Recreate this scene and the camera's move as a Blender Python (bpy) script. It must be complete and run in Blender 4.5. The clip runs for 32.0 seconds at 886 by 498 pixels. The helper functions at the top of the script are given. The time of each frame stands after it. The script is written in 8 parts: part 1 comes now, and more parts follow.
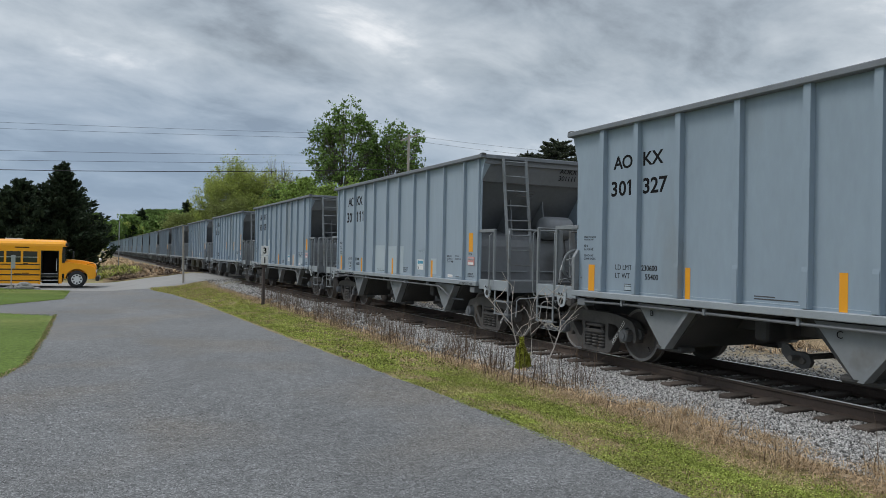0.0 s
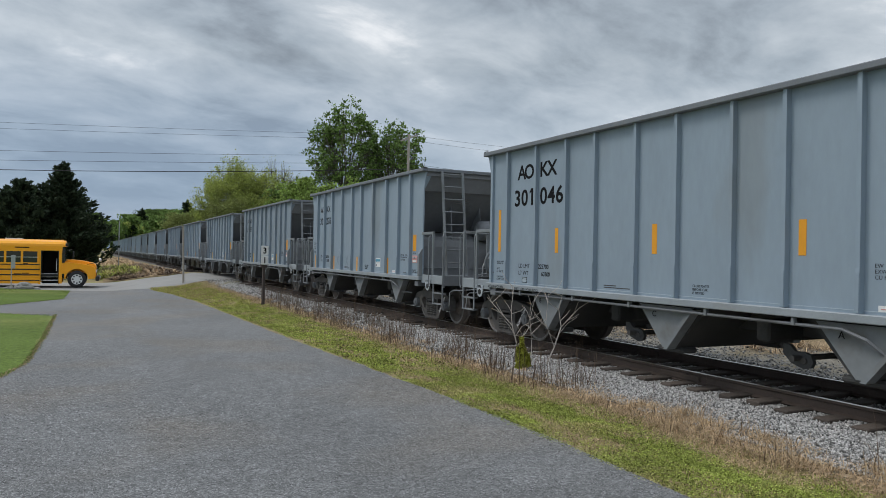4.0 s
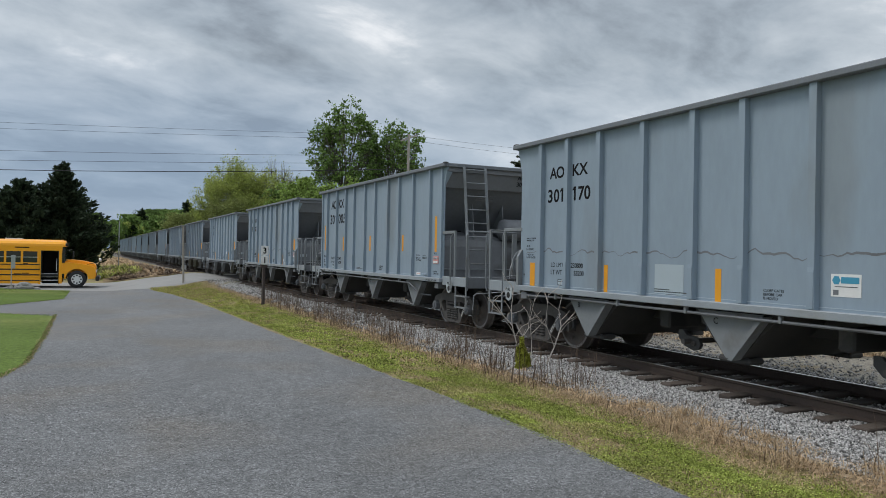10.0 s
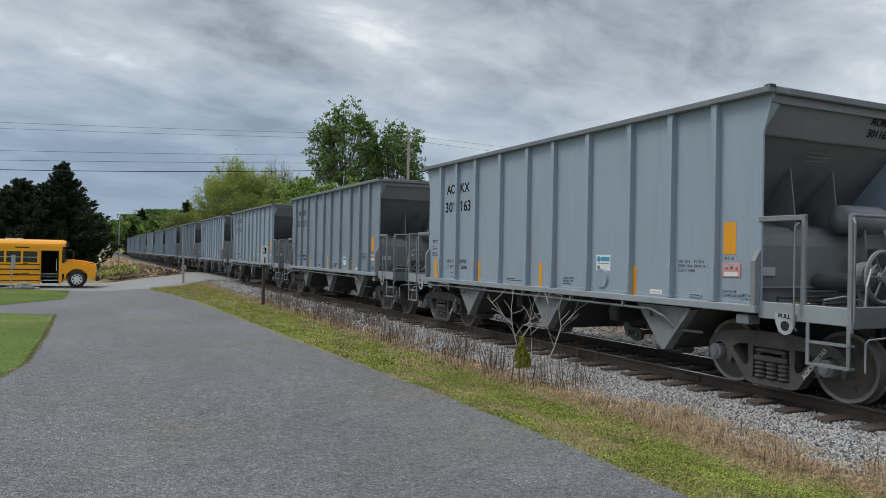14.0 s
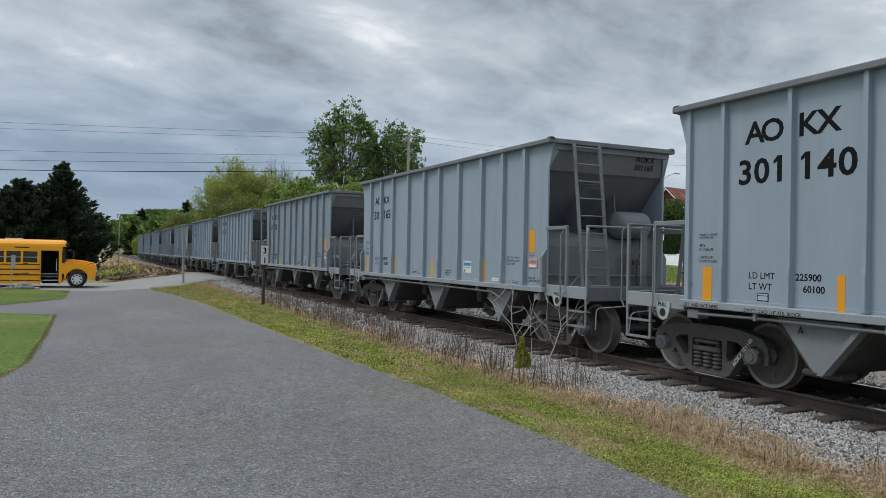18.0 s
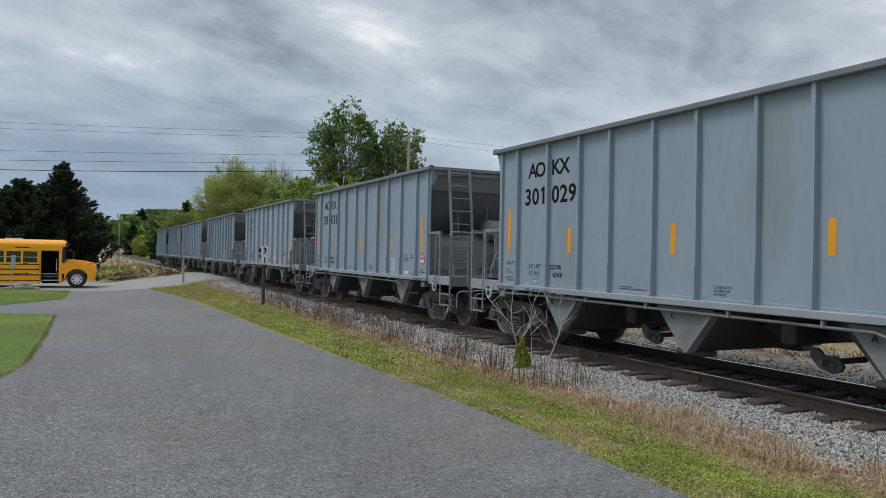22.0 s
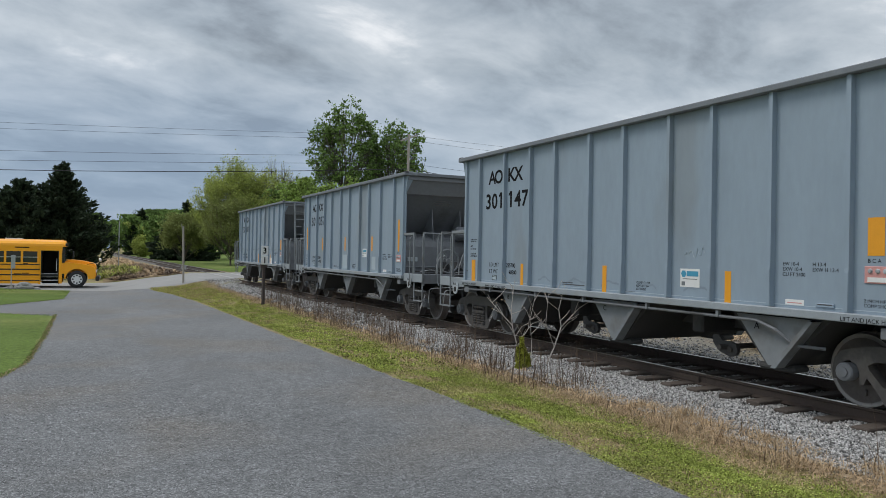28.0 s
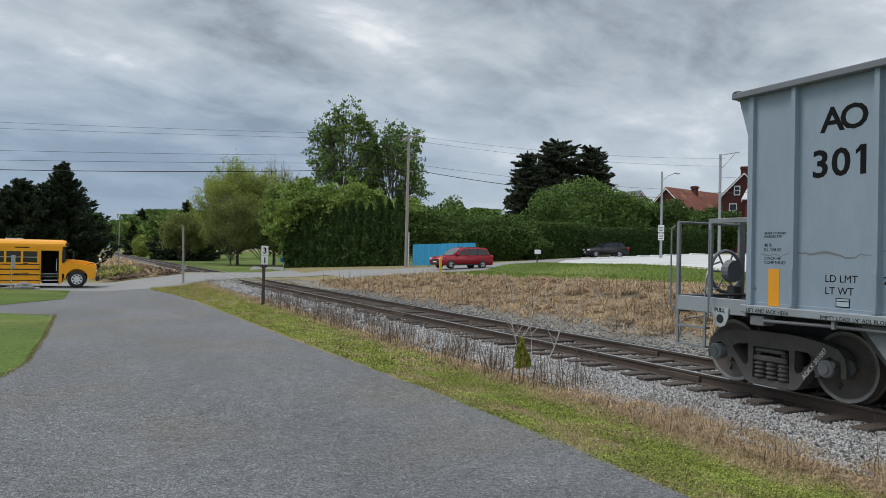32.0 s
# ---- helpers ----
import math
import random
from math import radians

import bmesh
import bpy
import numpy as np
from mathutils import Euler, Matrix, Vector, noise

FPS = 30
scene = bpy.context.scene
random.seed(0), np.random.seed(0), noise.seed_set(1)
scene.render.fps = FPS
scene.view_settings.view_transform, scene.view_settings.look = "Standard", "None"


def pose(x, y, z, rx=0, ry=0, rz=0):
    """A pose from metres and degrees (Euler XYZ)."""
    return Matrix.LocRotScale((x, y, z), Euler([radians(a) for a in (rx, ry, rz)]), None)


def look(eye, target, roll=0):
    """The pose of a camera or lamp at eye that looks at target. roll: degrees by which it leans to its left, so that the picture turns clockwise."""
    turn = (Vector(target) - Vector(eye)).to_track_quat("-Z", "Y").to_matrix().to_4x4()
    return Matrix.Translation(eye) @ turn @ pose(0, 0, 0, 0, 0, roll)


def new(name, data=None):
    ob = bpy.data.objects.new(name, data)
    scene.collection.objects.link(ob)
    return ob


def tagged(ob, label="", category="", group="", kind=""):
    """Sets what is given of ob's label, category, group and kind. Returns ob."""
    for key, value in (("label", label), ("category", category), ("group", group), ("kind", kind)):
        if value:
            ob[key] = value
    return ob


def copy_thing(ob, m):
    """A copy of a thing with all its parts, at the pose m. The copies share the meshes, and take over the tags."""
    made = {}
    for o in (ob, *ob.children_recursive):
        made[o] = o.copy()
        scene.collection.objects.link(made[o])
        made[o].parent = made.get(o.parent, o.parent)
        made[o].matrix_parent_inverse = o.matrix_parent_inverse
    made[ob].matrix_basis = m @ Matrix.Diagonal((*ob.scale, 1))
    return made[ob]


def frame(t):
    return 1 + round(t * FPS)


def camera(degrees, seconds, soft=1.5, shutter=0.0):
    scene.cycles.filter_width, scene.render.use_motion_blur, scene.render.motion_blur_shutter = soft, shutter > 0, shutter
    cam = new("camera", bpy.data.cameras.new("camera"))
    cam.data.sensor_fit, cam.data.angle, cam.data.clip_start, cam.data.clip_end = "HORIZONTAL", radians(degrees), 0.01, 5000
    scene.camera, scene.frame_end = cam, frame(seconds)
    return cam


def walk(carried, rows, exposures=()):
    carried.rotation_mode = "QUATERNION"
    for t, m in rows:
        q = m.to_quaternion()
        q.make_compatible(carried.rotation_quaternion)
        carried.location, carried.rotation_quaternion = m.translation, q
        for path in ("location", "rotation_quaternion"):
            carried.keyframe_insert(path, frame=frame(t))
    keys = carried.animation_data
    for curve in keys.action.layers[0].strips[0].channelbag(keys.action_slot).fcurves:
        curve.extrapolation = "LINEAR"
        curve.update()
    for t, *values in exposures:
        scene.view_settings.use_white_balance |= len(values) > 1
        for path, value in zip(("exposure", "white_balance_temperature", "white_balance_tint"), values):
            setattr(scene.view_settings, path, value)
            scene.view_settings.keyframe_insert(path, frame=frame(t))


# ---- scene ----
# Camera: on a stand beside the track, it does not move.
EYE = (0.0, 0.0, 1.789)
cam = camera(62.0, 32.0, soft=0.6, shutter=0.0)
VIEW = look(EYE, (8.7124, 18.0021, 1.9372), 1.0686)

# ---- light ----
SUN_AZ, SUN_EL = 305.0, 55.0   # degrees clockwise from +y, degrees above the horizon
world = bpy.data.worlds.new("overcast_sky")
world.use_nodes = True
scene.world = world


def build_world():
    nt = world.node_tree
    nt.nodes.clear()
    n, lk = nt.nodes.new, nt.links.new
    out, bg = n("ShaderNodeOutputWorld"), n("ShaderNodeBackground")
    lk(bg.outputs[0], out.inputs[0])
    sky = n("ShaderNodeTexSky")
    sky.sky_type, sky.sun_disc = "NISHITA", False
    sky.sun_elevation, sky.sun_rotation = radians(SUN_EL), radians(SUN_AZ)
    tc = n("ShaderNodeTexCoord")
    sep = n("ShaderNodeSeparateXYZ")
    lk(tc.outputs["Generated"], sep.inputs[0])

    def m(op, a, b=None, c=None):
        k = n("ShaderNodeMath")
        k.operation = op
        for i, v in enumerate((a, b, c)):
            if v is None:
                continue
            if isinstance(v, (int, float)):
                k.inputs[i].default_value = v
            else:
                lk(v, k.inputs[i])
        return k.outputs[0]

    zz = m("ADD", m("MAXIMUM", sep.outputs[2], 0.0), 0.23)
    comb = n("ShaderNodeCombineXYZ")
    lk(m("DIVIDE", sep.outputs[0], zz), comb.inputs[0])
    lk(m("DIVIDE", sep.outputs[1], zz), comb.inputs[1])
    # cloud layer seen in perspective: broad banks, streaks and small tufts
    turn = n("ShaderNodeMapping")
    turn.inputs["Rotation"].default_value = (0, 0, radians(-20))
    turn.inputs["Location"].default_value = (1.7, 0.6, 0.0)
    lk(comb.outputs[0], turn.inputs[0])
    stretch = n("ShaderNodeMapping")
    stretch.inputs["Scale"].default_value = (0.85, 1.1, 1.0)
    lk(turn.outputs[0], stretch.inputs[0])

    def cloud(scale, detail, rough, dist, src):
        t = n("ShaderNodeTexNoise")
        t.inputs["Scale"].default_value, t.inputs["Detail"].default_value = scale, detail
        t.inputs["Roughness"].default_value, t.inputs["Distortion"].default_value = rough, dist
        lk(src, t.inputs["Vector"])
        return t.outputs["Fac"]

    big = cloud(1.0, 3.0, 0.5, 0.2, stretch.outputs[0])
    mid = cloud(2.9, 9.0, 0.56, 0.3, stretch.outputs[0])
    fine = cloud(7.0, 6.0, 0.6, 0.3, stretch.outputs[0])
    dens = m("ADD", m("ADD", m("MULTIPLY", big, 0.5), m("MULTIPLY", mid, 0.5)), m("MULTIPLY", fine, 0.1))
    ramp = n("ShaderNodeValToRGB")
    e = ramp.color_ramp.elements
    e[0].position, e[0].color = 0.43, (0.215, 0.24, 0.262, 1)
    e[1].position, e[1].color = 0.68, (0.80, 0.81, 0.815, 1)
    k = e.new(0.50)
    k.color = (0.335, 0.378, 0.412, 1)
    k = e.new(0.60)
    k.color = (0.50, 0.54, 0.57, 1)
    lk(dens, ramp.inputs[0])
    # towards the horizon the layer thickens into blue-grey
    low = n("ShaderNodeMix")
    low.data_type = "RGBA"
    near = n("ShaderNodeMapRange")
    near.inputs["From Min"].default_value, near.inputs["From Max"].default_value = 0.03, 0.25
    near.inputs["To Min"].default_value, near.inputs["To Max"].default_value = 0.9, 0.0
    lk(sep.outputs[2], near.inputs[0])
    lk(near.outputs[0], low.inputs["Factor"])
    lk(ramp.outputs[0], low.inputs["A"])
    side = n("ShaderNodeMix")
    side.data_type = "RGBA"
    az = n("ShaderNodeMapRange")
    az.inputs["From Min"].default_value, az.inputs["From Max"].default_value = 0.25, 0.80
    lk(sep.outputs[0], az.inputs[0])
    lk(az.outputs[0], side.inputs["Factor"])
    side.inputs["A"].default_value = (0.165, 0.25, 0.40, 1)
    side.inputs["B"].default_value = (0.50, 0.56, 0.62, 1)
    lk(side.outputs["Result"], low.inputs["B"])
    # a little of the clear sky's own colour shows through
    mix = n("ShaderNodeMix")
    mix.data_type, mix.blend_type = "RGBA", "ADD"
    mix.inputs["Factor"].default_value = 0.02
    lk(low.outputs["Result"], mix.inputs["A"])
    lk(sky.outputs[0], mix.inputs["B"])
    lk(mix.outputs["Result"], bg.inputs[0])
    # an overcast sky is brighter overhead than at the horizon
    zen = n("ShaderNodeMapRange")
    zen.inputs["From Min"].default_value, zen.inputs["From Max"].default_value = 0.35, 0.9
    zen.inputs["To Min"].default_value, zen.inputs["To Max"].default_value = 1.0, 2.1
    lk(sep.outputs[2], zen.inputs[0])
    lk(zen.outputs[0], bg.inputs[1])


build_world()
sun = new("sun", bpy.data.lights.new("sun", "SUN"))
sun.data.energy, sun.data.angle, sun.data.color = 1.5, radians(20), (1.0, 0.96, 0.9)
sun.matrix_world = look((0, 0, 50), (-50 * math.sin(radians(SUN_AZ)) / math.tan(radians(SUN_EL)),
                                     -50 * math.cos(radians(SUN_AZ)) / math.tan(radians(SUN_EL)), 0))
walk(cam, [(0.0, VIEW), (32.0, VIEW)])
scene.view_settings.exposure = 0.0

# ---- materials ----
def mat(name, color, rough=0.6, metal=0.0, vary=0.15, scale=3.0, bump=0.0, fine=40.0, stain=None, stain_at=0.6,
        island=0.0, each=0.0, spec=0.5, streak=(1, 1, 1), speck=0.0, speck_at=110.0):
    """A procedural surface: two scales of noise in value, relief, and stains of a second colour."""
    mt = bpy.data.materials.new(name)
    mt.use_nodes = True
    nt = mt.node_tree
    n, lk = nt.nodes.new, nt.links.new
    b = nt.nodes["Principled BSDF"]
    b.inputs["Roughness"].default_value, b.inputs["Metallic"].default_value = rough, metal
    b.inputs["Specular IOR Level"].default_value = spec
    tc, mp = n("ShaderNodeTexCoord"), n("ShaderNodeMapping")
    mp.inputs["Scale"].default_value = streak
    lk(tc.outputs["Object"], mp.inputs[0])

    def noise_tex(s, d, ro=0.5):
        t = n("ShaderNodeTexNoise")
        t.inputs["Scale"].default_value, t.inputs["Detail"].default_value, t.inputs["Roughness"].default_value = s, d, ro
        lk(mp.outputs[0], t.inputs["Vector"])
        return t.outputs["Fac"]

    def m(op, a, c):
        k = n("ShaderNodeMath")
        k.operation = op
        for i, v in enumerate((a, c)):
            if isinstance(v, (int, float)):
                k.inputs[i].default_value = v
            else:
                lk(v, k.inputs[i])
        return k.outputs[0]

    coarse, grain = noise_tex(scale, 5.0), noise_tex(fine, 3.0)
    f = m("ADD", m("MULTIPLY", m("SUBTRACT", coarse, 0.5), 2.2 * vary), m("MULTIPLY", m("SUBTRACT", grain, 0.5), 1.4 * vary))
    if speck:
        f = m("ADD", f, m("MULTIPLY", m("SUBTRACT", noise_tex(speck_at, 3.0, 0.8), 0.5), 5.0 * speck))
    if island:
        geo = n("ShaderNodeNewGeometry")
        f = m("ADD", f, m("MULTIPLY", m("SUBTRACT", geo.outputs["Random Per Island"], 0.5), 2 * island))
    if each:
        oi = n("ShaderNodeObjectInfo")
        f = m("ADD", f, m("MULTIPLY", m("SUBTRACT", oi.outputs["Random"], 0.5), 2 * each))
    val = m("MAXIMUM", m("ADD", f, 1.0), 0.1)
    base = n("ShaderNodeRGB")
    base.outputs[0].default_value = (*color, 1)
    col = base.outputs[0]
    if stain:
        mx = n("ShaderNodeMix")
        mx.data_type = "RGBA"
        mr = n("ShaderNodeMapRange")
        mr.inputs["From Min"].default_value, mr.inputs["From Max"].default_value = stain_at, stain_at + 0.12
        lk(noise_tex(scale * 0.6, 6.0), mr.inputs[0])
        lk(mr.outputs[0], mx.inputs["Factor"])
        lk(col, mx.inputs["A"])
        mx.inputs["B"].default_value = (*stain, 1)
        col = mx.outputs["Result"]
    sc = n("ShaderNodeVectorMath")
    sc.operation = "SCALE"
    lk(col, sc.inputs[0])
    lk(val, sc.inputs["Scale"])
    lk(sc.outputs[0], b.inputs["Base Color"])
    if bump:
        bp = n("ShaderNodeBump")
        bp.inputs["Strength"].default_value, bp.inputs["Distance"].default_value = min(1.0, bump), 0.02
        lk(m("ADD", grain, m("MULTIPLY", coarse, 0.5)), bp.inputs["Height"])
        lk(bp.outputs[0], b.inputs["Normal"])
    return mt


def aggregate_mat(name, color, brown, grain=82.0):
    """Worn asphalt: stone chips of many greys in two sizes, broad wear and faint brown stains."""
    mt = bpy.data.materials.new(name)
    mt.use_nodes = True
    nt = mt.node_tree
    n, lk = nt.nodes.new, nt.links.new
    b = nt.nodes["Principled BSDF"]
    b.inputs["Roughness"].default_value, b.inputs["Specular IOR Level"].default_value = 0.88, 0.3
    tc = n("ShaderNodeTexCoord")

    def m(op, a, c):
        k = n("ShaderNodeMath")
        k.operation = op
        for i, v in enumerate((a, c)):
            if isinstance(v, (int, float)):
                k.inputs[i].default_value = v
            else:
                lk(v, k.inputs[i])
        return k.outputs[0]

    def chips(scale, stops):
        v = n("ShaderNodeTexVoronoi")
        v.inputs["Scale"].default_value = scale
        lk(tc.outputs["Object"], v.inputs["Vector"])
        sp = n("ShaderNodeSeparateColor")
        lk(v.outputs["Color"], sp.inputs[0])
        r = n("ShaderNodeValToRGB")
        e = r.color_ramp.elements
        e[0].position, e[0].color = 0.0, (stops[0],) * 3 + (1,)
        e[1].position, e[1].color = 1.0, (stops[3],) * 3 + (1,)
        for pos, val in ((0.55, stops[1]), (0.88, stops[2])):
            k = e.new(pos)
            k.color = (val, val, val, 1)
        lk(sp.outputs[0], r.inputs[0])
        return r.outputs[0], v.outputs["Distance"]

    def cloud(scale, detail, squeeze=(1, 1, 1)):
        mp = n("ShaderNodeMapping")
        mp.inputs["Scale"].default_value = squeeze
        lk(tc.outputs["Object"], mp.inputs[0])
        t = n("ShaderNodeTexNoise")
        t.inputs["Scale"].default_value, t.inputs["Detail"].default_value = scale, detail
        lk(mp.outputs[0], t.inputs["Vector"])
        return t.outputs["Fac"]

    small, d1 = chips(grain, (0.03, 0.26, 0.55, 1.0))
    large, d2 = chips(grain * 0.36, (0.34, 0.42, 0.52, 0.80))
    broad = m("ADD", m("MULTIPLY", cloud(0.45, 4.0, (1, 0.45, 1)), 0.55), m("MULTIPLY", cloud(3.5, 5.0), 0.55))
    val = m("MULTIPLY", m("ADD", m("MULTIPLY", small, 1.35), m("MULTIPLY", large, 1.15)), m("ADD", broad, 0.42))
    mx = n("ShaderNodeMix")
    mx.data_type = "RGBA"
    mr = n("ShaderNodeMapRange")
    mr.inputs["From Min"].default_value, mr.inputs["From Max"].default_value = 0.48, 0.62
    lk(cloud(0.33, 3.0), mr.inputs[0])
    lk(mr.outputs[0], mx.inputs["Factor"])
    mx.inputs["A"].default_value, mx.inputs["B"].default_value = (*color, 1), (*brown, 1)
    sc = n("ShaderNodeVectorMath")
    sc.operation = "SCALE"
    lk(mx.outputs["Result"], sc.inputs[0])
    lk(val, sc.inputs["Scale"])
    lk(sc.outputs[0], b.inputs["Base Color"])
    bp = n("ShaderNodeBump")
    bp.inputs["Strength"].default_value, bp.inputs["Distance"].default_value = 0.55, 0.006
    lk(m("ADD", d1, m("MULTIPLY", d2, 0.7)), bp.inputs["Height"])
    lk(bp.outputs[0], b.inputs["Normal"])
    return mt


def leaf_mat(name, color, var=0.35, trans=0.25, vary=0.2, scale=0.6, fine=6.0, stain=None, stain_at=0.55):
    mt = mat(name, color, rough=0.75, vary=vary, scale=scale, fine=fine, island=var, spec=0.15, stain=stain, stain_at=stain_at)
    nt = mt.node_tree
    b = nt.nodes["Principled BSDF"]
    tr, ad = nt.nodes.new("ShaderNodeBsdfTranslucent"), nt.nodes.new("ShaderNodeMixShader")
    ad.inputs[0].default_value = trans
    nt.links.new(b.inputs["Base Color"].links[0].from_socket, tr.inputs[0])
    nt.links.new(b.outputs[0], ad.inputs[1])
    nt.links.new(tr.outputs[0], ad.inputs[2])
    nt.links.new(ad.outputs[0], nt.nodes["Material Output"].inputs[0])
    return mt


def glass_mat(name, color, rough=0.05):
    mt = mat(name, color, rough=rough, vary=0.05, spec=0.8)
    return mt


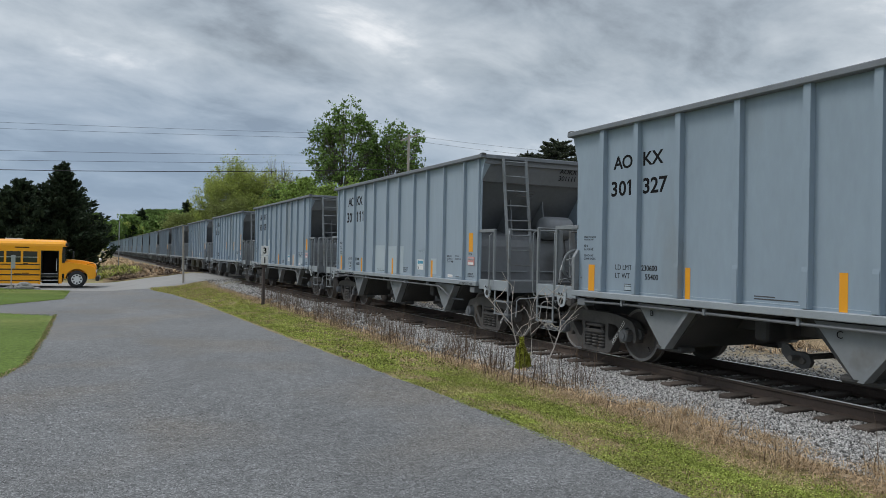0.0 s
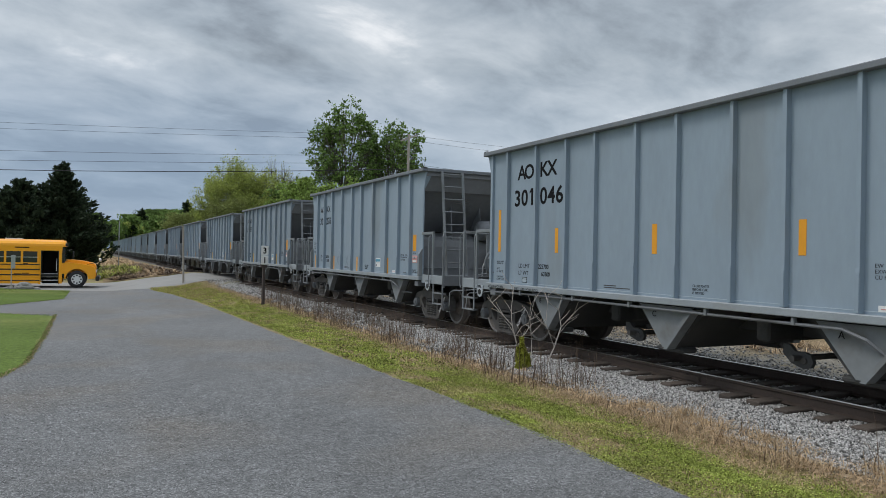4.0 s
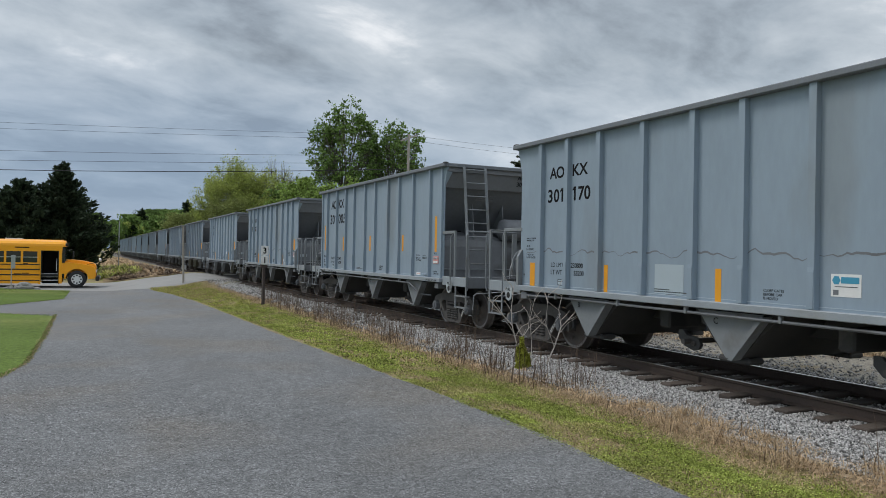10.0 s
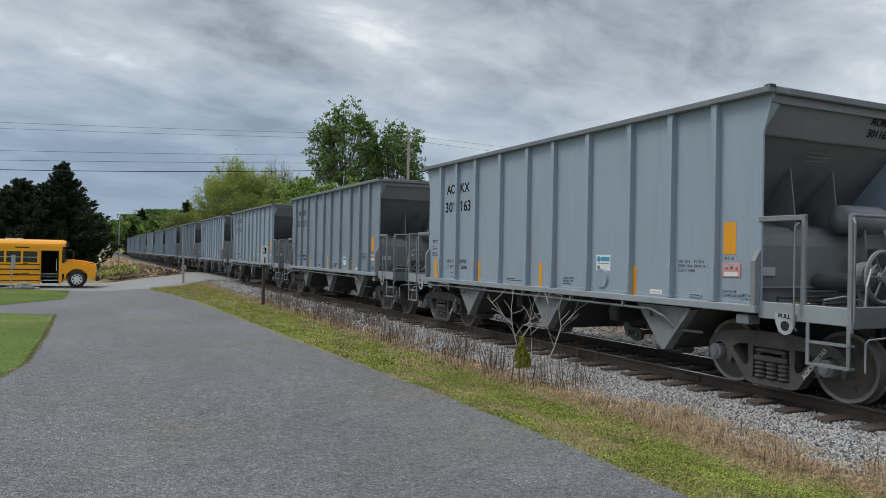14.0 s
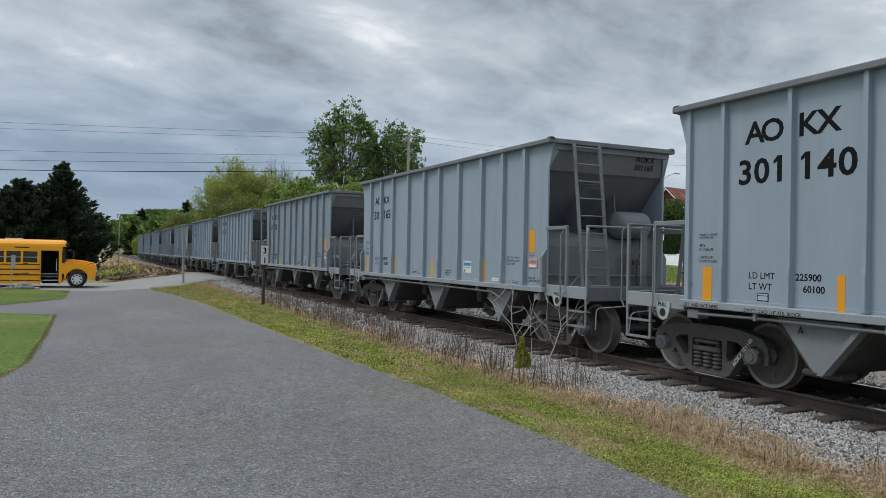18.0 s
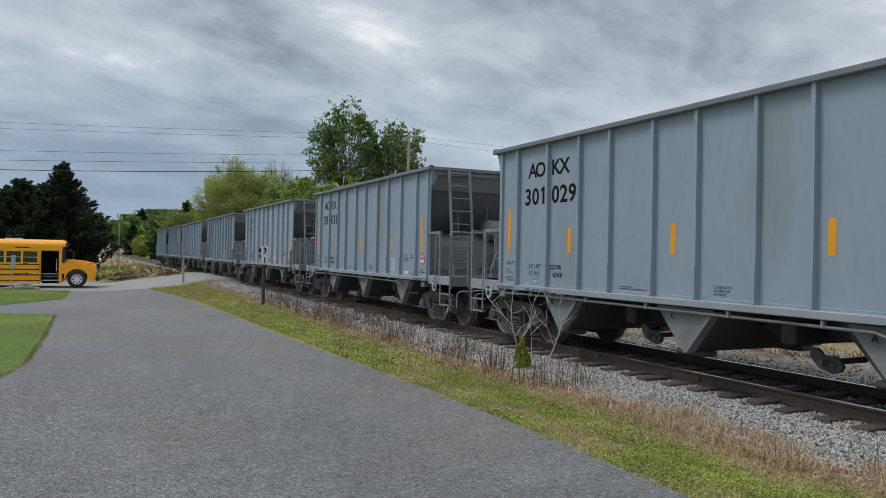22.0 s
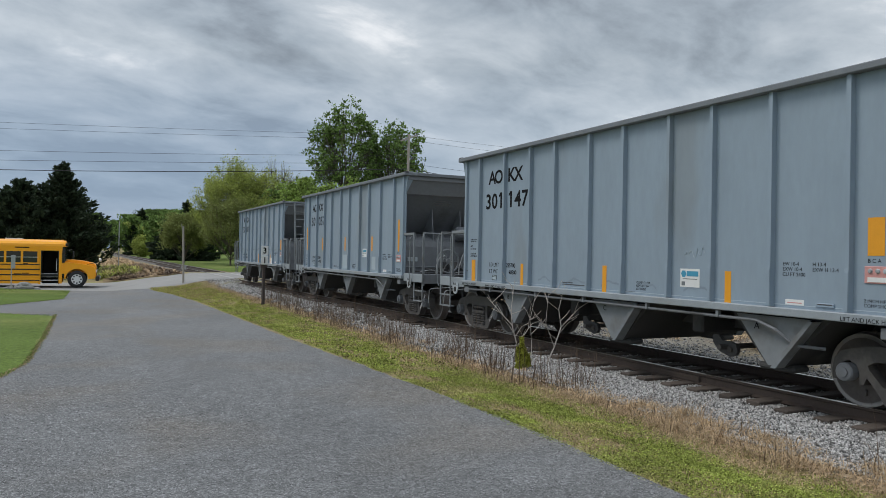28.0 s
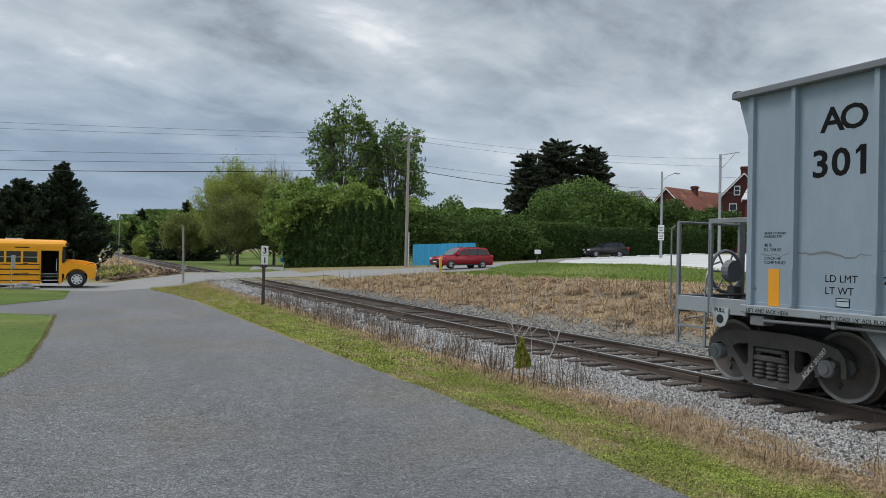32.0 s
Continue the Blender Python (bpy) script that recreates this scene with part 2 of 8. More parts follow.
M = dict(
    asphalt=aggregate_mat("asphalt", (0.172, 0.175, 0.178), (0.178, 0.168, 0.156)),
    chip=mat("asphalt_stone_chip", (0.235, 0.238, 0.240), 0.85, vary=0.15, scale=8.0, fine=60.0, island=1.0, spec=0.3),
    street=mat("street_asphalt", (0.265, 0.26, 0.25), 0.9, vary=0.12, scale=0.7, bump=0.4, fine=40.0, stain=(0.24, 0.235, 0.23), stain_at=0.55, spec=0.25),
    concrete=mat("concrete", (0.55, 0.55, 0.53), 0.85, vary=0.08, scale=0.4, bump=0.2, stain=(0.46, 0.46, 0.44), stain_at=0.58),
    soil=mat("soil_and_turf", (0.255, 0.205, 0.115), 0.95, vary=0.4, scale=1.6, bump=0.7, fine=16.0, stain=(0.20, 0.21, 0.065), stain_at=0.50, speck=0.5, speck_at=30.0, spec=0.1),
    lawn=mat("lawn", (0.105, 0.15, 0.036), 0.95, vary=0.3, scale=0.25, bump=0.6, fine=25.0, stain=(0.155, 0.185, 0.055), stain_at=0.5, spec=0.1, speck=0.5, speck_at=14.0),
    ballast=mat("ballast_bed", (0.13, 0.125, 0.12), 0.95, vary=0.4, scale=1.2, bump=1.0, fine=22.0, stain=(0.13, 0.12, 0.11), stain_at=0.56, spec=0.2),
    stone=mat("ballast_stone", (0.345, 0.338, 0.33), 0.9, vary=0.25, scale=6.0, fine=60.0, island=0.8, spec=0.25),
    darkstone=mat("dark_gravel_stone", (0.21, 0.205, 0.20), 0.9, vary=0.2, scale=6.0, fine=60.0, island=0.6, spec=0.25),
    strawsoil=mat("straw_litter", (0.25, 0.185, 0.11), 0.95, vary=0.3, scale=0.5, bump=0.7, fine=12.0, stain=(0.13, 0.105, 0.07), stain_at=0.53, speck=0.3, speck_at=18.0, spec=0.1),
    gravel=mat("gravel", (0.22, 0.20, 0.165), 0.95, vary=0.35, scale=1.2, bump=1.0, fine=26.0, speck=0.7, speck_at=24.0, stain=(0.21, 0.17, 0.11), stain_at=0.55, spec=0.2),
    rail=mat("rusty_rail", (0.085, 0.062, 0.05), 0.8, 0.1, vary=0.25, scale=2.0, fine=30.0),
    railtop=mat("polished_rail_head", (0.62, 0.60, 0.58), 0.28, 1.0, vary=0.12, scale=3.0),
    tie=mat("creosoted_tie", (0.075, 0.06, 0.05), 0.9, vary=0.3, scale=5.0, fine=40.0, bump=0.5, each=0.3, streak=(0.2, 1, 1)),
    paint=mat("grey_car_paint", (0.266, 0.332, 0.398), 0.5, vary=0.10, scale=1.5, fine=12.0, bump=0.04, stain=(0.242, 0.287, 0.325), stain_at=0.56, streak=(1, 1, 0.32)),
    paint_light=mat("pale_grey_car_paint", (0.296, 0.362, 0.428), 0.5, vary=0.09, scale=2.2, fine=12.0, bump=0.04, stain=(0.275, 0.318, 0.36), stain_at=0.57, streak=(1, 1, 0.16)),
    paint_dark=mat("weathered_grey_car_paint", (0.228, 0.281, 0.334), 0.55, vary=0.17, scale=0.9, fine=9.0, bump=0.04, stain=(0.197, 0.232, 0.265), stain_at=0.52, streak=(1, 1, 0.55)),
    # darker than the side paint: the car ends' shade is put into the colour
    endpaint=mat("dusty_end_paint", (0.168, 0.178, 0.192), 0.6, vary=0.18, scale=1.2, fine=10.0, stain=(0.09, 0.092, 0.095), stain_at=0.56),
    lugpaint=mat("pale_lug_paint", (0.40, 0.44, 0.47), 0.55, vary=0.15, scale=6.0, stain=(0.25, 0.25, 0.25), stain_at=0.57),
    sillpaint=mat("pale_sill_paint", (0.285, 0.318, 0.345), 0.5, vary=0.15, scale=2.0, stain=(0.27, 0.28, 0.28), stain_at=0.58),
    chord=mat("grimy_top_chord", (0.165, 0.18, 0.20), 0.6, vary=0.2, scale=2.5, stain=(0.24, 0.26, 0.28), stain_at=0.57),
    # dust only in the stain; the dark base has the underside's shade painted in
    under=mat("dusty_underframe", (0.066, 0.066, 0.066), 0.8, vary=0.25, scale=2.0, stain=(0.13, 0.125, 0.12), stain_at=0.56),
    cast=mat("grimy_cast_steel", (0.088, 0.082, 0.077), 0.75, vary=0.35, scale=4.0, fine=25.0, stain=(0.15, 0.135, 0.12), stain_at=0.57),
    wheel=mat("brown_wheel_steel", (0.15, 0.132, 0.12), 0.65, 0.1, vary=0.25, scale=5.0, stain=(0.16, 0.135, 0.12), stain_at=0.58),
    wheelrim=mat("worn_wheel_rim", (0.30, 0.285, 0.27), 0.5, 0.5, vary=0.2, scale=8.0),
    tread=mat("bright_wheel_tread", (0.55, 0.54, 0.53), 0.3, 1.0, vary=0.1, scale=6.0),
    black=mat("black_lettering", (0.010, 0.010, 0.011), 0.9, vary=0.1, scale=8.0, spec=0.15),
    white=mat("white_lettering", (0.75, 0.75, 0.74), 0.6, vary=0.08, scale=8.0),
    orange=mat("orange_reflective_tape", (0.80, 0.34, 0.015), 0.45, vary=0.06, scale=6.0),
    amber=mat("faded_yellow_tape", (0.62, 0.36, 0.05), 0.5, vary=0.12, scale=8.0),
    pink=mat("faded_red_placard", (0.62, 0.30, 0.28), 0.5, vary=0.15, scale=20.0),
    cyan=mat("blue_decal", (0.06, 0.30, 0.45), 0.4, vary=0.05, scale=8.0),
    dustpaint=mat("dusty_hopper_paint", (0.205, 0.222, 0.235), 0.6, vary=0.15, scale=2.5, fine=14.0, stain=(0.15, 0.15, 0.148), stain_at=0.55),
    alu=mat("polished_wheel_alloy", (0.72, 0.72, 0.70), 0.4, 0.35, vary=0.06),
    patch=mat("touch_up_paint", (0.40, 0.47, 0.515), 0.5, vary=0.04, scale=3.0),
    yellow=mat("school_bus_yellow", (0.93, 0.385, 0.008), 0.35, vary=0.05, scale=1.5),
    dark=mat("dark_trim", (0.015, 0.015, 0.016), 0.5, vary=0.1),
    rubber=mat("tyre_rubber", (0.02, 0.02, 0.02), 0.8, vary=0.15, scale=6.0),
    chrome=mat("bright_steel", (0.68, 0.68, 0.68), 0.3, 1.0, vary=0.08),
    glass=glass_mat("dark_window_glass", (0.02, 0.024, 0.026)),
    # near-black: the gloom inside the bus is put into this colour
    interior=mat("dim_interior", (0.03, 0.03, 0.03), 0.9),
    red=mat("dark_red_car_paint", (0.33, 0.010, 0.022), 0.25, vary=0.05),
    carblack=mat("dark_car_paint", (0.02, 0.022, 0.024), 0.25, vary=0.05),
    lampglass=mat("lamp_glass", (0.7, 0.7, 0.68), 0.15, vary=0.05),
    tail=mat("red_lamp_glass", (0.5, 0.02, 0.02), 0.2, vary=0.05),
    wood=mat("weathered_pole_wood", (0.33, 0.30, 0.26), 0.9, vary=0.2, scale=6.0, fine=40.0, bump=0.3, streak=(1, 1, 0.1)),
    darkwood=mat("dark_post_wood", (0.07, 0.055, 0.05), 0.9, vary=0.2, scale=6.0, streak=(1, 1, 0.1)),
    bark=mat("bark", (0.13, 0.11, 0.09), 0.95, vary=0.3, scale=5.0, bump=0.5, streak=(1, 1, 0.3)),
    palebark=mat("pale_twig_bark", (0.48, 0.43, 0.39), 0.9, vary=0.2, scale=8.0),
    weed=mat("dead_weed_stem", (0.14, 0.098, 0.07), 0.95, vary=0.2, island=0.35, scale=2.0),
    straw=mat("dry_grass", (0.44, 0.325, 0.205), 0.95, vary=0.2, island=0.5, scale=0.5, spec=0.1),
    grass=leaf_mat("green_grass", (0.34, 0.375, 0.09), 0.85, 0.35, 0.6, 1.5, 9.0, (0.40, 0.34, 0.15), 0.52),
    clover=leaf_mat("low_turf_leaves", (0.285, 0.335, 0.08), 0.85, 0.25, 0.8, 1.3, 8.0, (0.38, 0.325, 0.16), 0.53),
    lawnblade=leaf_mat("mown_grass", (0.14, 0.20, 0.045), 0.35, 0.3, 0.5, 0.5, 3.0, (0.20, 0.225, 0.07), 0.52),
    leaf=leaf_mat("fresh_leaves", (0.15, 0.23, 0.065), 0.6, 0.4, 0.35, 0.5, 3.0),
    leaf2=leaf_mat("dark_leaves", (0.095, 0.15, 0.042), 0.6, 0.4, 0.4, 0.5, 3.0),
    fresh=leaf_mat("spring_green_leaves", (0.225, 0.31, 0.08), 0.55, 0.4, 0.35, 0.5, 3.0),
    vergeblade=leaf_mat("verge_grass", (0.21, 0.275, 0.06), 0.4, 0.3, 0.3, 0.5, 3.0),
    willow=leaf_mat("yellow_green_leaves", (0.34, 0.39, 0.105), 0.4, 0.4),
    bronze=leaf_mat("bronze_new_leaves", (0.215, 0.245, 0.08), 0.45, 0.35),
    fir=leaf_mat("grey_green_needles", (0.072, 0.086, 0.055), 0.6, 0.3),
    needle=leaf_mat("dark_needles", (0.034, 0.050, 0.027), 0.5, 0.2),
    cedar=leaf_mat("cedar_foliage", (0.058, 0.10, 0.03), 0.55, 0.25),
    sprig=leaf_mat("young_conifer_needles", (0.33, 0.34, 0.055), 0.6),
    bluefence=mat("blue_painted_boards", (0.06, 0.45, 0.78), 0.6, vary=0.08, scale=1.0, each=0.12),
    brick=mat("red_brick", (0.10, 0.033, 0.027), 0.9, vary=0.2, scale=1.0, fine=14.0, stain=(0.075, 0.03, 0.026), stain_at=0.57),
    mortar=mat("mortar", (0.25, 0.16, 0.13), 0.95, vary=0.1),
    redroof=mat("rusty_red_roof", (0.20, 0.06, 0.034), 0.8, vary=0.4, scale=0.9, fine=6.0, stain=(0.30, 0.145, 0.08), stain_at=0.54, streak=(1, 1, 0.3)),
    greyroof=mat("grey_shingles", (0.12, 0.125, 0.13), 0.9, vary=0.15, scale=2.0),
    slate=mat("grey_green_siding", (0.27, 0.30, 0.29), 0.75, vary=0.1, scale=1.5, streak=(0.3, 0.3, 4.0)),
    paleroof=mat("pale_metal_roof", (0.46, 0.47, 0.49), 0.5, 0.2, vary=0.08, scale=1.0),
    siding=mat("pale_siding", (0.62, 0.64, 0.62), 0.7, vary=0.06),
    trimwhite=mat("white_trim", (0.78, 0.78, 0.76), 0.6, vary=0.05),
    galv=mat("galvanised_steel", (0.42, 0.43, 0.44), 0.5, 0.6, vary=0.1, scale=4.0),
    cable=mat("cable_sheath", (0.02, 0.02, 0.022), 0.7),
    rock=mat("grey_rock", (0.26, 0.25, 0.24), 0.9, vary=0.25, scale=3.0, bump=0.5),
    signblue=mat("blue_sign", (0.03, 0.28, 0.5), 0.5, vary=0.05),
    safety=mat("yellow_bollard_paint", (0.70, 0.42, 0.03), 0.5, vary=0.1),
)

# ---- mesh tools ----
from mathutils.geometry import tessellate_polygon


def part(name, bm, material, parent=None, label="", smooth=False):
    me = bpy.data.meshes.new(name)
    if isinstance(bm, tuple):
        me.from_pydata(bm[0], [], bm[1])
    else:
        bm.normal_update()
        bm.to_mesh(me)
        bm.free()
    me.materials.append(M[material] if isinstance(material, str) else material)
    if smooth:
        for f in me.polygons:
            f.use_smooth = True
    ob = new(name, me)
    if parent is not None:
        ob.parent = parent
    if label:
        ob["label"] = label
    return ob


def again(ob, parent, m):
    """Another object on the same mesh, at m under parent."""
    o = new(ob.name.split(".")[0], ob.data)
    o.parent = parent
    o.matrix_basis = m
    return o


def empty(name, label, category, group="", kind=""):
    return tagged(new(name), label, category, group, kind)


def B():
    return bmesh.new()


def box(bm, x0, x1, y0, y1, z0, z1, m=None):
    vs = [bm.verts.new(Vector(p) if m is None else m @ Vector(p)) for p in
          ((x0, y0, z0), (x1, y0, z0), (x1, y1, z0), (x0, y1, z0), (x0, y0, z1), (x1, y0, z1), (x1, y1, z1), (x0, y1, z1))]
    for f in ((3, 2, 1, 0), (4, 5, 6, 7), (0, 1, 5, 4), (1, 2, 6, 5), (2, 3, 7, 6), (3, 0, 4, 7)):
        bm.faces.new([vs[i] for i in f])
    return bm


def bevel(bm, w, seg=1):
    bmesh.ops.bevel(bm, geom=bm.edges[:], offset=w, segments=seg, affect="EDGES")
    return bm


def rod(bm, a, b, r, n=8, r2=None, caps=True):
    a, b = Vector(a), Vector(b)
    d = (b - a)
    if d.length < 1e-6:
        return bm
    q = d.to_track_quat("Z", "Y").to_matrix()
    r2 = r if r2 is None else r2
    va, vb = [], []
    for i in range(n):
        c = Vector((math.cos(2 * math.pi * i / n), math.sin(2 * math.pi * i / n), 0))
        va.append(bm.verts.new(a + q @ (c * r)))
        vb.append(bm.verts.new(b + q @ (c * r2)))
    for i in range(n):
        bm.faces.new((va[i], va[(i + 1) % n], vb[(i + 1) % n], vb[i]))
    if caps:
        bm.faces.new(va[::-1])
        bm.faces.new(vb)
    return bm


def path(bm, pts, r, n=6):
    """One unbroken tube through the points."""
    pts = [Vector(p) for p in pts]
    rings = []
    ref = None
    for i, p in enumerate(pts):
        d = (pts[min(i + 1, len(pts) - 1)] - pts[max(i - 1, 0)])
        d = d.normalized() if d.length > 1e-9 else Vector((0, 0, 1))
        if ref is None:
            ref = d.orthogonal().normalized()
        ref = (ref - d * ref.dot(d))
        ref = ref.normalized() if ref.length > 1e-6 else d.orthogonal().normalized()
        side = d.cross(ref)
        rings.append([bm.verts.new(p + ref * (r * math.cos(2 * math.pi * k / n)) + side * (r * math.sin(2 * math.pi * k / n))) for k in range(n)])
    for A, C in zip(rings, rings[1:]):
        for k in range(n):
            bm.faces.new((A[k], A[(k + 1) % n], C[(k + 1) % n], C[k]))
    bm.faces.new(rings[0][::-1])
    bm.faces.new(rings[-1])
    return bm


def prism(bm, poly, axis, a, b):
    """A polygon drawn in the two axes other than axis, carried from a to b along axis."""
    def P(u, v, w):
        return {"x": (w, u, v), "y": (u, w, v), "z": (u, v, w)}[axis]
    A = [bm.verts.new(P(u, v, a)) for u, v in poly]
    C = [bm.verts.new(P(u, v, b)) for u, v in poly]
    n = len(poly)
    for i in range(n):
        bm.faces.new((A[i], A[(i + 1) % n], C[(i + 1) % n], C[i]))
    bm.faces.new(A[::-1])
    bm.faces.new(C)
    bmesh.ops.recalc_face_normals(bm, faces=bm.faces[:])
    return bm


def lathe(bm, prof, axis="x", n=24, c=(0, 0, 0), caps=True):
    """Turns a profile of (along, radius) round an axis."""
    rings = []
    for u, r in prof:
        ring = []
        for i in range(n):
            t = 2 * math.pi * i / n
            p, q = r * math.cos(t), r * math.sin(t)
            v = {"x": (u, p, q), "y": (p, u, q), "z": (p, q, u)}[axis]
            ring.append(bm.verts.new((v[0] + c[0], v[1] + c[1], v[2] + c[2])))
        rings.append(ring)
    for A, C in zip(rings, rings[1:]):
        for i in range(n):
            bm.faces.new((A[i], A[(i + 1) % n], C[(i + 1) % n], C[i]))
    if caps:
        bm.faces.new(rings[0])
        bm.faces.new(rings[-1])
    bmesh.ops.recalc_face_normals(bm, faces=bm.faces[:])
    return bm


def plate(bm, loops, a, b):
    """A flat casting with openings: an outline and holes in (y, z), carried from a to b along x."""
    tris = tessellate_polygon([[Vector((u, v, 0)) for u, v in lp] for lp in loops])
    pts = [q for lp in loops for q in lp]
    A = [bm.verts.new((a, u, v)) for u, v in pts]
    C = [bm.verts.new((b, u, v)) for u, v in pts]
    for t in tris:
        bm.faces.new([A[i] for i in t])
        bm.faces.new([C[i] for i in t][::-1])
    k = 0
    for lp in loops:
        n = len(lp)
        for i in range(n):
            p, q = k + i, k + (i + 1) % n
            bm.faces.new((A[p], A[q], C[q], C[p]))
        k += n
    bmesh.ops.recalc_face_normals(bm, faces=bm.faces[:])
    return bm


TEXTS = {}


def text_mesh(s, size, bold=False, align="LEFT", space=1.0):
    key = (s, size, bold, align, space)
    if key not in TEXTS:
        cu = bpy.data.curves.new("lettering", "FONT")
        cu.body, cu.size, cu.extrude, cu.align_x = s, size, 0.0015, align
        cu.space_character = space
        cu.resolution_u = 3
        cu.offset = size * (0.021 if bold else 0.0)
        ob = bpy.data.objects.new("lettering", cu)
        scene.collection.objects.link(ob)
        dg = bpy.context.evaluated_depsgraph_get()
        me = bpy.data.meshes.new_from_object(ob.evaluated_get(dg))
        bpy.data.objects.remove(ob)
        bpy.data.curves.remove(cu)
        TEXTS[key] = me
    return TEXTS[key]


def letters(s, size, material, parent, m, name="lettering", bold=False, align="LEFT", space=1.0):
    if "\n" in s:
        for k, line in enumerate(s.split("\n")):
            letters(line, size, material, parent, m @ Matrix.Translation((0, -size * k, 0)), name, bold, align, space)
        return None
    me = text_mesh(s, size, bold, align, space)
    if not me.materials:
        me.materials.append(M[material])
    ob = new(name, me)
    ob.parent = parent
    ob.matrix_basis = m
    return ob


# Text planes: on the side that faces -x, and on an end that faces -y.
def on_side(x, y, z):
    return Matrix.Translation((x, y, z)) @ Matrix(((0, 0, -1, 0), (-1, 0, 0, 0), (0, 1, 0, 0), (0, 0, 0, 1)))


def on_end(x, y, z):
    return Matrix.Translation((x, y, z)) @ Matrix(((1, 0, 0, 0), (0, 0, -1, 0), (0, 1, 0, 0), (0, 0, 0, 1)))


def sstep(a, b, x):
    t = min(1.0, max(0.0, (x - a) / (b - a)))
    return t * t * (3 - 2 * t)


TRACK = 9.488
ROAD_Z = -0.20


def ground_z(x, y):
    """Height of the ground; the rail heads are at zero."""
    lane = ROAD_Z - 0.36 * min(1.0, max(0.0, (y - 10.0) / 28.0))
    if y > 38.0:
        lane -= 0.26 * sstep(38.0, 52.0, y) * (1 - sstep(1.0, 5.0, x))
    z = lane
    if x > 4.6:
        z = lane + (-0.34 - lane) * sstep(4.6, 6.4, x)
        z += 0.14 * sstep(6.6, 8.0, x)
        z -= 0.16 * sstep(TRACK + 1.5, TRACK + 3.2, x)
    over = sstep(44.0, 49.0, y) * (1 - sstep(63.0, 68.0, y)) * sstep(0.5, 8.0, x)
    if x < 16:
        z = z * (1 - over) - 0.012 * over
    if x > 12.5:
        bank = 0.62 * sstep(13.0, 20.0, x) + 0.05 * max(0.0, x - 18.0) + 0.014 * max(0.0, 42.0 - y) * sstep(14, 26, x)
        fade = 1 - sstep(60.0, 105.0, y) * (1 - sstep(30.0, 60.0, x))
        z += min(bank, 2.9) * fade
    z += 0.40 * sstep(25.6, 28.0, x) * (1 - sstep(31.5, 35.0, x)) * sstep(26.0, 36.0, y) * (1 - sstep(46.0, 49.0, y))
    if y > 60.0 and x < 7.2:
        z += 0.55 * sstep(60.5, 67.0, y) * (1 - sstep(4.6, 7.0, x)) * sstep(-1.5, 2.0, x) * (1 - 0.6 * sstep(76.0, 110.0, y))
    if x < -1.0:
        z += 0.10 * sstep(-1.0, -8.0, x)
    return z


# ---- lettering, cut before anything else stands ----
# number, end that comes last, tone, tape pattern, load limit, light weight, extras
CARS = [
    ("327", "ladder", "", "low", "230600", "55400", ""), ("111", "ladder", "light", "low", "225700", "60300", "patches decal scribble"),
    ("091", "ladder", "", "low", "225800", "60200", "patches decal"), ("046", "ladder", "", "tall", "225700", "60300", ""),
    ("276", "ladder", "", "low", "230700", "55300", "decal scuff"), ("306", "ladder", "dark", "low", "230600 LBS", "55400 LBS", "decal"),
    ("347", "ladder", "dark", "low", "230700 LBS", "55300 LBS", "decal tide"), ("170", "ladder", "", "low", "230800", "55200", "decal tide patch"),
    ("005", "ladder", "", "tall", "225800", "60200", ""), ("323", "brake", "", "low", "230600 LBS", "55400 LBS", "tide hooks"),
    ("163", "brake", "light", "low", "230700", "55300", "decal cover"), ("315", "brake", "dark", "low", "230600 LBS", "55400 LBS", "decal"),
    ("140", "brake", "light", "low", "225900", "60100", "decal cover"), ("165", "ladder", "light", "low", "230700", "55300", "decal"),
    ("356", "brake", "dark", "low", "230600 LBS", "55400 LBS", "cover"), ("029", "ladder", "", "tall", "225700", "60300", ""),
    ("018", "ladder", "", "tall", "225800", "60200", "patch smears"), ("273", "ladder", "light", "low", "230800", "55200", "decal scrawl"),
    ("366", "brake", "dark", "low", "230700", "55300", "decal"), ("147", "ladder", "", "low", "225700", "60300", "decal scribble smears"),
    ("057", "brake", "", "tall", "225800", "60200", "patches decal"), ("087", "ladder", "", "low", "225700", "60300", "decal tide patch"),
]

ONE = part("figure_one", prism(prism(B(), [(-0.033, -0.01), (0.033, -0.01), (0.033, 0.332), (-0.033, 0.332)], "z", 0.0, 0.0015),
                              [(-0.085, 0.225), (-0.033, 0.262), (-0.033, 0.332), (-0.07, 0.285), (-0.085, 0.280)], "z", 0.0, 0.0015), "black").data
bpy.data.objects.remove(bpy.data.objects["figure_one"])
for ch in "AOKX":
    text_mesh(ch, 0.41, True, "CENTER")
    text_mesh(ch, 0.305, True, "CENTER")
for ch in "023456789":
    text_mesh(ch, 0.46, True, "CENTER")
    text_mesh(ch, 0.345, True, "CENTER")


def glyphs(word, size, car, x, ys, z, name):
    """Large stencilled characters, one by one along the side."""
    for ch, y in zip(word, ys):
        if ch == "1":
            ob = new(name, ONE)
            ob.parent, ob.matrix_basis = car, on_side(x, y, z) @ Matrix.Diagonal((1.1 * size / 0.46, size / 0.46, 1, 1))
        else:
            letters(ch, size, "black", car, on_side(x, y, z) @ Matrix.Diagonal((1.1, 1, 1, 1)), name, True, "CENTER")


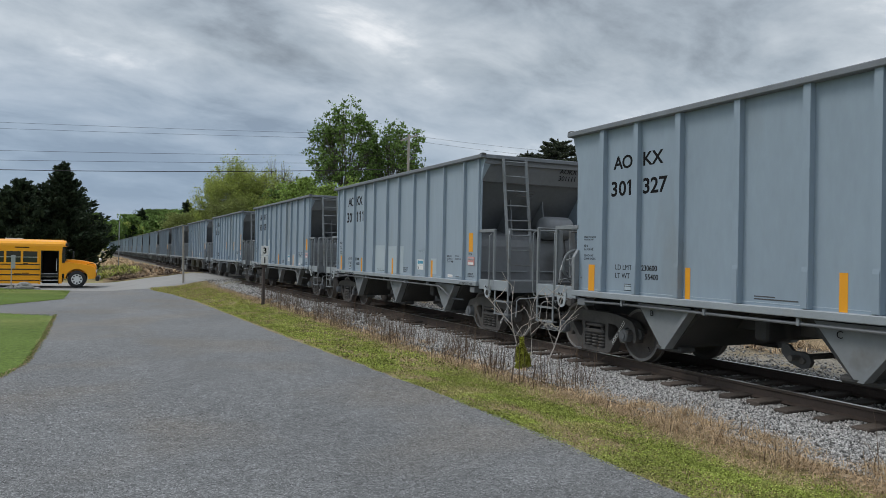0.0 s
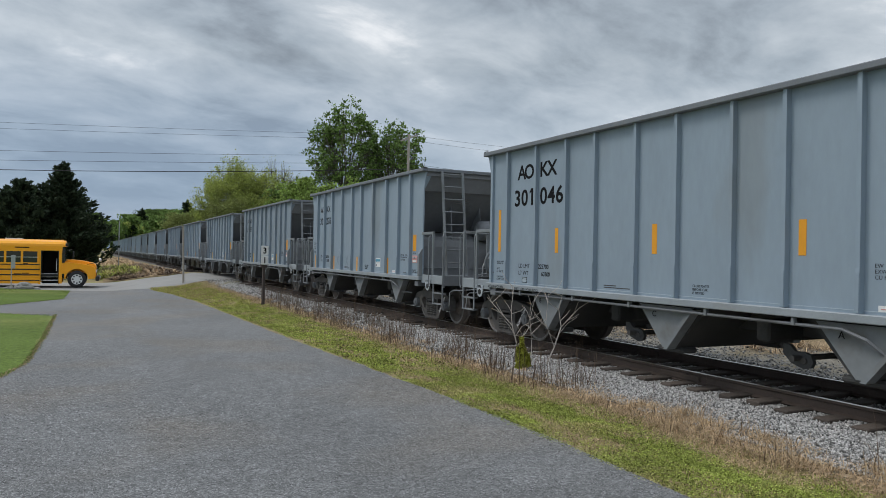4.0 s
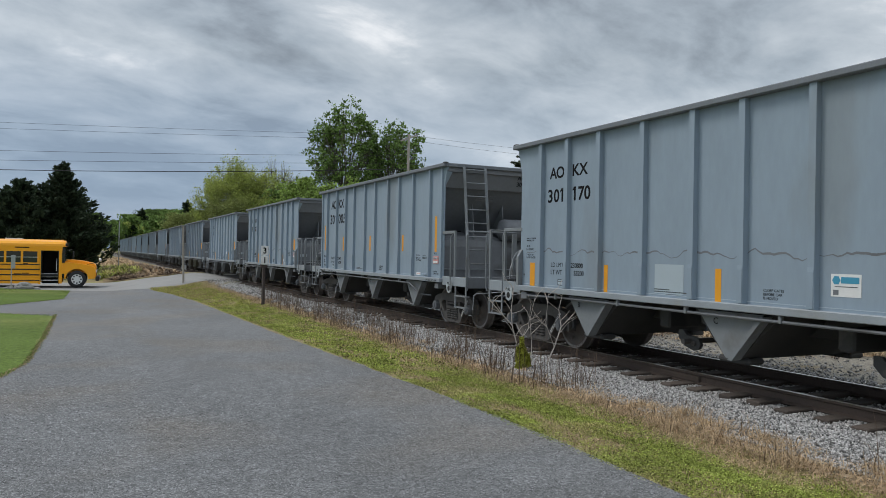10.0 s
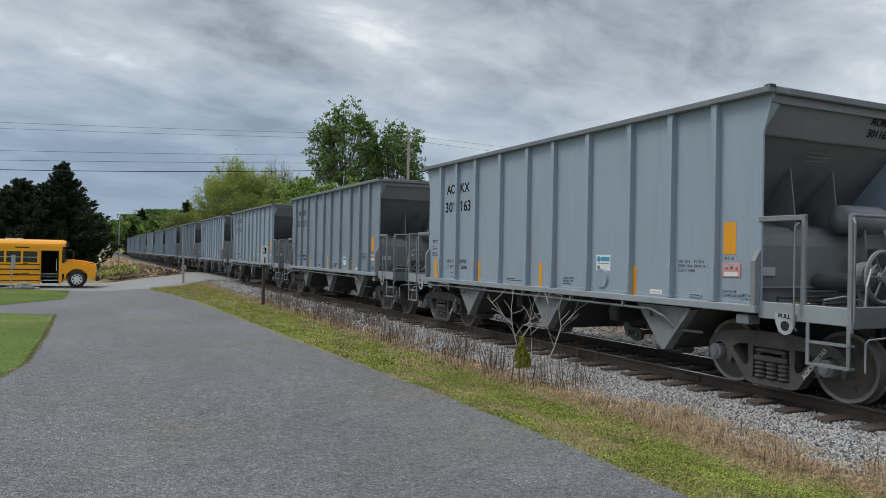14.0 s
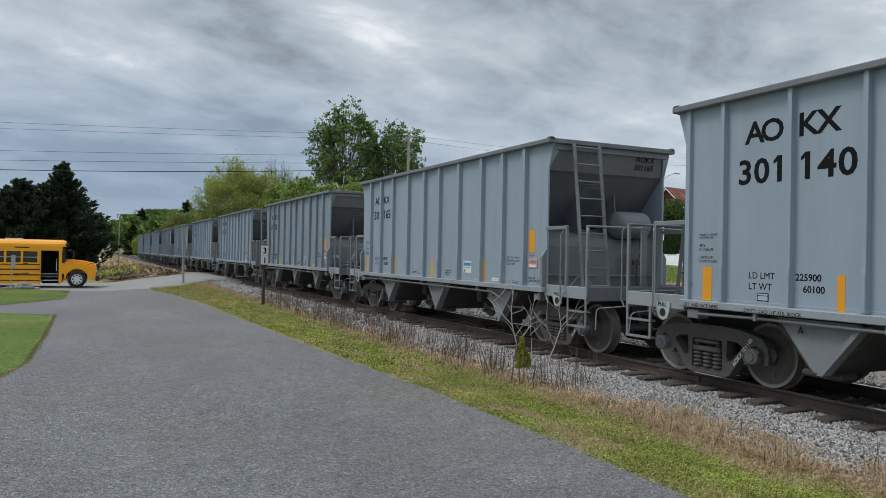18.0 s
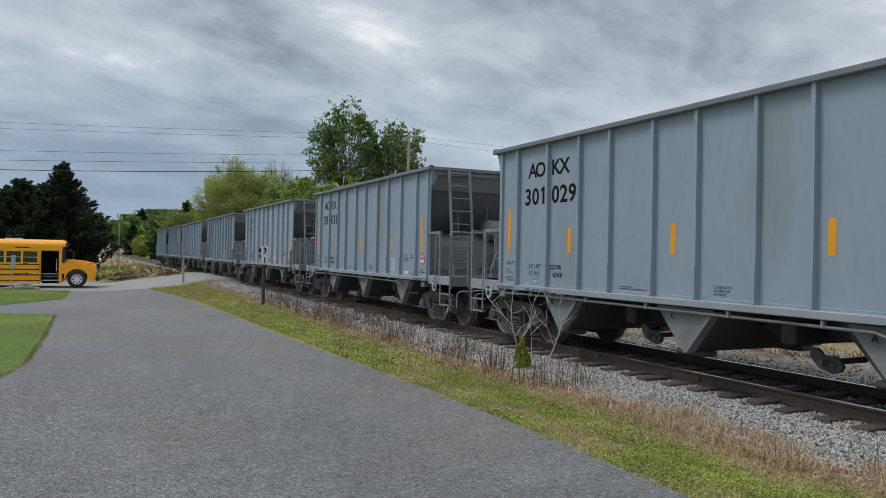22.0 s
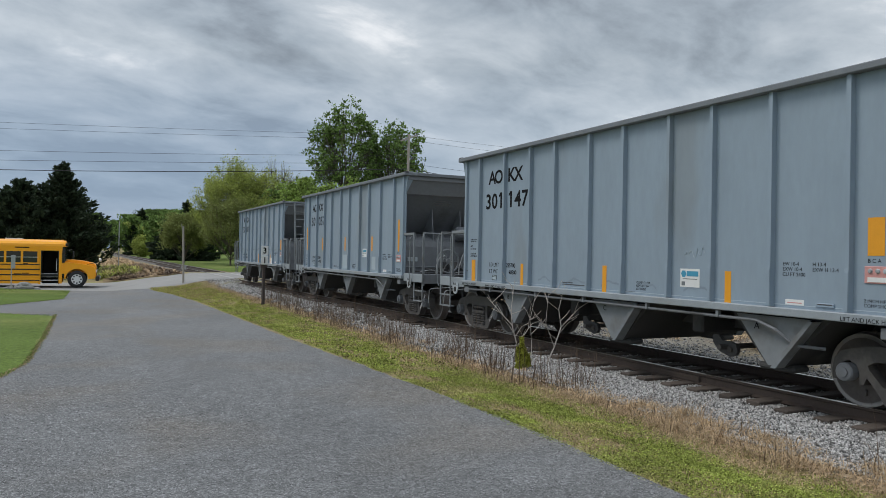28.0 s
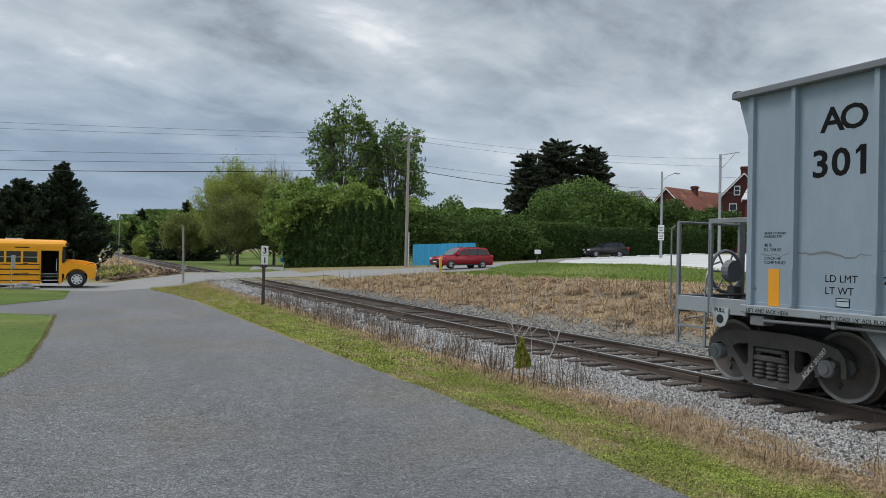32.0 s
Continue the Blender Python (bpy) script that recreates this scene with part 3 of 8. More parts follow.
text_mesh("AOKX", 0.17)
for row in CARS:
    text_mesh(row[4], 0.122, True)
    text_mesh(row[5], 0.122, True)
    text_mesh("301" + row[0], 0.17)
    text_mesh("AOKX 301" + row[0], 0.085)
for word, size in (("LD LMT", 0.125), ("LT WT", 0.125), ("EW 10-4\nEXW 10-4\nCU FT 2400", 0.066), ("H 13-4\nEXW H 13-4", 0.066), ("B C A", 0.065),
                   ("2 INCH HF\nCOMP SHOES", 0.055), ("40 %\nE-L VALVE", 0.06), ("BRAKE CYLINDER\nPRESSURE TAP", 0.042), ("CLOSE GATES\nBEFORE CAR\nIS MOVED", 0.052), ("LIFT AND JACK HERE", 0.07), ("LIFT AND\nJACK HERE", 0.058), ("EMPTY LOAD 1/4\" ADJ. BLOCK", 0.065),
                   ("PULL", 0.085), ("A", 0.13), ("B", 0.13), ("C", 0.13)):
    for line in word.split("\n"):
        text_mesh(line, size)
for word in "31":
    text_mesh(word, 0.33, True, "CENTER")

# ---- ground ----
def sheet(name, xs, ys, zf, material):
    vs = [(x, y, zf(x, y)) for y in ys for x in xs]
    w = len(xs)
    fs = [(j * w + i, j * w + i + 1, (j + 1) * w + i + 1, (j + 1) * w + i) for j in range(len(ys) - 1) for i in range(w - 1)]
    return part(name, (vs, fs), material, smooth=True)


def spread(a, b, n):
    return [a + (b - a) * i / n for i in range(n + 1)]


XS = [-1500, -600, -300, -150, -80] + spread(-50, -2, 24) + spread(-1, 24, 75) + spread(25, 90, 45) + [120, 200, 400, 900, 2000]
YS = [-600, -200, -60, -20] + spread(-10, 0, 5) + spread(1, 80, 110) + spread(82, 140, 24) + [160, 200, 260, 360, 600, 1200, 2600]
tagged(sheet("ground", XS, YS, lambda x, y: ground_z(x, y) - 0.02, "soil"), "mixed turf and bare soil ground", kind="structure")


def ribbon(name, rows, material, lift, n=10, sub=6):
    """A strip of surface laid on the ground between pairs of edge points, with its long sides finely stepped."""
    pts = []
    for (a, b), (c, d) in zip(rows, rows[1:]):
        for k in range(sub):
            t = k / sub
            pts.append((Vector(a).lerp(Vector(c), t), Vector(b).lerp(Vector(d), t)))
    pts.append((Vector(rows[-1][0]), Vector(rows[-1][1])))
    vs, fs = [], []
    for j, (a, b) in enumerate(pts):
        for i in range(n + 1):
            p = a.lerp(b, i / n)
            q = p.copy()
            if i in (0, n):
                q.x += 0.05 * noise.noise((p.x * 3, p.y * 2.2, 7.0)) + 0.03 * noise.noise((p.x * 9, p.y * 9, 3.0))
            vs.append((q.x, q.y, ground_z(q.x, q.y) + lift))
    w = n + 1
    for j in range(len(pts) - 1):
        for i in range(n):
            fs.append((j * w + i, j * w + i + 1, (j + 1) * w + i + 1, (j + 1) * w + i))
    return part(name, (vs, fs), material, smooth=True)


road = tagged(ribbon("road", [((-2.1, -30), (4.5, -30)), ((-1.9, 2), (4.48, 2)), ((-1.7, 8), (4.62, 7)), ((-1.34, 13.0), (4.5, 11)),
                              ((-1.07, 14.7), (4.46, 13.8)), ((-1.0, 19.2), (4.40, 18)), ((-1.01, 26.5), (4.43, 26.5)),
                              ((-1.07, 35), (4.40, 35.3)), ((-1.0, 41), (4.1, 40.5)), ((-0.98, 49.4), (3.3, 46.3))], "asphalt", 0.012, 12, 10),
              "worn grey asphalt lane with a coarse surface", kind="structure")
street = tagged(ribbon("street", [((-60, 66), (-60, 57)), ((-5.0, 62.0), (-5.0, 51.6)), ((1.0, 60.6), (-0.6, 49.2)), ((2.9, 58.2), (3.3, 46.2)), ((5.4, 56.8), (5.0, 46.3)),
                                  ((8.0, 60.6), (8.0, 48.2)), ((10.2, 61.4), (10.9, 51.0)), ((14.0, 63.6), (13.4, 51.8)), ((19.3, 60.6), (17.7, 49.6)),
                                  ((23, 56.6), (20.6, 46.0)), ((29, 57.4), (24.5, 46.4)), ((38, 61.5), (32, 48.2)), ((52, 66.0), (44, 60.0)), ((120, 76), (120, 70))], "street", 0.008, 12, 6),
                "pale worn street crossing the track", kind="structure")
lane2 = tagged(ribbon("back_lane", [((11.5, 62.0), (15.0, 63.0)), ((15.8, 80), (19.5, 79.5)), ((21, 104), (25.5, 102))], "street", 0.012, 4, 6),
               "pale lane running off behind the trees", kind="structure")
drive = tagged(ribbon("side_drive", [((-40, 33.9), (-40, 28.9)), ((-2.95, 33.0), (-2.55, 27.8)), ((-0.85, 37.4), (-0.85, 26.6))], "asphalt", 0.008, 6, 6),
               "narrow asphalt side drive", kind="structure")
lot = tagged(ribbon("parking_lot", [((31.3, 47.2), (41.5, 58.6)), ((30.4, 39.8), (50, 60.5)), ((30.5, 32.1), (58, 57.5)), ((31, 27.3), (60, 50)), ((31.5, 15), (60, 38)), ((33, 2), (60, 20))], "concrete", 0.03, 10, 8),
             "pale concrete parking lot", kind="structure")


def lawn_piece(name, rows, label, material="lawn", lift=0.02):
    return tagged(ribbon(name, rows, material, lift, 10, 6), label, kind="structure")


lawn_piece("lawn", [((-40, -30), (-1.95, -30)), ((-40, 2), (-1.75, 2)), ((-40, 8), (-1.55, 8)), ((-40, 13.0), (-1.16, 13.0)), ((-40, 14.7), (-0.89, 14.7)), ((-40, 19.2), (-0.82, 19.2)), ((-40, 26.4), (-0.83, 26.4)), ((-40, 29.2), (-2.55, 28.1))], "mown green lawn beside the lane")
lawn_piece("lawn", [((-40, 33.6), (-2.95, 32.75)), ((-40, 37.6), (-0.9, 37.4)), ((-40, 41), (-0.82, 41)), ((-40, 46.5), (-0.78, 46.0)), ((-40, 51.0), (-0.82, 49.2)), ((-40, 54.5), (-4.4, 52.0))], "mown green lawn at the street corner")
lawn_piece("verge", [((22.4, 45.2), (28, 47)), ((21.2, 38.4), (31.2, 47.0)), ((23.5, 33.2), (30.3, 40)), ((24.3, 25.6), (30.4, 32)), ((24, 21.4), (30.9, 27.3)), ((23, 12), (31.4, 15)), ((23, 2), (33, 2))], "mown grass verge round the parking lot")
lawn_piece("dry_bank", [((12.9, 47.5), (20.4, 45.0)), ((12.9, 43), (21.6, 43)), ((12.9, 38.4), (21.1, 38.4)), ((12.9, 33.2), (23.4, 33.2)), ((12.9, 25.6), (24.2, 25.6)), ((12.9, 21.4), (23.9, 21.4)), ((12.9, 12), (22.9, 12)), ((12.9, 2), (22.9, 2))], "bank of dry straw-coloured grass", "strawsoil")
lawn_piece("gravel_strip", [((11.6, 47.0), (13.6, 47.5)), ((11.6, 38), (13.8, 38)), ((11.6, 26), (14.6, 26)), ((11.6, 16), (15.0, 16)), ((11.6, 2), (15.0, 2))], "grey gravel strip beside the track", "gravel", 0.03)
lawn_piece("weed_mound", [((1.2, 61.2), (5.6, 57.6)), ((1.2, 64), (6.6, 63)), ((1.0, 75), (6.6, 75)), ((0.5, 100), (6.6, 100))], "mound of dead brown weeds", "strawsoil")
lawn_piece("back_lawn", [((11.9, 64.6), (60, 90)), ((13, 75), (60, 100)), ((12.5, 130), (60, 130)), ((12.6, 330), (120, 330))], "grass under the trees behind the crossing", "lawn", 0.004)

lawn_piece("far_field", [((-60, 100), (6.4, 100)), ((-60, 200), (6.4, 200)), ((-90, 420), (6.4, 420))], "rough grass beside the far track", "lawn", 0.006)

# ballast bed under the track
bed_x = [TRACK - 2.75, TRACK - 2.4, TRACK - 2.0, TRACK - 1.6, TRACK - 1.2, TRACK - 0.6, TRACK, TRACK + 0.6, TRACK + 1.2, TRACK + 1.6, TRACK + 2.0, TRACK + 2.5, TRACK + 3.3]


def bed_z(x, y):
    d = abs(x - TRACK)
    z = -0.215 - 0.10 * sstep(1.4, 2.7, d) if d > 1.4 else -0.21
    if d > 2.6:
        z = min(z, ground_z(x, y) - 0.03)
    cross = sstep(45.0, 48.0, y) * (1 - sstep(61.0, 64.0, y))
    return z * (1 - cross) - 0.05 * cross + 0.012 * noise.noise((x * 2, y * 2, 0))


tagged(sheet("ballast_bed", bed_x, spread(-20, 90, 180) + [110, 150, 220, 320, 500], bed_z, "ballast"), "grey crushed-stone ballast bed", kind="structure")


# ---- the track ----
def rail_profile(bm, y0, y1):
    prism(bm, [(-0.075, -0.172), (0.075, -0.172), (0.075, -0.16), (0.012, -0.14), (0.009, -0.045), (0.036, -0.035), (0.036, -0.004), (-0.036, -0.004),
               (-0.036, -0.035), (-0.009, -0.045), (-0.012, -0.14), (-0.075, -0.16)], "y", y0, y1)
    return bm


track = empty("railway_track", "rusty steel rails spiked to dark wooden ties", "railway track")
for side in (-1, 1):
    x = TRACK + side * 0.7535
    r = part("rail", rail_profile(B(), -40, 420), "rail", track, "rust-brown rail with a polished head")
    r.location.x = x
    t = part("rail_head", box(B(), -0.03, 0.03, -40, 420, -0.004, 0.0), "railtop", r, "bright polished running surface")
    # joint bars
    for y in (10.4, 22.3, 34.2):
        j = part("joint_bar", bevel(box(B(), -0.05, -0.012, -0.45, 0.45, -0.15, -0.05), 0.012), "rail", r)
        j.location = (0, y + 1.3 * side, 0)
tie_mesh = None
TIES = []
rnd = random.Random(4)
y = 3.0
k = 0
while k < 190:
    m = Matrix.Translation((TRACK + rnd.uniform(-0.07, 0.07), y, -0.135 + rnd.uniform(-0.025, 0.008))) @ pose(0, 0, 0, 0, 0, rnd.uniform(-2, 2))
    if tie_mesh is None:
        tie_mesh = part("tie", bevel(box(B(), -1.3, 1.3, -0.115, 0.115, -0.14, 0.0), 0.012), "tie", track)
        tie_mesh.matrix_basis = m
    else:
        again(tie_mesh, track, m)
    TIES.append(y)
    y += 0.53 + rnd.uniform(-0.03, 0.03)
    k += 1
# crossing panels between and beside the rails
cross = empty("level_crossing", "worn asphalt level crossing between the rails", "level crossing")
part("crossing_panel", bevel(box(B(), TRACK - 0.64, TRACK + 0.64, 49.3, 61.4, -0.15, -0.008), 0.01), "street", cross)
for a, b in ((-2.2, -0.86), (0.86, 2.2)):
    part("crossing_panel", bevel(box(B(), TRACK + a, TRACK + b, 48.2 if a < 0 else 50.8, 60.9, -0.15, -0.008), 0.01), "street", cross)

# ---- the train ----
CAR_PITCH, HALF = 14.15, 5.33
OUT = 0.11   # the platforms and trucks stand this much further out
WHEEL_R = 0.457


def travel(t):
    """Metres that the train has run since the start."""
    return 9.898 * t - 0.020746 * t * t + 0.00016264 * t ** 3 + 0.015 + 0.125 * math.exp(-((t - 15.0) / 6.5) ** 2) + 0.16 * max(0.0, t - 31.0)


# two builds of car: one with slim ribs and corner posts, one with wide ribs and a plain edge
RIBS = {"slim": (0.46, 1.53, 2.39, 3.40, 4.49), "wide": (0.458, 1.54, 2.66, 3.60, 4.47)}


def truck(parent, y):
    tr = part("truck", box(B(), -0.95, 0.95, y - 0.2, y + 0.2, 0.36, 0.66), "cast", parent, "grimy cast-steel four-wheel truck")
    for s in (-1, 1):
        x = s * 1.02
        # side frame: one casting with a spring window and two lightening windows
        half = [(0.30, 0.815), (0.60, 0.79), (0.85, 0.745), (1.00, 0.70), (1.08, 0.61), (1.11, 0.47), (1.10, 0.35), (1.04, 0.35), (1.03, 0.47), (0.98, 0.56), (0.89, 0.60), (0.80, 0.56),
                (0.755, 0.47), (0.75, 0.32), (0.70, 0.32), (0.66, 0.41), (0.56, 0.30), (0.43, 0.12), (0.34, 0.085)]
        outline = [(y + u, v) for u, v in half] + [(y - u, v) for u, v in half[::-1]]
        spring = [(y - 0.30, 0.17), (y + 0.30, 0.17), (y + 0.29, 0.60), (y - 0.29, 0.60)]
        eyes = [[(y + q * u, v) for u, v in ((0.38, 0.62), (0.56, 0.61), (0.65, 0.56), (0.63, 0.51), (0.46, 0.33), (0.40, 0.32), (0.37, 0.38))] for q in (-1, 1)]
        bm = plate(B(), [outline, spring] + eyes, x - 0.085, x + 0.085)
        part("side_frame", bm, "cast", tr)
        bm = B()
        box(bm, x - 0.12, x + 0.12, y - 0.27, y + 0.27, 0.41, 0.49)
        box(bm, x - 0.12, x + 0.12, y - 0.24, y + 0.24, 0.53, 0.585)
        for c in (-0.2, 0.2):
            box(bm, x - 0.10, x + 0.10, y + c - 0.04, y + c + 0.04, 0.49, 0.53)
        bevel(bm, 0.02)
        part("bolster_end", bm, "cast", tr)
        bm = B()
        for c in (-0.19, 0.0, 0.19):
            prof = []
            for i in range(4):
                z = 0.175 + i * 0.058
                prof += [(z, 0.045), (z + 0.012, 0.084), (z + 0.032, 0.090), (z + 0.044, 0.080), (z + 0.056, 0.045)]
            lathe(bm, prof, "z", 10, (x + s * 0.04, y + c, 0))
        part("spring_nest", bm, "cast", tr, "rusty coil springs", True)
        for q in (-1, 1):
            part("axle_box", lathe(B(), [(x + s * 0.05, 0.115), (x + s * 0.17, 0.115), (x + s * 0.185, 0.10), (x + s * 0.19, 0.06), (x + s * 0.205, 0.06), (x + s * 0.207, 0.0)], "x", 16, (0, y + q * 0.89, 0.457)),
                 "endpaint", tr, "round grey bearing cap", False)
            part("brake_shoe", bevel(box(B(), s * 0.75 - 0.05, s * 0.75 + 0.05, y + q * 0.40 - 0.03, y + q * 0.40 + 0.04, 0.28, 0.62), 0.015), "cast", tr)
    wheels = []
    for q in (-1, 1):
        bm = B()
        for s in (-1, 1):
            c = s * 0.7535
            lathe(bm, [(c - s * 0.03, 0.09), (c - s * 0.02, 0.2), (c - s * 0.055, 0.36), (c - s * 0.105, 0.40), (c - s * 0.105, 0.482), (c - s * 0.075, 0.482), (c - s * 0.065, 0.457)], "x", 32, (0, 0, 0), False)
            lathe(bm, [(c + s * 0.065, 0.451), (c + s * 0.065, 0.40), (c + s * 0.02, 0.385), (c - s * 0.015, 0.22), (c + s * 0.03, 0.15), (c + s * 0.06, 0.10), (c + s * 0.06, 0.004)], "x", 32, (0, 0, 0), False)
            lathe(bm, [(c - s * 0.066, 0.4565), (c + s * 0.064, 0.4515)], "x", 32, (0, 0, 0), False)
        rod(bm, (-1.1, 0, 0), (1.1, 0, 0), 0.085, 12)
        # chalk and casting marks on the plate
        for k in range(3):
            t = 2.1 * k + 0.4
            box(bm, -0.012 - 0.75, 0.012 - 0.79, -0.012, 0.012, 0.24, 0.32, pose(0, 0, 0, math.degrees(t)))
        w = part("wheelset", bm, "wheel", tr, "brown steel wheels on one axle", True)
        w.data.materials.append(M["tread"])
        w.data.materials.append(M["wheelrim"])
        for f in w.data.polygons:
            c = f.center
            r = math.hypot(c.y, c.z)
            if 0.452 < r < 0.47 and abs(abs(c.x) - 0.753) < 0.08 and abs(f.normal.x) < 0.6:
                f.material_index = 1
            elif 0.405 < r < 0.46 and abs(c.x) > 0.8:
                f.material_index = 2
        w.location = (0, y + q * 0.89, WHEEL_R)
        w["spins"] = 1
        wheels.append(w)
    return tr


def car_end(car, e, kind):
    """The open platform end; e is -1 for the end that faces -y. kind: 'ladder' or 'brake'."""
    def Y(v):
        return e * (v + OUT)
    # end sheets take the darker end paint, which carries their shade
    bm = B()
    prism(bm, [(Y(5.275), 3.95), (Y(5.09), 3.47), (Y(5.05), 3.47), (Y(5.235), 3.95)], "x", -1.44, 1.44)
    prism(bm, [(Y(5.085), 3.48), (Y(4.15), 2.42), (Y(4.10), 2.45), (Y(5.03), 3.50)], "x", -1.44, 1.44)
    part("end_sheet", bm, "endpaint", car, "grey slanting end sheet, shade put into its paint")
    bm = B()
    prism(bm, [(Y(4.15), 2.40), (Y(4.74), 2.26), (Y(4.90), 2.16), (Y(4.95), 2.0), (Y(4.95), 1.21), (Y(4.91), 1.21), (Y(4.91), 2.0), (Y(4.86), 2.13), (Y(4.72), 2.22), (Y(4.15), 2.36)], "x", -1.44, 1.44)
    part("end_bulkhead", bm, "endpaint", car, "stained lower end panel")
    part("end_seam", box(B(), -1.44, 1.44, min(Y(5.09), Y(5.105)), max(Y(5.09), Y(5.105)), 3.455, 3.475), "under", car)
    # flanges along the side sheet's edge
    for s in (-1, 1):
        bm = B()
        bm.faces.new([bm.verts.new((s * a, Y(b), c)) for a, b, c in ((1.44, 5.275, 3.86), (1.30, 5.272, 3.85), (1.42, 5.12, 3.50), (1.44, 5.125, 3.50))])
        box(bm, min(s * 1.44, s * 1.41), max(s * 1.44, s * 1.41), min(Y(5.12), Y(5.06)), max(Y(5.12), Y(5.06)), 1.21, 3.5)
        part("corner_flange", bm, "paint", car)
        part("gusset", prism(B(), [(Y(4.76), 3.12), (Y(4.14), 2.42), (Y(4.88), 2.16)], "x", s * 0.45 - 0.012, s * 0.45 + 0.012), "endpaint", car)
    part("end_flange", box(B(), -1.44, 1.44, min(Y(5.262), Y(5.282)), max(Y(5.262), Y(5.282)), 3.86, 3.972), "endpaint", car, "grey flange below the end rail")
    part("end_chord", bevel(box(B(), -1.46, 1.46, min(Y(5.22), Y(5.345)), max(Y(5.22), Y(5.345)), 3.97, 4.064), 0.012), "chord", car)
    # platform
    part("platform", box(B(), -1.44, 1.44, min(Y(4.95), Y(6.36)), max(Y(4.95), Y(6.36)), 1.13, 1.185), "under", car, "grey steel end platform")
    part("end_sill", bevel(box(B(), -1.46, 1.46, min(Y(6.36), Y(6.44)), max(Y(6.36), Y(6.44)), 1.0, 1.26), 0.01), "endpaint", car)
    part("coupler", bevel(box(B(), -0.12, 0.12, min(Y(6.44), e * 7.0), max(Y(6.44), e * 7.0), 0.74, 0.98), 0.03), "cast", car, "rusty cast coupler")
    part("coupler_knuckle", bevel(box(B(), -0.20 if e < 0 else -0.03, 0.03 if e < 0 else 0.20, min(e * 6.82, e * 7.05), max(e * 6.82, e * 7.05), 0.70, 1.0), 0.05), "cast", car)
    bm = B()
    path(bm, [(e * 0.3, Y(6.4), 0.86), (e * 0.34, e * 6.70, 0.62), (e * 0.22, e * 6.90, 0.50), (e * 0.1, e * 7.06, 0.55)], 0.028, 6)
    part("air_hose", bm, "rubber", car)
    for s in (-1, 1):
        x = s * 1.47
        sill = part("side_plate", bevel(box(B(), min(x, x - s * 0.05), max(x, x - s * 0.05), min(Y(5.12), Y(6.44)), max(Y(5.12), Y(6.44)), 1.03, 1.25), 0.008), "sillpaint", car, "pale grey platform side plate")
        # jacking lug with a round eye
        bm = B()
        prism(bm, [(Y(5.55) - 0.15, 1.12), (Y(5.55) + 0.15, 1.12), (Y(5.55) + 0.14, 0.99), (Y(5.55) + 0.09, 0.88), (Y(5.55), 0.845), (Y(5.55) - 0.09, 0.88), (Y(5.55) - 0.14, 0.99)], "x", min(x + s * 0.002, x + s * 0.02), max(x + s * 0.002, x + s * 0.02))
        part("pulling_lug", bm, "lugpaint", car, "pale grey pulling lug with an eye")
        part("lug_eye", lathe(B(), [(x + s * 0.021, 0.065), (x + s * 0.026, 0.06)], "x", 14, (0, Y(5.55), 0.965)), "dark", car)
        # railing: posts, rails
        for yy in (5.78, 6.41):
            part("railing_post", bevel(box(B(), min(x, x - s * 0.05), max(x, x - s * 0.05), Y(yy) - 0.03, Y(yy) + 0.03, 1.1 if yy < 6 else 0.95, 2.35), 0.006), "dustpaint", car)
        part("railing_bar", bevel(box(B(), min(x, x - s * 0.05), max(x, x - s * 0.05), min(Y(5.1), Y(5.81)), max(Y(5.1), Y(5.81)), 2.30, 2.37), 0.006), "dustpaint", car)
        bm = B()
        path(bm, [(x + s * 0.02, Y(5.72), 0.92), (x + s * 0.07, Y(5.72), 0.97), (x + s * 0.07, Y(5.72), 2.22), (x + s * 0.03, Y(5.75), 2.27)], 0.014, 6)
        part("grab_iron", bm, "dustpaint", car)
        bm = B()
        path(bm, [(x + s * 0.02, Y(6.46), 1.0), (x + s * 0.04, Y(6.5), 1.1), (x + s * 0.04, Y(6.5), 2.24), (x, Y(6.45), 2.30)], 0.014, 6)
        part("grab_iron", bm, "dustpaint", car)
        # end rail to a middle post
        bm = B()
        rod(bm, (x, Y(6.41), 2.34), (s * 0.12, Y(6.41), 2.34), 0.02, 8)
        rod(bm, (x, Y(4.99), 1.42), (s * 0.1, Y(4.99), 1.42), 0.016, 8)
        part("end_rail", bm, "dustpaint", car)
        part("middle_post", box(B(), min(s * 0.10, s * 0.22), max(s * 0.10, s * 0.22), Y(6.40) - 0.02, Y(6.40) + 0.02, 1.2, 2.38), "dustpaint", car)
        # stirrup steps
        bm = B()
        for yy in (5.86, 6.40):
            box(bm, min(x, x - s * 0.02), max(x, x - s * 0.02), Y(yy) - 0.022, Y(yy) + 0.022, 0.52, 1.05)
        for z in (0.53, 0.80):
            box(bm, min(x + s * 0.01, x - s * 0.10), max(x + s * 0.01, x - s * 0.10), min(Y(5.84), Y(6.42)), max(Y(5.84), Y(6.42)), z - 0.012, z + 0.016)
        part("stirrup_step", bm, "dustpaint", car)
    part("uncoupling_rod", path(B(), [(-0.12, e * 6.80, 0.96), (-0.85, Y(6.52), 0.90), (-1.24, Y(6.50), 0.88), (-1.30, Y(6.50), 0.84), (-1.33, Y(6.52), 0.50)], 0.012, 6), "galv", car, "bright bent uncoupling rod")
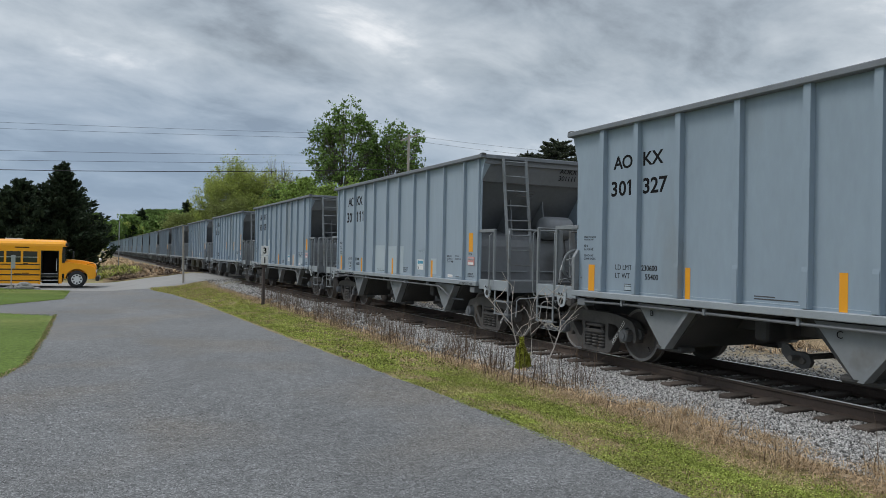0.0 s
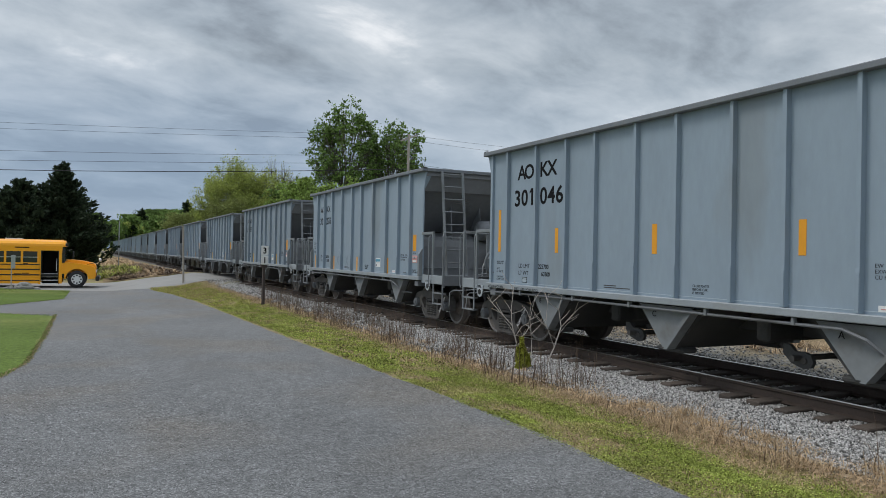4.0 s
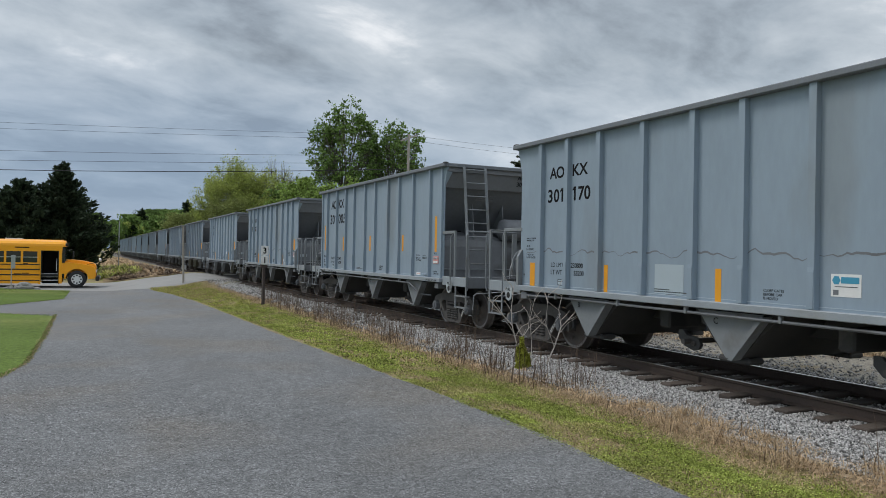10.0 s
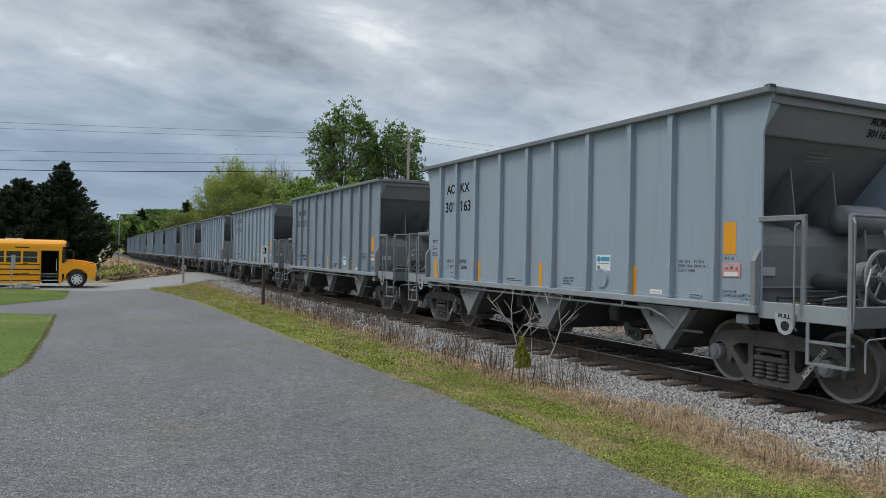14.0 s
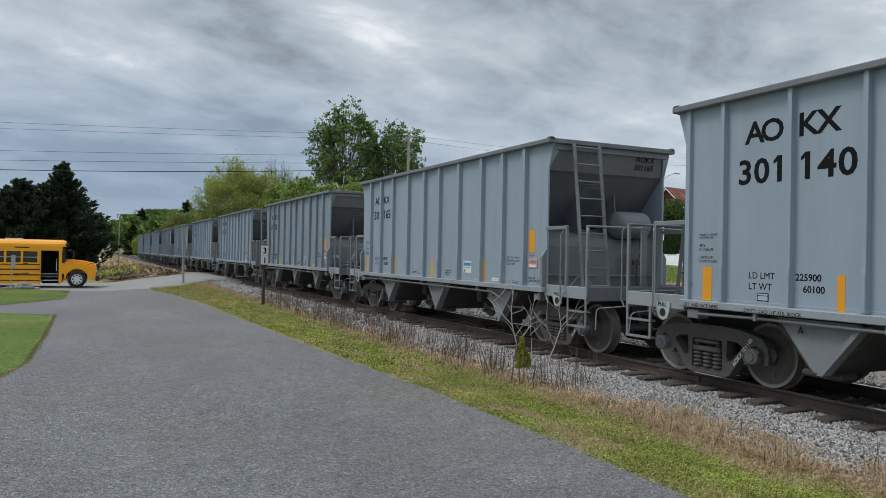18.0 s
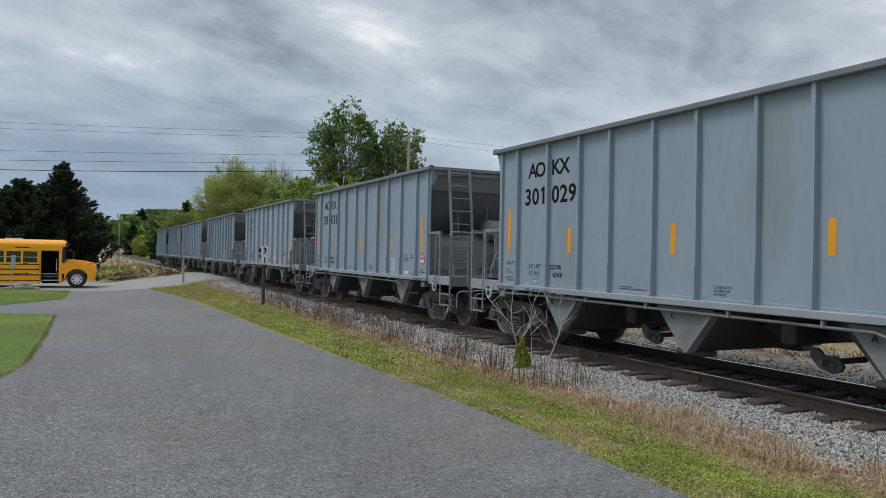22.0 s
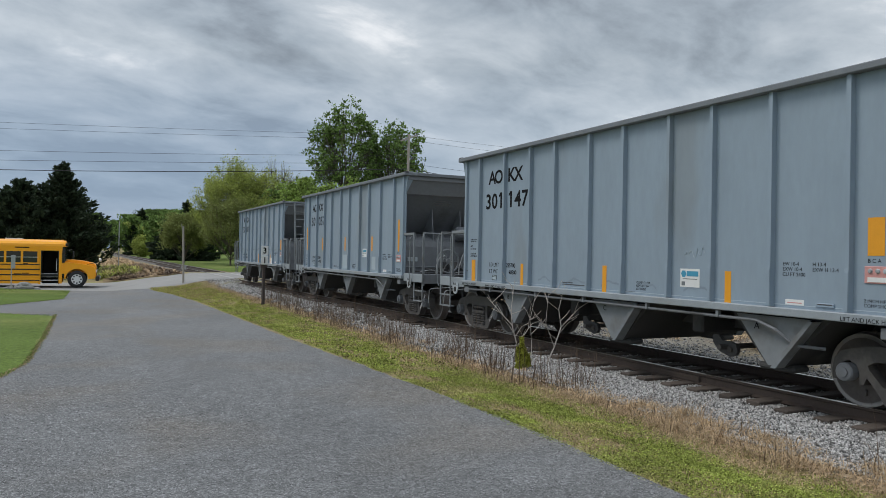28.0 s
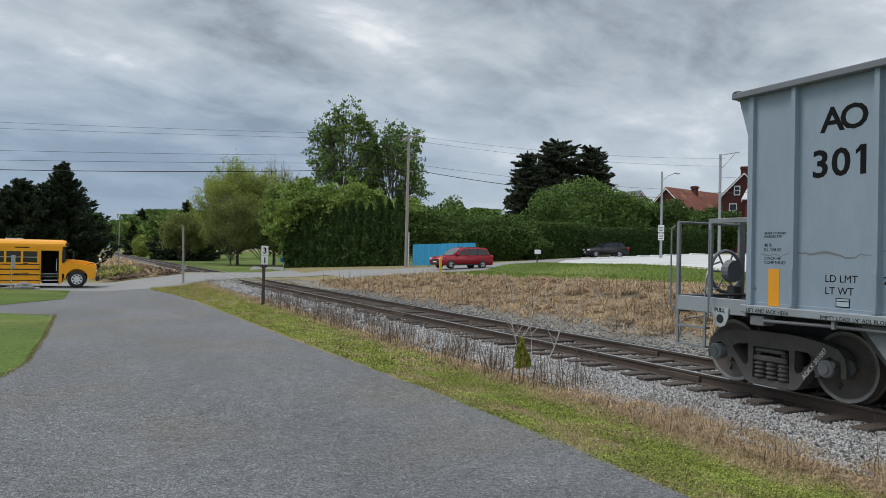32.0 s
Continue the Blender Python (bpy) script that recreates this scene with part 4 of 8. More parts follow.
    if kind == "ladder":
        bm = B()
        for x in (-1.03, -0.43):
            for za, zb, ya, yb in ((3.98, 1.19, 5.38, 5.74),):
                a = Vector((x * (1 - 0.0 * za), Y(ya), za))
                b = Vector((x, Y(yb), zb))
                rod(bm, a, b, 0.042, 4)
        part("ladder_rail", bm, "dustpaint", car, "grey steel end ladder")
        for k in range(9):
            z = 3.92 - 0.335 * k
            yy = 5.385 + 0.13 * (3.98 - z)
            part("ladder_rung", rod(B(), (-1.07, Y(yy), z), (-0.40, Y(yy), z), 0.016, 8), "dustpaint", car)
        for k, x0 in enumerate((0.20,)):
            part("air_reservoir", lathe(B(), [(x0, 0.0), (x0 + 0.03, 0.16), (x0 + 0.10, 0.26), (x0 + 0.18, 0.28), (x0 + 0.74, 0.28), (x0 + 0.82, 0.26), (x0 + 0.89, 0.16), (x0 + 0.92, 0.0)], "x", 28, (0, Y(5.0), 2.46)),
                 "endpaint", car, "grey air reservoir drum", True)
        bm = B()
        path(bm, [(0.9, Y(5.05), 2.2), (0.9, Y(5.1), 1.9), (0.8, Y(5.1), 1.7), (0.8, Y(5.1), 1.2)], 0.018, 6)
        box(bm, 0.7, 0.86, Y(5.1) - 0.04, Y(5.1) + 0.04, 1.64, 1.74)
        part("drain_pipe", bm, "under", car)
    else:
        part("air_reservoir", lathe(B(), [(0.14, 0.0), (0.17, 0.15), (0.24, 0.205), (1.00, 0.205), (1.07, 0.15), (1.10, 0.0)], "x", 24, (0, Y(5.06), 2.40)), "endpaint", car, "grey air reservoir drum", True)
        bm = B()
        lathe(bm, [(-0.014, 0.29), (-0.03, 0.315), (-0.014, 0.34), (0.014, 0.34), (0.03, 0.315), (0.014, 0.29), (-0.014, 0.29)], "y", 28, (0, 0, 0), False)
        for k in range(6):
            t = k * math.pi / 3
            rod(bm, (0.05 * math.cos(t), 0, 0.05 * math.sin(t)), (0.31 * math.cos(t), 0, 0.31 * math.sin(t)), 0.014, 6)
        lathe(bm, [(-0.03, 0.0), (-0.03, 0.07), (0.03, 0.07), (0.03, 0.0)], "y", 12)
        w = part("brake_wheel", bm, "dustpaint", car, "round hand-brake wheel")
        w.location = (-0.64, Y(6.26), 1.61)
        part("brake_housing", lathe(B(), [(Y(6.00), 0.0), (Y(6.00), 0.16), (Y(6.10), 0.175), (Y(6.14), 0.15), (Y(6.18), 0.06), (Y(6.21), 0.055), (Y(6.212), 0.0)], "y", 18, (-0.72, 0, 1.62)), "endpaint", car, "round grey brake gear housing")
        bm = B()
        lathe(bm, [(min(Y(5.0), Y(5.6)), 0.13), (max(Y(5.0), Y(5.6)), 0.13)], "y", 20, (-0.15, 0, 1.50))
        part("brake_cylinder", bm, "under", car)
        bm = B()
        box(bm, 0.3, 1.0, min(Y(5.4), Y(5.9)), max(Y(5.4), Y(5.9)), 1.72, 1.98)
        box(bm, 0.35, 0.95, min(Y(5.42), Y(5.88)), max(Y(5.42), Y(5.88)), 1.19, 1.6)
        part("valve_stand", bevel(bm, 0.02), "under", car, "dark control valve stand")
        bm = B()
        path(bm, [(-1.02, Y(6.3), 1.22), (-1.0, Y(6.3), 1.50), (-0.92, Y(6.3), 1.70), (-0.75, Y(6.25), 1.76)], 0.016, 6)
        part("brake_pipe", bm, "galv", car)
        for k, (xa, xb, yy, z) in enumerate(((-1.2, 0.9, 5.2, 1.30), (-0.9, 1.1, 5.34, 1.38), (-1.3, 0.2, 5.95, 1.27))):
            part("air_pipe", path(B(), [(xa, Y(yy), 1.19), (xa, Y(yy), z), (xb, Y(yy), z), (xb, Y(yy + 0.12), 1.19)], 0.022, 6), "under", car)
        part("release_rod", path(B(), [(-1.36, Y(6.0), 1.32), (-1.05, Y(6.05), 1.36), (-0.75, Y(6.1), 1.30), (-0.72, Y(6.1), 0.95)], 0.012, 6), "galv", car, "bright bent release rod")
        part("reservoir_pipe", path(path(B(), [(0.95, Y(5.2), 2.28), (0.90, Y(5.35), 2.05), (0.75, Y(5.4), 1.90), (0.72, Y(5.4), 1.6)], 0.022, 6), [(0.55, Y(5.2), 2.25), (0.53, Y(5.25), 1.9), (0.5, Y(5.3), 1.5)], 0.018, 6), "dustpaint", car)
        part("brake_chain", path(B(), [(-0.64, Y(6.2), 1.35), (-0.60, Y(6.25), 1.05), (-0.55, Y(6.2), 0.72)], 0.016, 6), "under", car)
        part("brake_column", bevel(box(B(), -0.74, -0.56, min(Y(6.0), Y(6.14)), max(Y(6.0), Y(6.14)), 0.8, 1.4), 0.02), "under", car)
        part("data_plate", box(B(), -1.28, -0.98, min(Y(4.955), Y(4.97)), max(Y(4.955), Y(4.97)), 1.58, 1.70), "lugpaint", car, "small embossed data plate")


def hopper_car(near_end, build):
    car = empty("hopper_car", "", "hopper car", "hopper cars of the train")
    far_end = "brake" if near_end == "ladder" else "ladder"
    slim = build == "slim"
    for s in (-1, 1):
        bm = B()
        prism(bm, [(-5.25, 1.19), (5.25, 1.19), (5.25, 3.47), (5.41, 3.978), (-5.41, 3.978), (-5.25, 3.47)], "x", s * 1.42, s * 1.455)
        part("body_side", bm, "paint", car, "grey ribbed steel side")
        half, deep = (0.030, 0.074) if slim else (0.052, 0.084)
        plan = [(v, half, deep) for r in RIBS[build] for v in (-r, r)]
        if slim:
            plan += [(-5.165, 0.040, 0.05), (5.165, 0.040, 0.05)]
        for y, w, dx in plan:
            bm = B()
            xo = s * (1.455 + dx)
            prism(bm, [(s * 1.455, y - w - 0.008), (xo, y - w), (xo, y + w), (s * 1.455, y + w + 0.008)], "z", 1.20, 3.975)
            part("rib", bm, "paint", car)
        # doubler plates at the ribs' feet
        for y in RIBS[build]:
            for q in (-1, 1):
                xo = s * (1.455 + deep)
                part("rib_doubler", prism(B(), [(xo, 1.21), (xo + s * 0.007, 1.21), (xo + s * 0.007, 1.66), (xo, 1.72)], "y", q * y - half * 0.8, q * y + half * 0.8), "paint", car)
        part("top_chord", bevel(box(B(), min(s * 1.44, s * 1.575), max(s * 1.44, s * 1.575), -5.44, 5.44, 3.975, 4.064), 0.012), "chord", car, "grimy top rail")
        for e in (-1, 1):
            part("corner_cap", lathe(B(), [(4.05, 0.075), (4.075, 0.075), (4.09, 0.05), (4.10, 0.0)], "z", 10, (s * 1.5, e * 5.39, 0)), "under", car)
        part("side_sill", bevel(box(B(), min(s * 1.44, s * 1.56), max(s * 1.44, s * 1.56), -5.25, 5.25, 1.09, 1.195), 0.01), "sillpaint", car, "pale grey side sill")
        bm = B()
        path(bm, [(s * 1.5, 5.0, 1.0), (s * 1.5, 3.9, 1.02), (s * 1.5, -3.2, 1.0), (s * 1.49, -3.5, 0.9), (s * 1.40, -3.7, 0.72), (s * 1.2, -4.0, 0.7)], 0.022, 8)
        part("brake_pipe", bm, "endpaint", car)
        for y in (3.9, 2.1, 0.55, -1.1, -2.55):
            part("pipe_clamp", bevel(box(B(), min(s * 1.47, s * 1.535), max(s * 1.47, s * 1.535), y - 0.025, y + 0.025, 0.985, 1.085), 0.006), "dustpaint", car)
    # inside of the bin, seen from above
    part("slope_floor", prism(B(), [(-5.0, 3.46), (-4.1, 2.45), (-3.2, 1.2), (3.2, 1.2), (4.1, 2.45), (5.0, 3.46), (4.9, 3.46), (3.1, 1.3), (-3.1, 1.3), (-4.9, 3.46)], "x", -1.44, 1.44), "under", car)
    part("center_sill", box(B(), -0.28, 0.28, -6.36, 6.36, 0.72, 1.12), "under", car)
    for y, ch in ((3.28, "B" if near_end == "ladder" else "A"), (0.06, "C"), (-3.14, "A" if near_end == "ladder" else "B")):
        # the dark shade behind the side plates is in the bay's material
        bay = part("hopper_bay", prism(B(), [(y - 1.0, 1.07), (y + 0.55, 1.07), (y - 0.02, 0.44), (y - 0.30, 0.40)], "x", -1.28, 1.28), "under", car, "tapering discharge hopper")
        for s in (-1, 1):
            part("hopper_plate", prism(B(), [(y - 0.80, 1.06), (y + 0.36, 1.06), (y - 0.17, 0.42), (y - 0.27, 0.42)], "x", s * 1.38, s * 1.40), "dustpaint", bay, "triangular side plate")
            part("chute_lip", prism(B(), [(y - 0.80, 1.04), (y - 0.87, 1.04), (y - 0.34, 0.40), (y - 0.26, 0.40)], "x", s * 1.30, s * 1.47), "dustpaint", bay, "raised edge of the side plate")
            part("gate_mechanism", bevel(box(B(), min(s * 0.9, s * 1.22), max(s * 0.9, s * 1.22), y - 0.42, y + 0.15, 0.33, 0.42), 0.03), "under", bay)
            part("gate_lever", prism(B(), [(y + 0.66, 0.48), (y + 0.70, 0.41), (y + 0.80, 0.38), (y + 1.00, 0.44), (y + 1.12, 0.56), (y + 1.12, 0.68), (y + 1.02, 0.68), (y + 0.94, 0.60), (y + 0.80, 0.60), (y + 0.70, 0.57)], "x", s * 0.98, s * 1.04), "under", bay)
            part("gate_pin", lathe(B(), [(s * 1.04, 0.045), (s * 1.07, 0.04), (s * 1.072, 0.0)], "x", 12, (0, y + 0.79, 0.49)), "cast", bay)
            part("gate_shaft", rod(B(), (s * 0.3, y + 0.86, 0.52), (s * 1.2, y + 0.86, 0.52), 0.04, 8), "cast", bay)
        letters(ch, 0.13, "black", bay, on_side(-1.426, y + 0.04, 0.88))
    for y in (-1.6, 1.6):
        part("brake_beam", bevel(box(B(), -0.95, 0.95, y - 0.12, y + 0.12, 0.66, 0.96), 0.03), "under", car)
    for e, kind in ((-1, near_end), (1, far_end)):
        truck(car, e * 5.13)
        car_end(car, e, kind)
    X = -1.4555
    for e in (-1, 1):
        for s in (-1, 1):
            if not slim:
                part("corner_gusset", prism(B(), [(s * 1.455, 1.20), (s * 1.56, 1.20), (s * 1.56, 1.78), (s * 1.47, 1.92), (s * 1.455, 1.92)], "y", min(e * 5.17, e * 5.245), max(e * 5.17, e * 5.245)), "dustpaint", car, "pale pointed corner bracket")
            part("jacking_pad", bevel(box(B(), min(s * 1.30, s * 1.52), max(s * 1.30, s * 1.52), min(e * 4.90, e * 5.12), max(e * 4.90, e * 5.12), 0.93, 1.06), 0.01), "endpaint", car)
    # lettering that every car carries
    d = 0.0 if slim else 0.07
    ld = 4.07 if slim else 4.16
    letters("LD LMT", 0.125, "black", car, on_side(X, ld, 1.545 if slim else 1.59))
    letters("LT WT", 0.125, "black", car, on_side(X, ld, 1.40 if slim else 1.45))
    ew = -3.56 if slim else -3.74
    letters("EW 10-4\nEXW 10-4\nCU FT 2400", 0.066, "black", car, on_side(X, ew, 1.73))
    letters("H 13-4\nEXW H 13-4", 0.066, "black", car, on_side(X, ew - (0.43 if slim else 0.32), 1.73))
    letters("B C A" if near_end == "ladder" else "A C B", 0.065, "black", car, on_side(X, -4.70 + d, 1.785))
    letters("2 INCH HF\nCOMP SHOES", 0.055, "black", car, on_side(X, -4.66 + d, 1.33))
    if slim:
        letters("EMPTY LOAD 1/4\" ADJ. BLOCK", 0.065, "black", car, on_side(-1.5605, 4.05, 1.10))
    letters("CLOSE GATES\nBEFORE CAR\nIS MOVED", 0.052, "black", car, on_side(X, -0.78, 1.38))
    if slim:
        letters("LIFT AND JACK HERE", 0.07, "black", car, on_side(-1.5605, -4.44, 1.105))
        letters("LIFT AND JACK HERE", 0.07, "black", car, on_side(-1.5605, 5.15, 1.105))
    else:
        letters("LIFT AND\nJACK HERE", 0.058, "black", car, on_side(X, -4.92, 1.29))
    for y in (-5.56, 5.76):
        letters("PULL", 0.085, "black", car, on_side(-1.495, y, 1.06))
    pl = part("placard_board", bevel(box(B(), X - 0.012, X, -4.99 + d, -4.67 + d, 1.55, 1.745), 0.004), "pink", car, "faded red and white route board")
    part("weld_line", box(B(), X - 0.0025, X, -5.1, 5.1, 1.228, 1.238), "patch", car, "thin pale seam along the side's foot")
    part("placard_strip", box(B(), X - 0.016, X - 0.013, -4.95 + d, -4.71 + d, 1.565, 1.62), "white", pl)
    for k in (-0.09, 0.0, 0.09):
        part("placard_knob", lathe(B(), [(X - 0.03, 0.0), (X - 0.028, 0.022), (X - 0.012, 0.03)], "x", 10, (0, -4.83 + d + k, 1.69)), "lugpaint", pl)
    tg = -3.88 if slim else -3.40
    tag = part("tag_plate", box(B(), X - 0.004, X, tg, tg + 0.27, 1.235, 1.305), "white", car, "small white tag")
    part("tag_text", box(B(), X - 0.0055, X - 0.0042, tg + 0.03, tg + 0.24, 1.258, 1.27), "pink", tag)
    rk = -4.30 if slim else -4.22
    part("card_rack", bevel(box(B(), X - 0.02, X, rk, rk + 0.25, 1.235, 1.285), 0.006), "paint", car)
    part("card_rack_slot", box(B(), X - 0.0225, X - 0.02, rk + 0.02, rk + 0.22, 1.262, 1.274), "under", car)
    part("inspection_box", box(B(), X - 0.003, X, 3.74, 3.92, 1.25, 1.36), "black", car)
    part("inspection_mark", box(B(), X - 0.005, X - 0.0035, 3.752, 3.908, 1.262, 1.318), "patch", car)
    part("inspection_mark", box(B(), X - 0.005, X - 0.0035, 3.752, 3.908, 1.328, 1.350), "patch", car)
    # lines of small stencil, not legible
    for z, y0, y1 in ((1.305, 0.95, 1.28), (1.27, 0.60, 1.28)):
        part("stencil_line", box(B(), X - 0.002, X, y0, y1, z, z + 0.016), "under", car)
    for k in range(3):
        part("end_stencil_line", box(B(), -0.55 + 0.03 * k, 0.05 - 0.05 * k, -5.045 - OUT, -5.04 - OUT, 3.30 - 0.06 * k, 3.318 - 0.06 * k), "under", car)
    return car


TAPE_LOW = {"slim": ((4.80, 0.085, 1.20, 1.68), (2.71, 0.05, 1.19, 1.63), (0.04, 0.055, 1.19, 1.65), (-2.67, 0.055, 1.185, 1.63), (-4.80, 0.10, 1.865, 2.30)),
            "wide": ((4.80, 0.085, 1.20, 1.66), (2.49, 0.05, 1.19, 1.66), (-0.01, 0.055, 1.19, 1.66), (-2.75, 0.055, 1.185, 1.66), (-4.72, 0.11, 1.865, 2.31))}
TAPE_TALL = ((4.86, 0.05, 1.87, 2.77), (2.72, 0.05, 1.86, 2.33), (0.04, 0.055, 1.86, 2.33), (-2.62, 0.055, 1.86, 2.31), (-4.80, 0.06, 1.85, 2.76))
WORDS = {"": "mid-grey", "light": "pale grey", "dark": "weathered dark grey"}
MASTER = {}


def dress(car, number, near_end, tone, tape, ld, lt, extras):
    X = -1.4555
    build = "slim" if lt.startswith("60") else "wide"
    if tone:
        for o in car.children_recursive:
            if o.type == "MESH" and o.data.materials and o.data.materials[0] == M["paint"]:
                o.material_slots[0].link = "OBJECT"
                o.material_slots[0].material = M["paint_" + tone]
    if build == "slim":
        glyphs("AO", 0.41, car, X, (4.00, 3.72), 3.36, "reporting_mark")
        glyphs("KX", 0.41, car, X, (3.19, 2.91), 3.36, "reporting_mark")
        glyphs("301", 0.46, car, X, (4.15, 3.88, 3.60), 2.82, "car_number")
        glyphs(number, 0.46, car, X, (3.19, 2.92, 2.65), 2.82, "car_number")
        at = ((3.34, 1.545), (3.23, 1.40))
    else:
        glyphs("AO", 0.305, car, X, (4.12, 3.89), 3.28, "reporting_mark")
        glyphs("KX", 0.305, car, X, (3.41, 3.175), 3.28, "reporting_mark")
        glyphs("301", 0.345, car, X, (4.21, 4.005, 3.815), 2.83, "car_number")
        glyphs(number, 0.345, car, X, (3.42, 3.235, 3.05), 2.83, "car_number")
        at = ((3.51, 1.59), (3.42, 1.45))
    y, z = 4.96 if build == "slim" else 5.03, 1.32 if tape == "tall" else 1.80
    letters("2 INCH HF\nCOMP SHOES", 0.055, "black", car, on_side(X, y, z))
    letters("40 %\nE-L VALVE", 0.06, "black", car, on_side(X, y, z + 0.17))
    letters("BRAKE CYLINDER\nPRESSURE TAP", 0.042, "black", car, on_side(X, y, z + 0.33))
    for word, (y, z) in zip((ld, lt), at):
        letters(word, 0.122, "black", car, on_side(X, y, z) @ Matrix.Diagonal((0.78 if "LBS" in word else 1.0, 1, 1, 1)), "lettering", True)
    letters("AOKX\n301" + number, 0.17, "black", car, Matrix.Translation((0.62, -5.215 - OUT, 3.76)) @ pose(0, 0, 0, 111.5, 0, 0), "lettering")
    letters("AOKX 301" + number, 0.085, "white", car, on_side(-1.125, -5.67, 0.26) @ pose(0, 0, 0, 0, 0, 52), "lettering")
    letters("AOKX 301" + number, 0.085, "white", car, on_side(-1.125, 4.59, 0.26) @ pose(0, 0, 0, 0, 0, 52), "lettering")
    for k, (y, w, z0, z1) in enumerate(TAPE_TALL if tape == "tall" else TAPE_LOW[build]):
        part("reflective_strip", box(B(), X - 0.003, X, y - w, y + w, z0, z1), "orange" if k in (0, 4) or tone != "dark" else "amber", car, "orange reflective tape")
    if "decal" in extras:
        lift = {"163": 0.19, "057": 0.28}.get(number, 0.0)
        y1, z0 = -1.76, 1.375 + lift
        decal = part("maker_decal", box(B(), X - 0.003, X, y1 - 0.385, y1, z0, z0 + 0.27), "white", car, "white maker's decal with blue band")
        part("decal_band", box(B(), X - 0.005, X - 0.0035, y1 - 0.36, y1 - 0.13, z0 + 0.16, z0 + 0.235), "cyan", decal)
        part("decal_mark", prism(B(), [(y1 - 0.07 + 0.055 * math.cos(k * math.pi / 3), z0 + 0.195 + 0.055 * math.sin(k * math.pi / 3)) for k in range(6)], "x", X - 0.005, X - 0.0035), "cyan", decal)
        part("decal_line", box(B(), X - 0.005, X - 0.0035, y1 - 0.34, y1 - 0.05, z0 + 0.115, z0 + 0.125), "endpaint", decal)
        part("decal_code", box(B(), X - 0.005, X - 0.0035, y1 - 0.10, y1 - 0.03, z0 + 0.02, z0 + 0.08), "endpaint", decal)
    if number == "170":
        part("paint_patch", box(B(), X - 0.002, X, 0.66, 1.28, 1.25, 1.70), "patch", car, "pale touched-up paint")
    elif number == "087":
        part("paint_patch", box(B(), X - 0.002, X, -3.16, -2.66, 1.20, 1.47), "white", car, "white primer patch under the tape")
    elif "patch" in extras:
        part("paint_patch", box(B(), X - 0.002, X, -2.95, -2.62, 1.28, 1.68), "patch", car, "pale touched-up paint")
    if number == "091":
        part("paint_patch", box(B(), X - 0.002, X, 2.46, 3.20, 1.74, 2.08), "patch", car, "pale touched-up paint")
        part("paint_patch", box(B(), X - 0.002, X, 1.72, 2.24, 1.54, 2.36), "patch", car, "pale touched-up paint")
        part("paint_patch", box(B(), X - 0.002, X, -4.32, -3.70, 1.30, 1.54), "patch", car, "pale touched-up paint")
    elif number == "057":
        part("paint_patch", box(B(), X - 0.002, X, -0.38, 0.28, 1.25, 1.72), "patch", car, "pale touched-up paint")
    elif "patches" in extras:
        part("paint_patch", box(B(), X - 0.002, X, 0.60, 1.48, 1.24, 2.03), "patch", car, "pale touched-up paint")
        part("paint_patch", box(B(), X - 0.002, X, -0.78, 0.38, 1.24, 2.00), "patch", car, "pale touched-up paint")
    if "cover" in extras:
        part("hatch_cover", lathe(B(), [(X - 0.03, 0.16), (X, 0.18)], "x", 18, (0, -1.92, 1.43)), "paint", car, "round welded hatch cover")
    if "hooks" in extras:
        bm = B()
        pts = [(X - 0.02, -2.9 - 0.07 * i, 1.45 - 0.2 * math.sin(math.pi * i / 10)) for i in range(11)]
        path(bm, pts, 0.01, 5)
        rod(bm, (X - 0.02, -2.9, 1.45), (X - 0.02, -2.85, 1.72), 0.014, 6)
        part("safety_chain", bm, "galv", car)
    if "smears" in extras:
        rr = random.Random(number)
        for y in (3.0, 1.96, 0.95, -0.02, -1.0, -2.0):
            y += rr.uniform(-0.12, 0.12)
            half = rr.uniform(0.16, 0.30)
            top = [(y + half * q, 1.33 + 0.07 * (1 - q * q) + 0.02 * math.sin(5 * q + y)) for q in (-1, -0.6, -0.2, 0.2, 0.6, 1)]
            part("dark_smear", prism(B(), top + [(u, v - 0.035) for u, v in top[::-1]], "x", X - 0.002, X), "paint_dark", car, "dusty grey smear")
    if "tide" in extras:
        bm = B()
        rr = random.Random(number)
        k0 = rr.uniform(0, 50)
        pts = [(5.0 - 0.06 * i, 1.86 + 0.11 * noise.fractal(Vector((k0 + 0.16 * i, 0, 0)), 0.9, 2.0, 3)) for i in range(165)]
        lo = [bm.verts.new((X - 0.001, a, b)) for a, b in pts]
        hi = [bm.verts.new((X - 0.001, a, b + 0.02 + 0.012 * math.sin(a * 5))) for a, b in pts]
        for k in range(len(pts) - 1):
            bm.faces.new((lo[k], hi[k], hi[k + 1], lo[k + 1]))
        part("tide_line", bm, "endpaint", car, "wavy dark tide line")
    if "scrawl" in extras:
        bm = B()
        rr = random.Random(8)
        for row, (y0, n, z0, h) in enumerate(((1.50, 6, 1.66, 0.28), (1.34, 4, 1.40, 0.24))):
            for k in range(n):
                yy = y0 - k * 0.145
                pts = [(X - 0.004, yy + rr.uniform(-0.09, 0.09), z0 + rr.uniform(0, h)) for _ in range(5)]
                path(bm, pts, 0.017, 5)
        part("painted_scrawl", bm, "black", car, "black spray-paint scrawl")
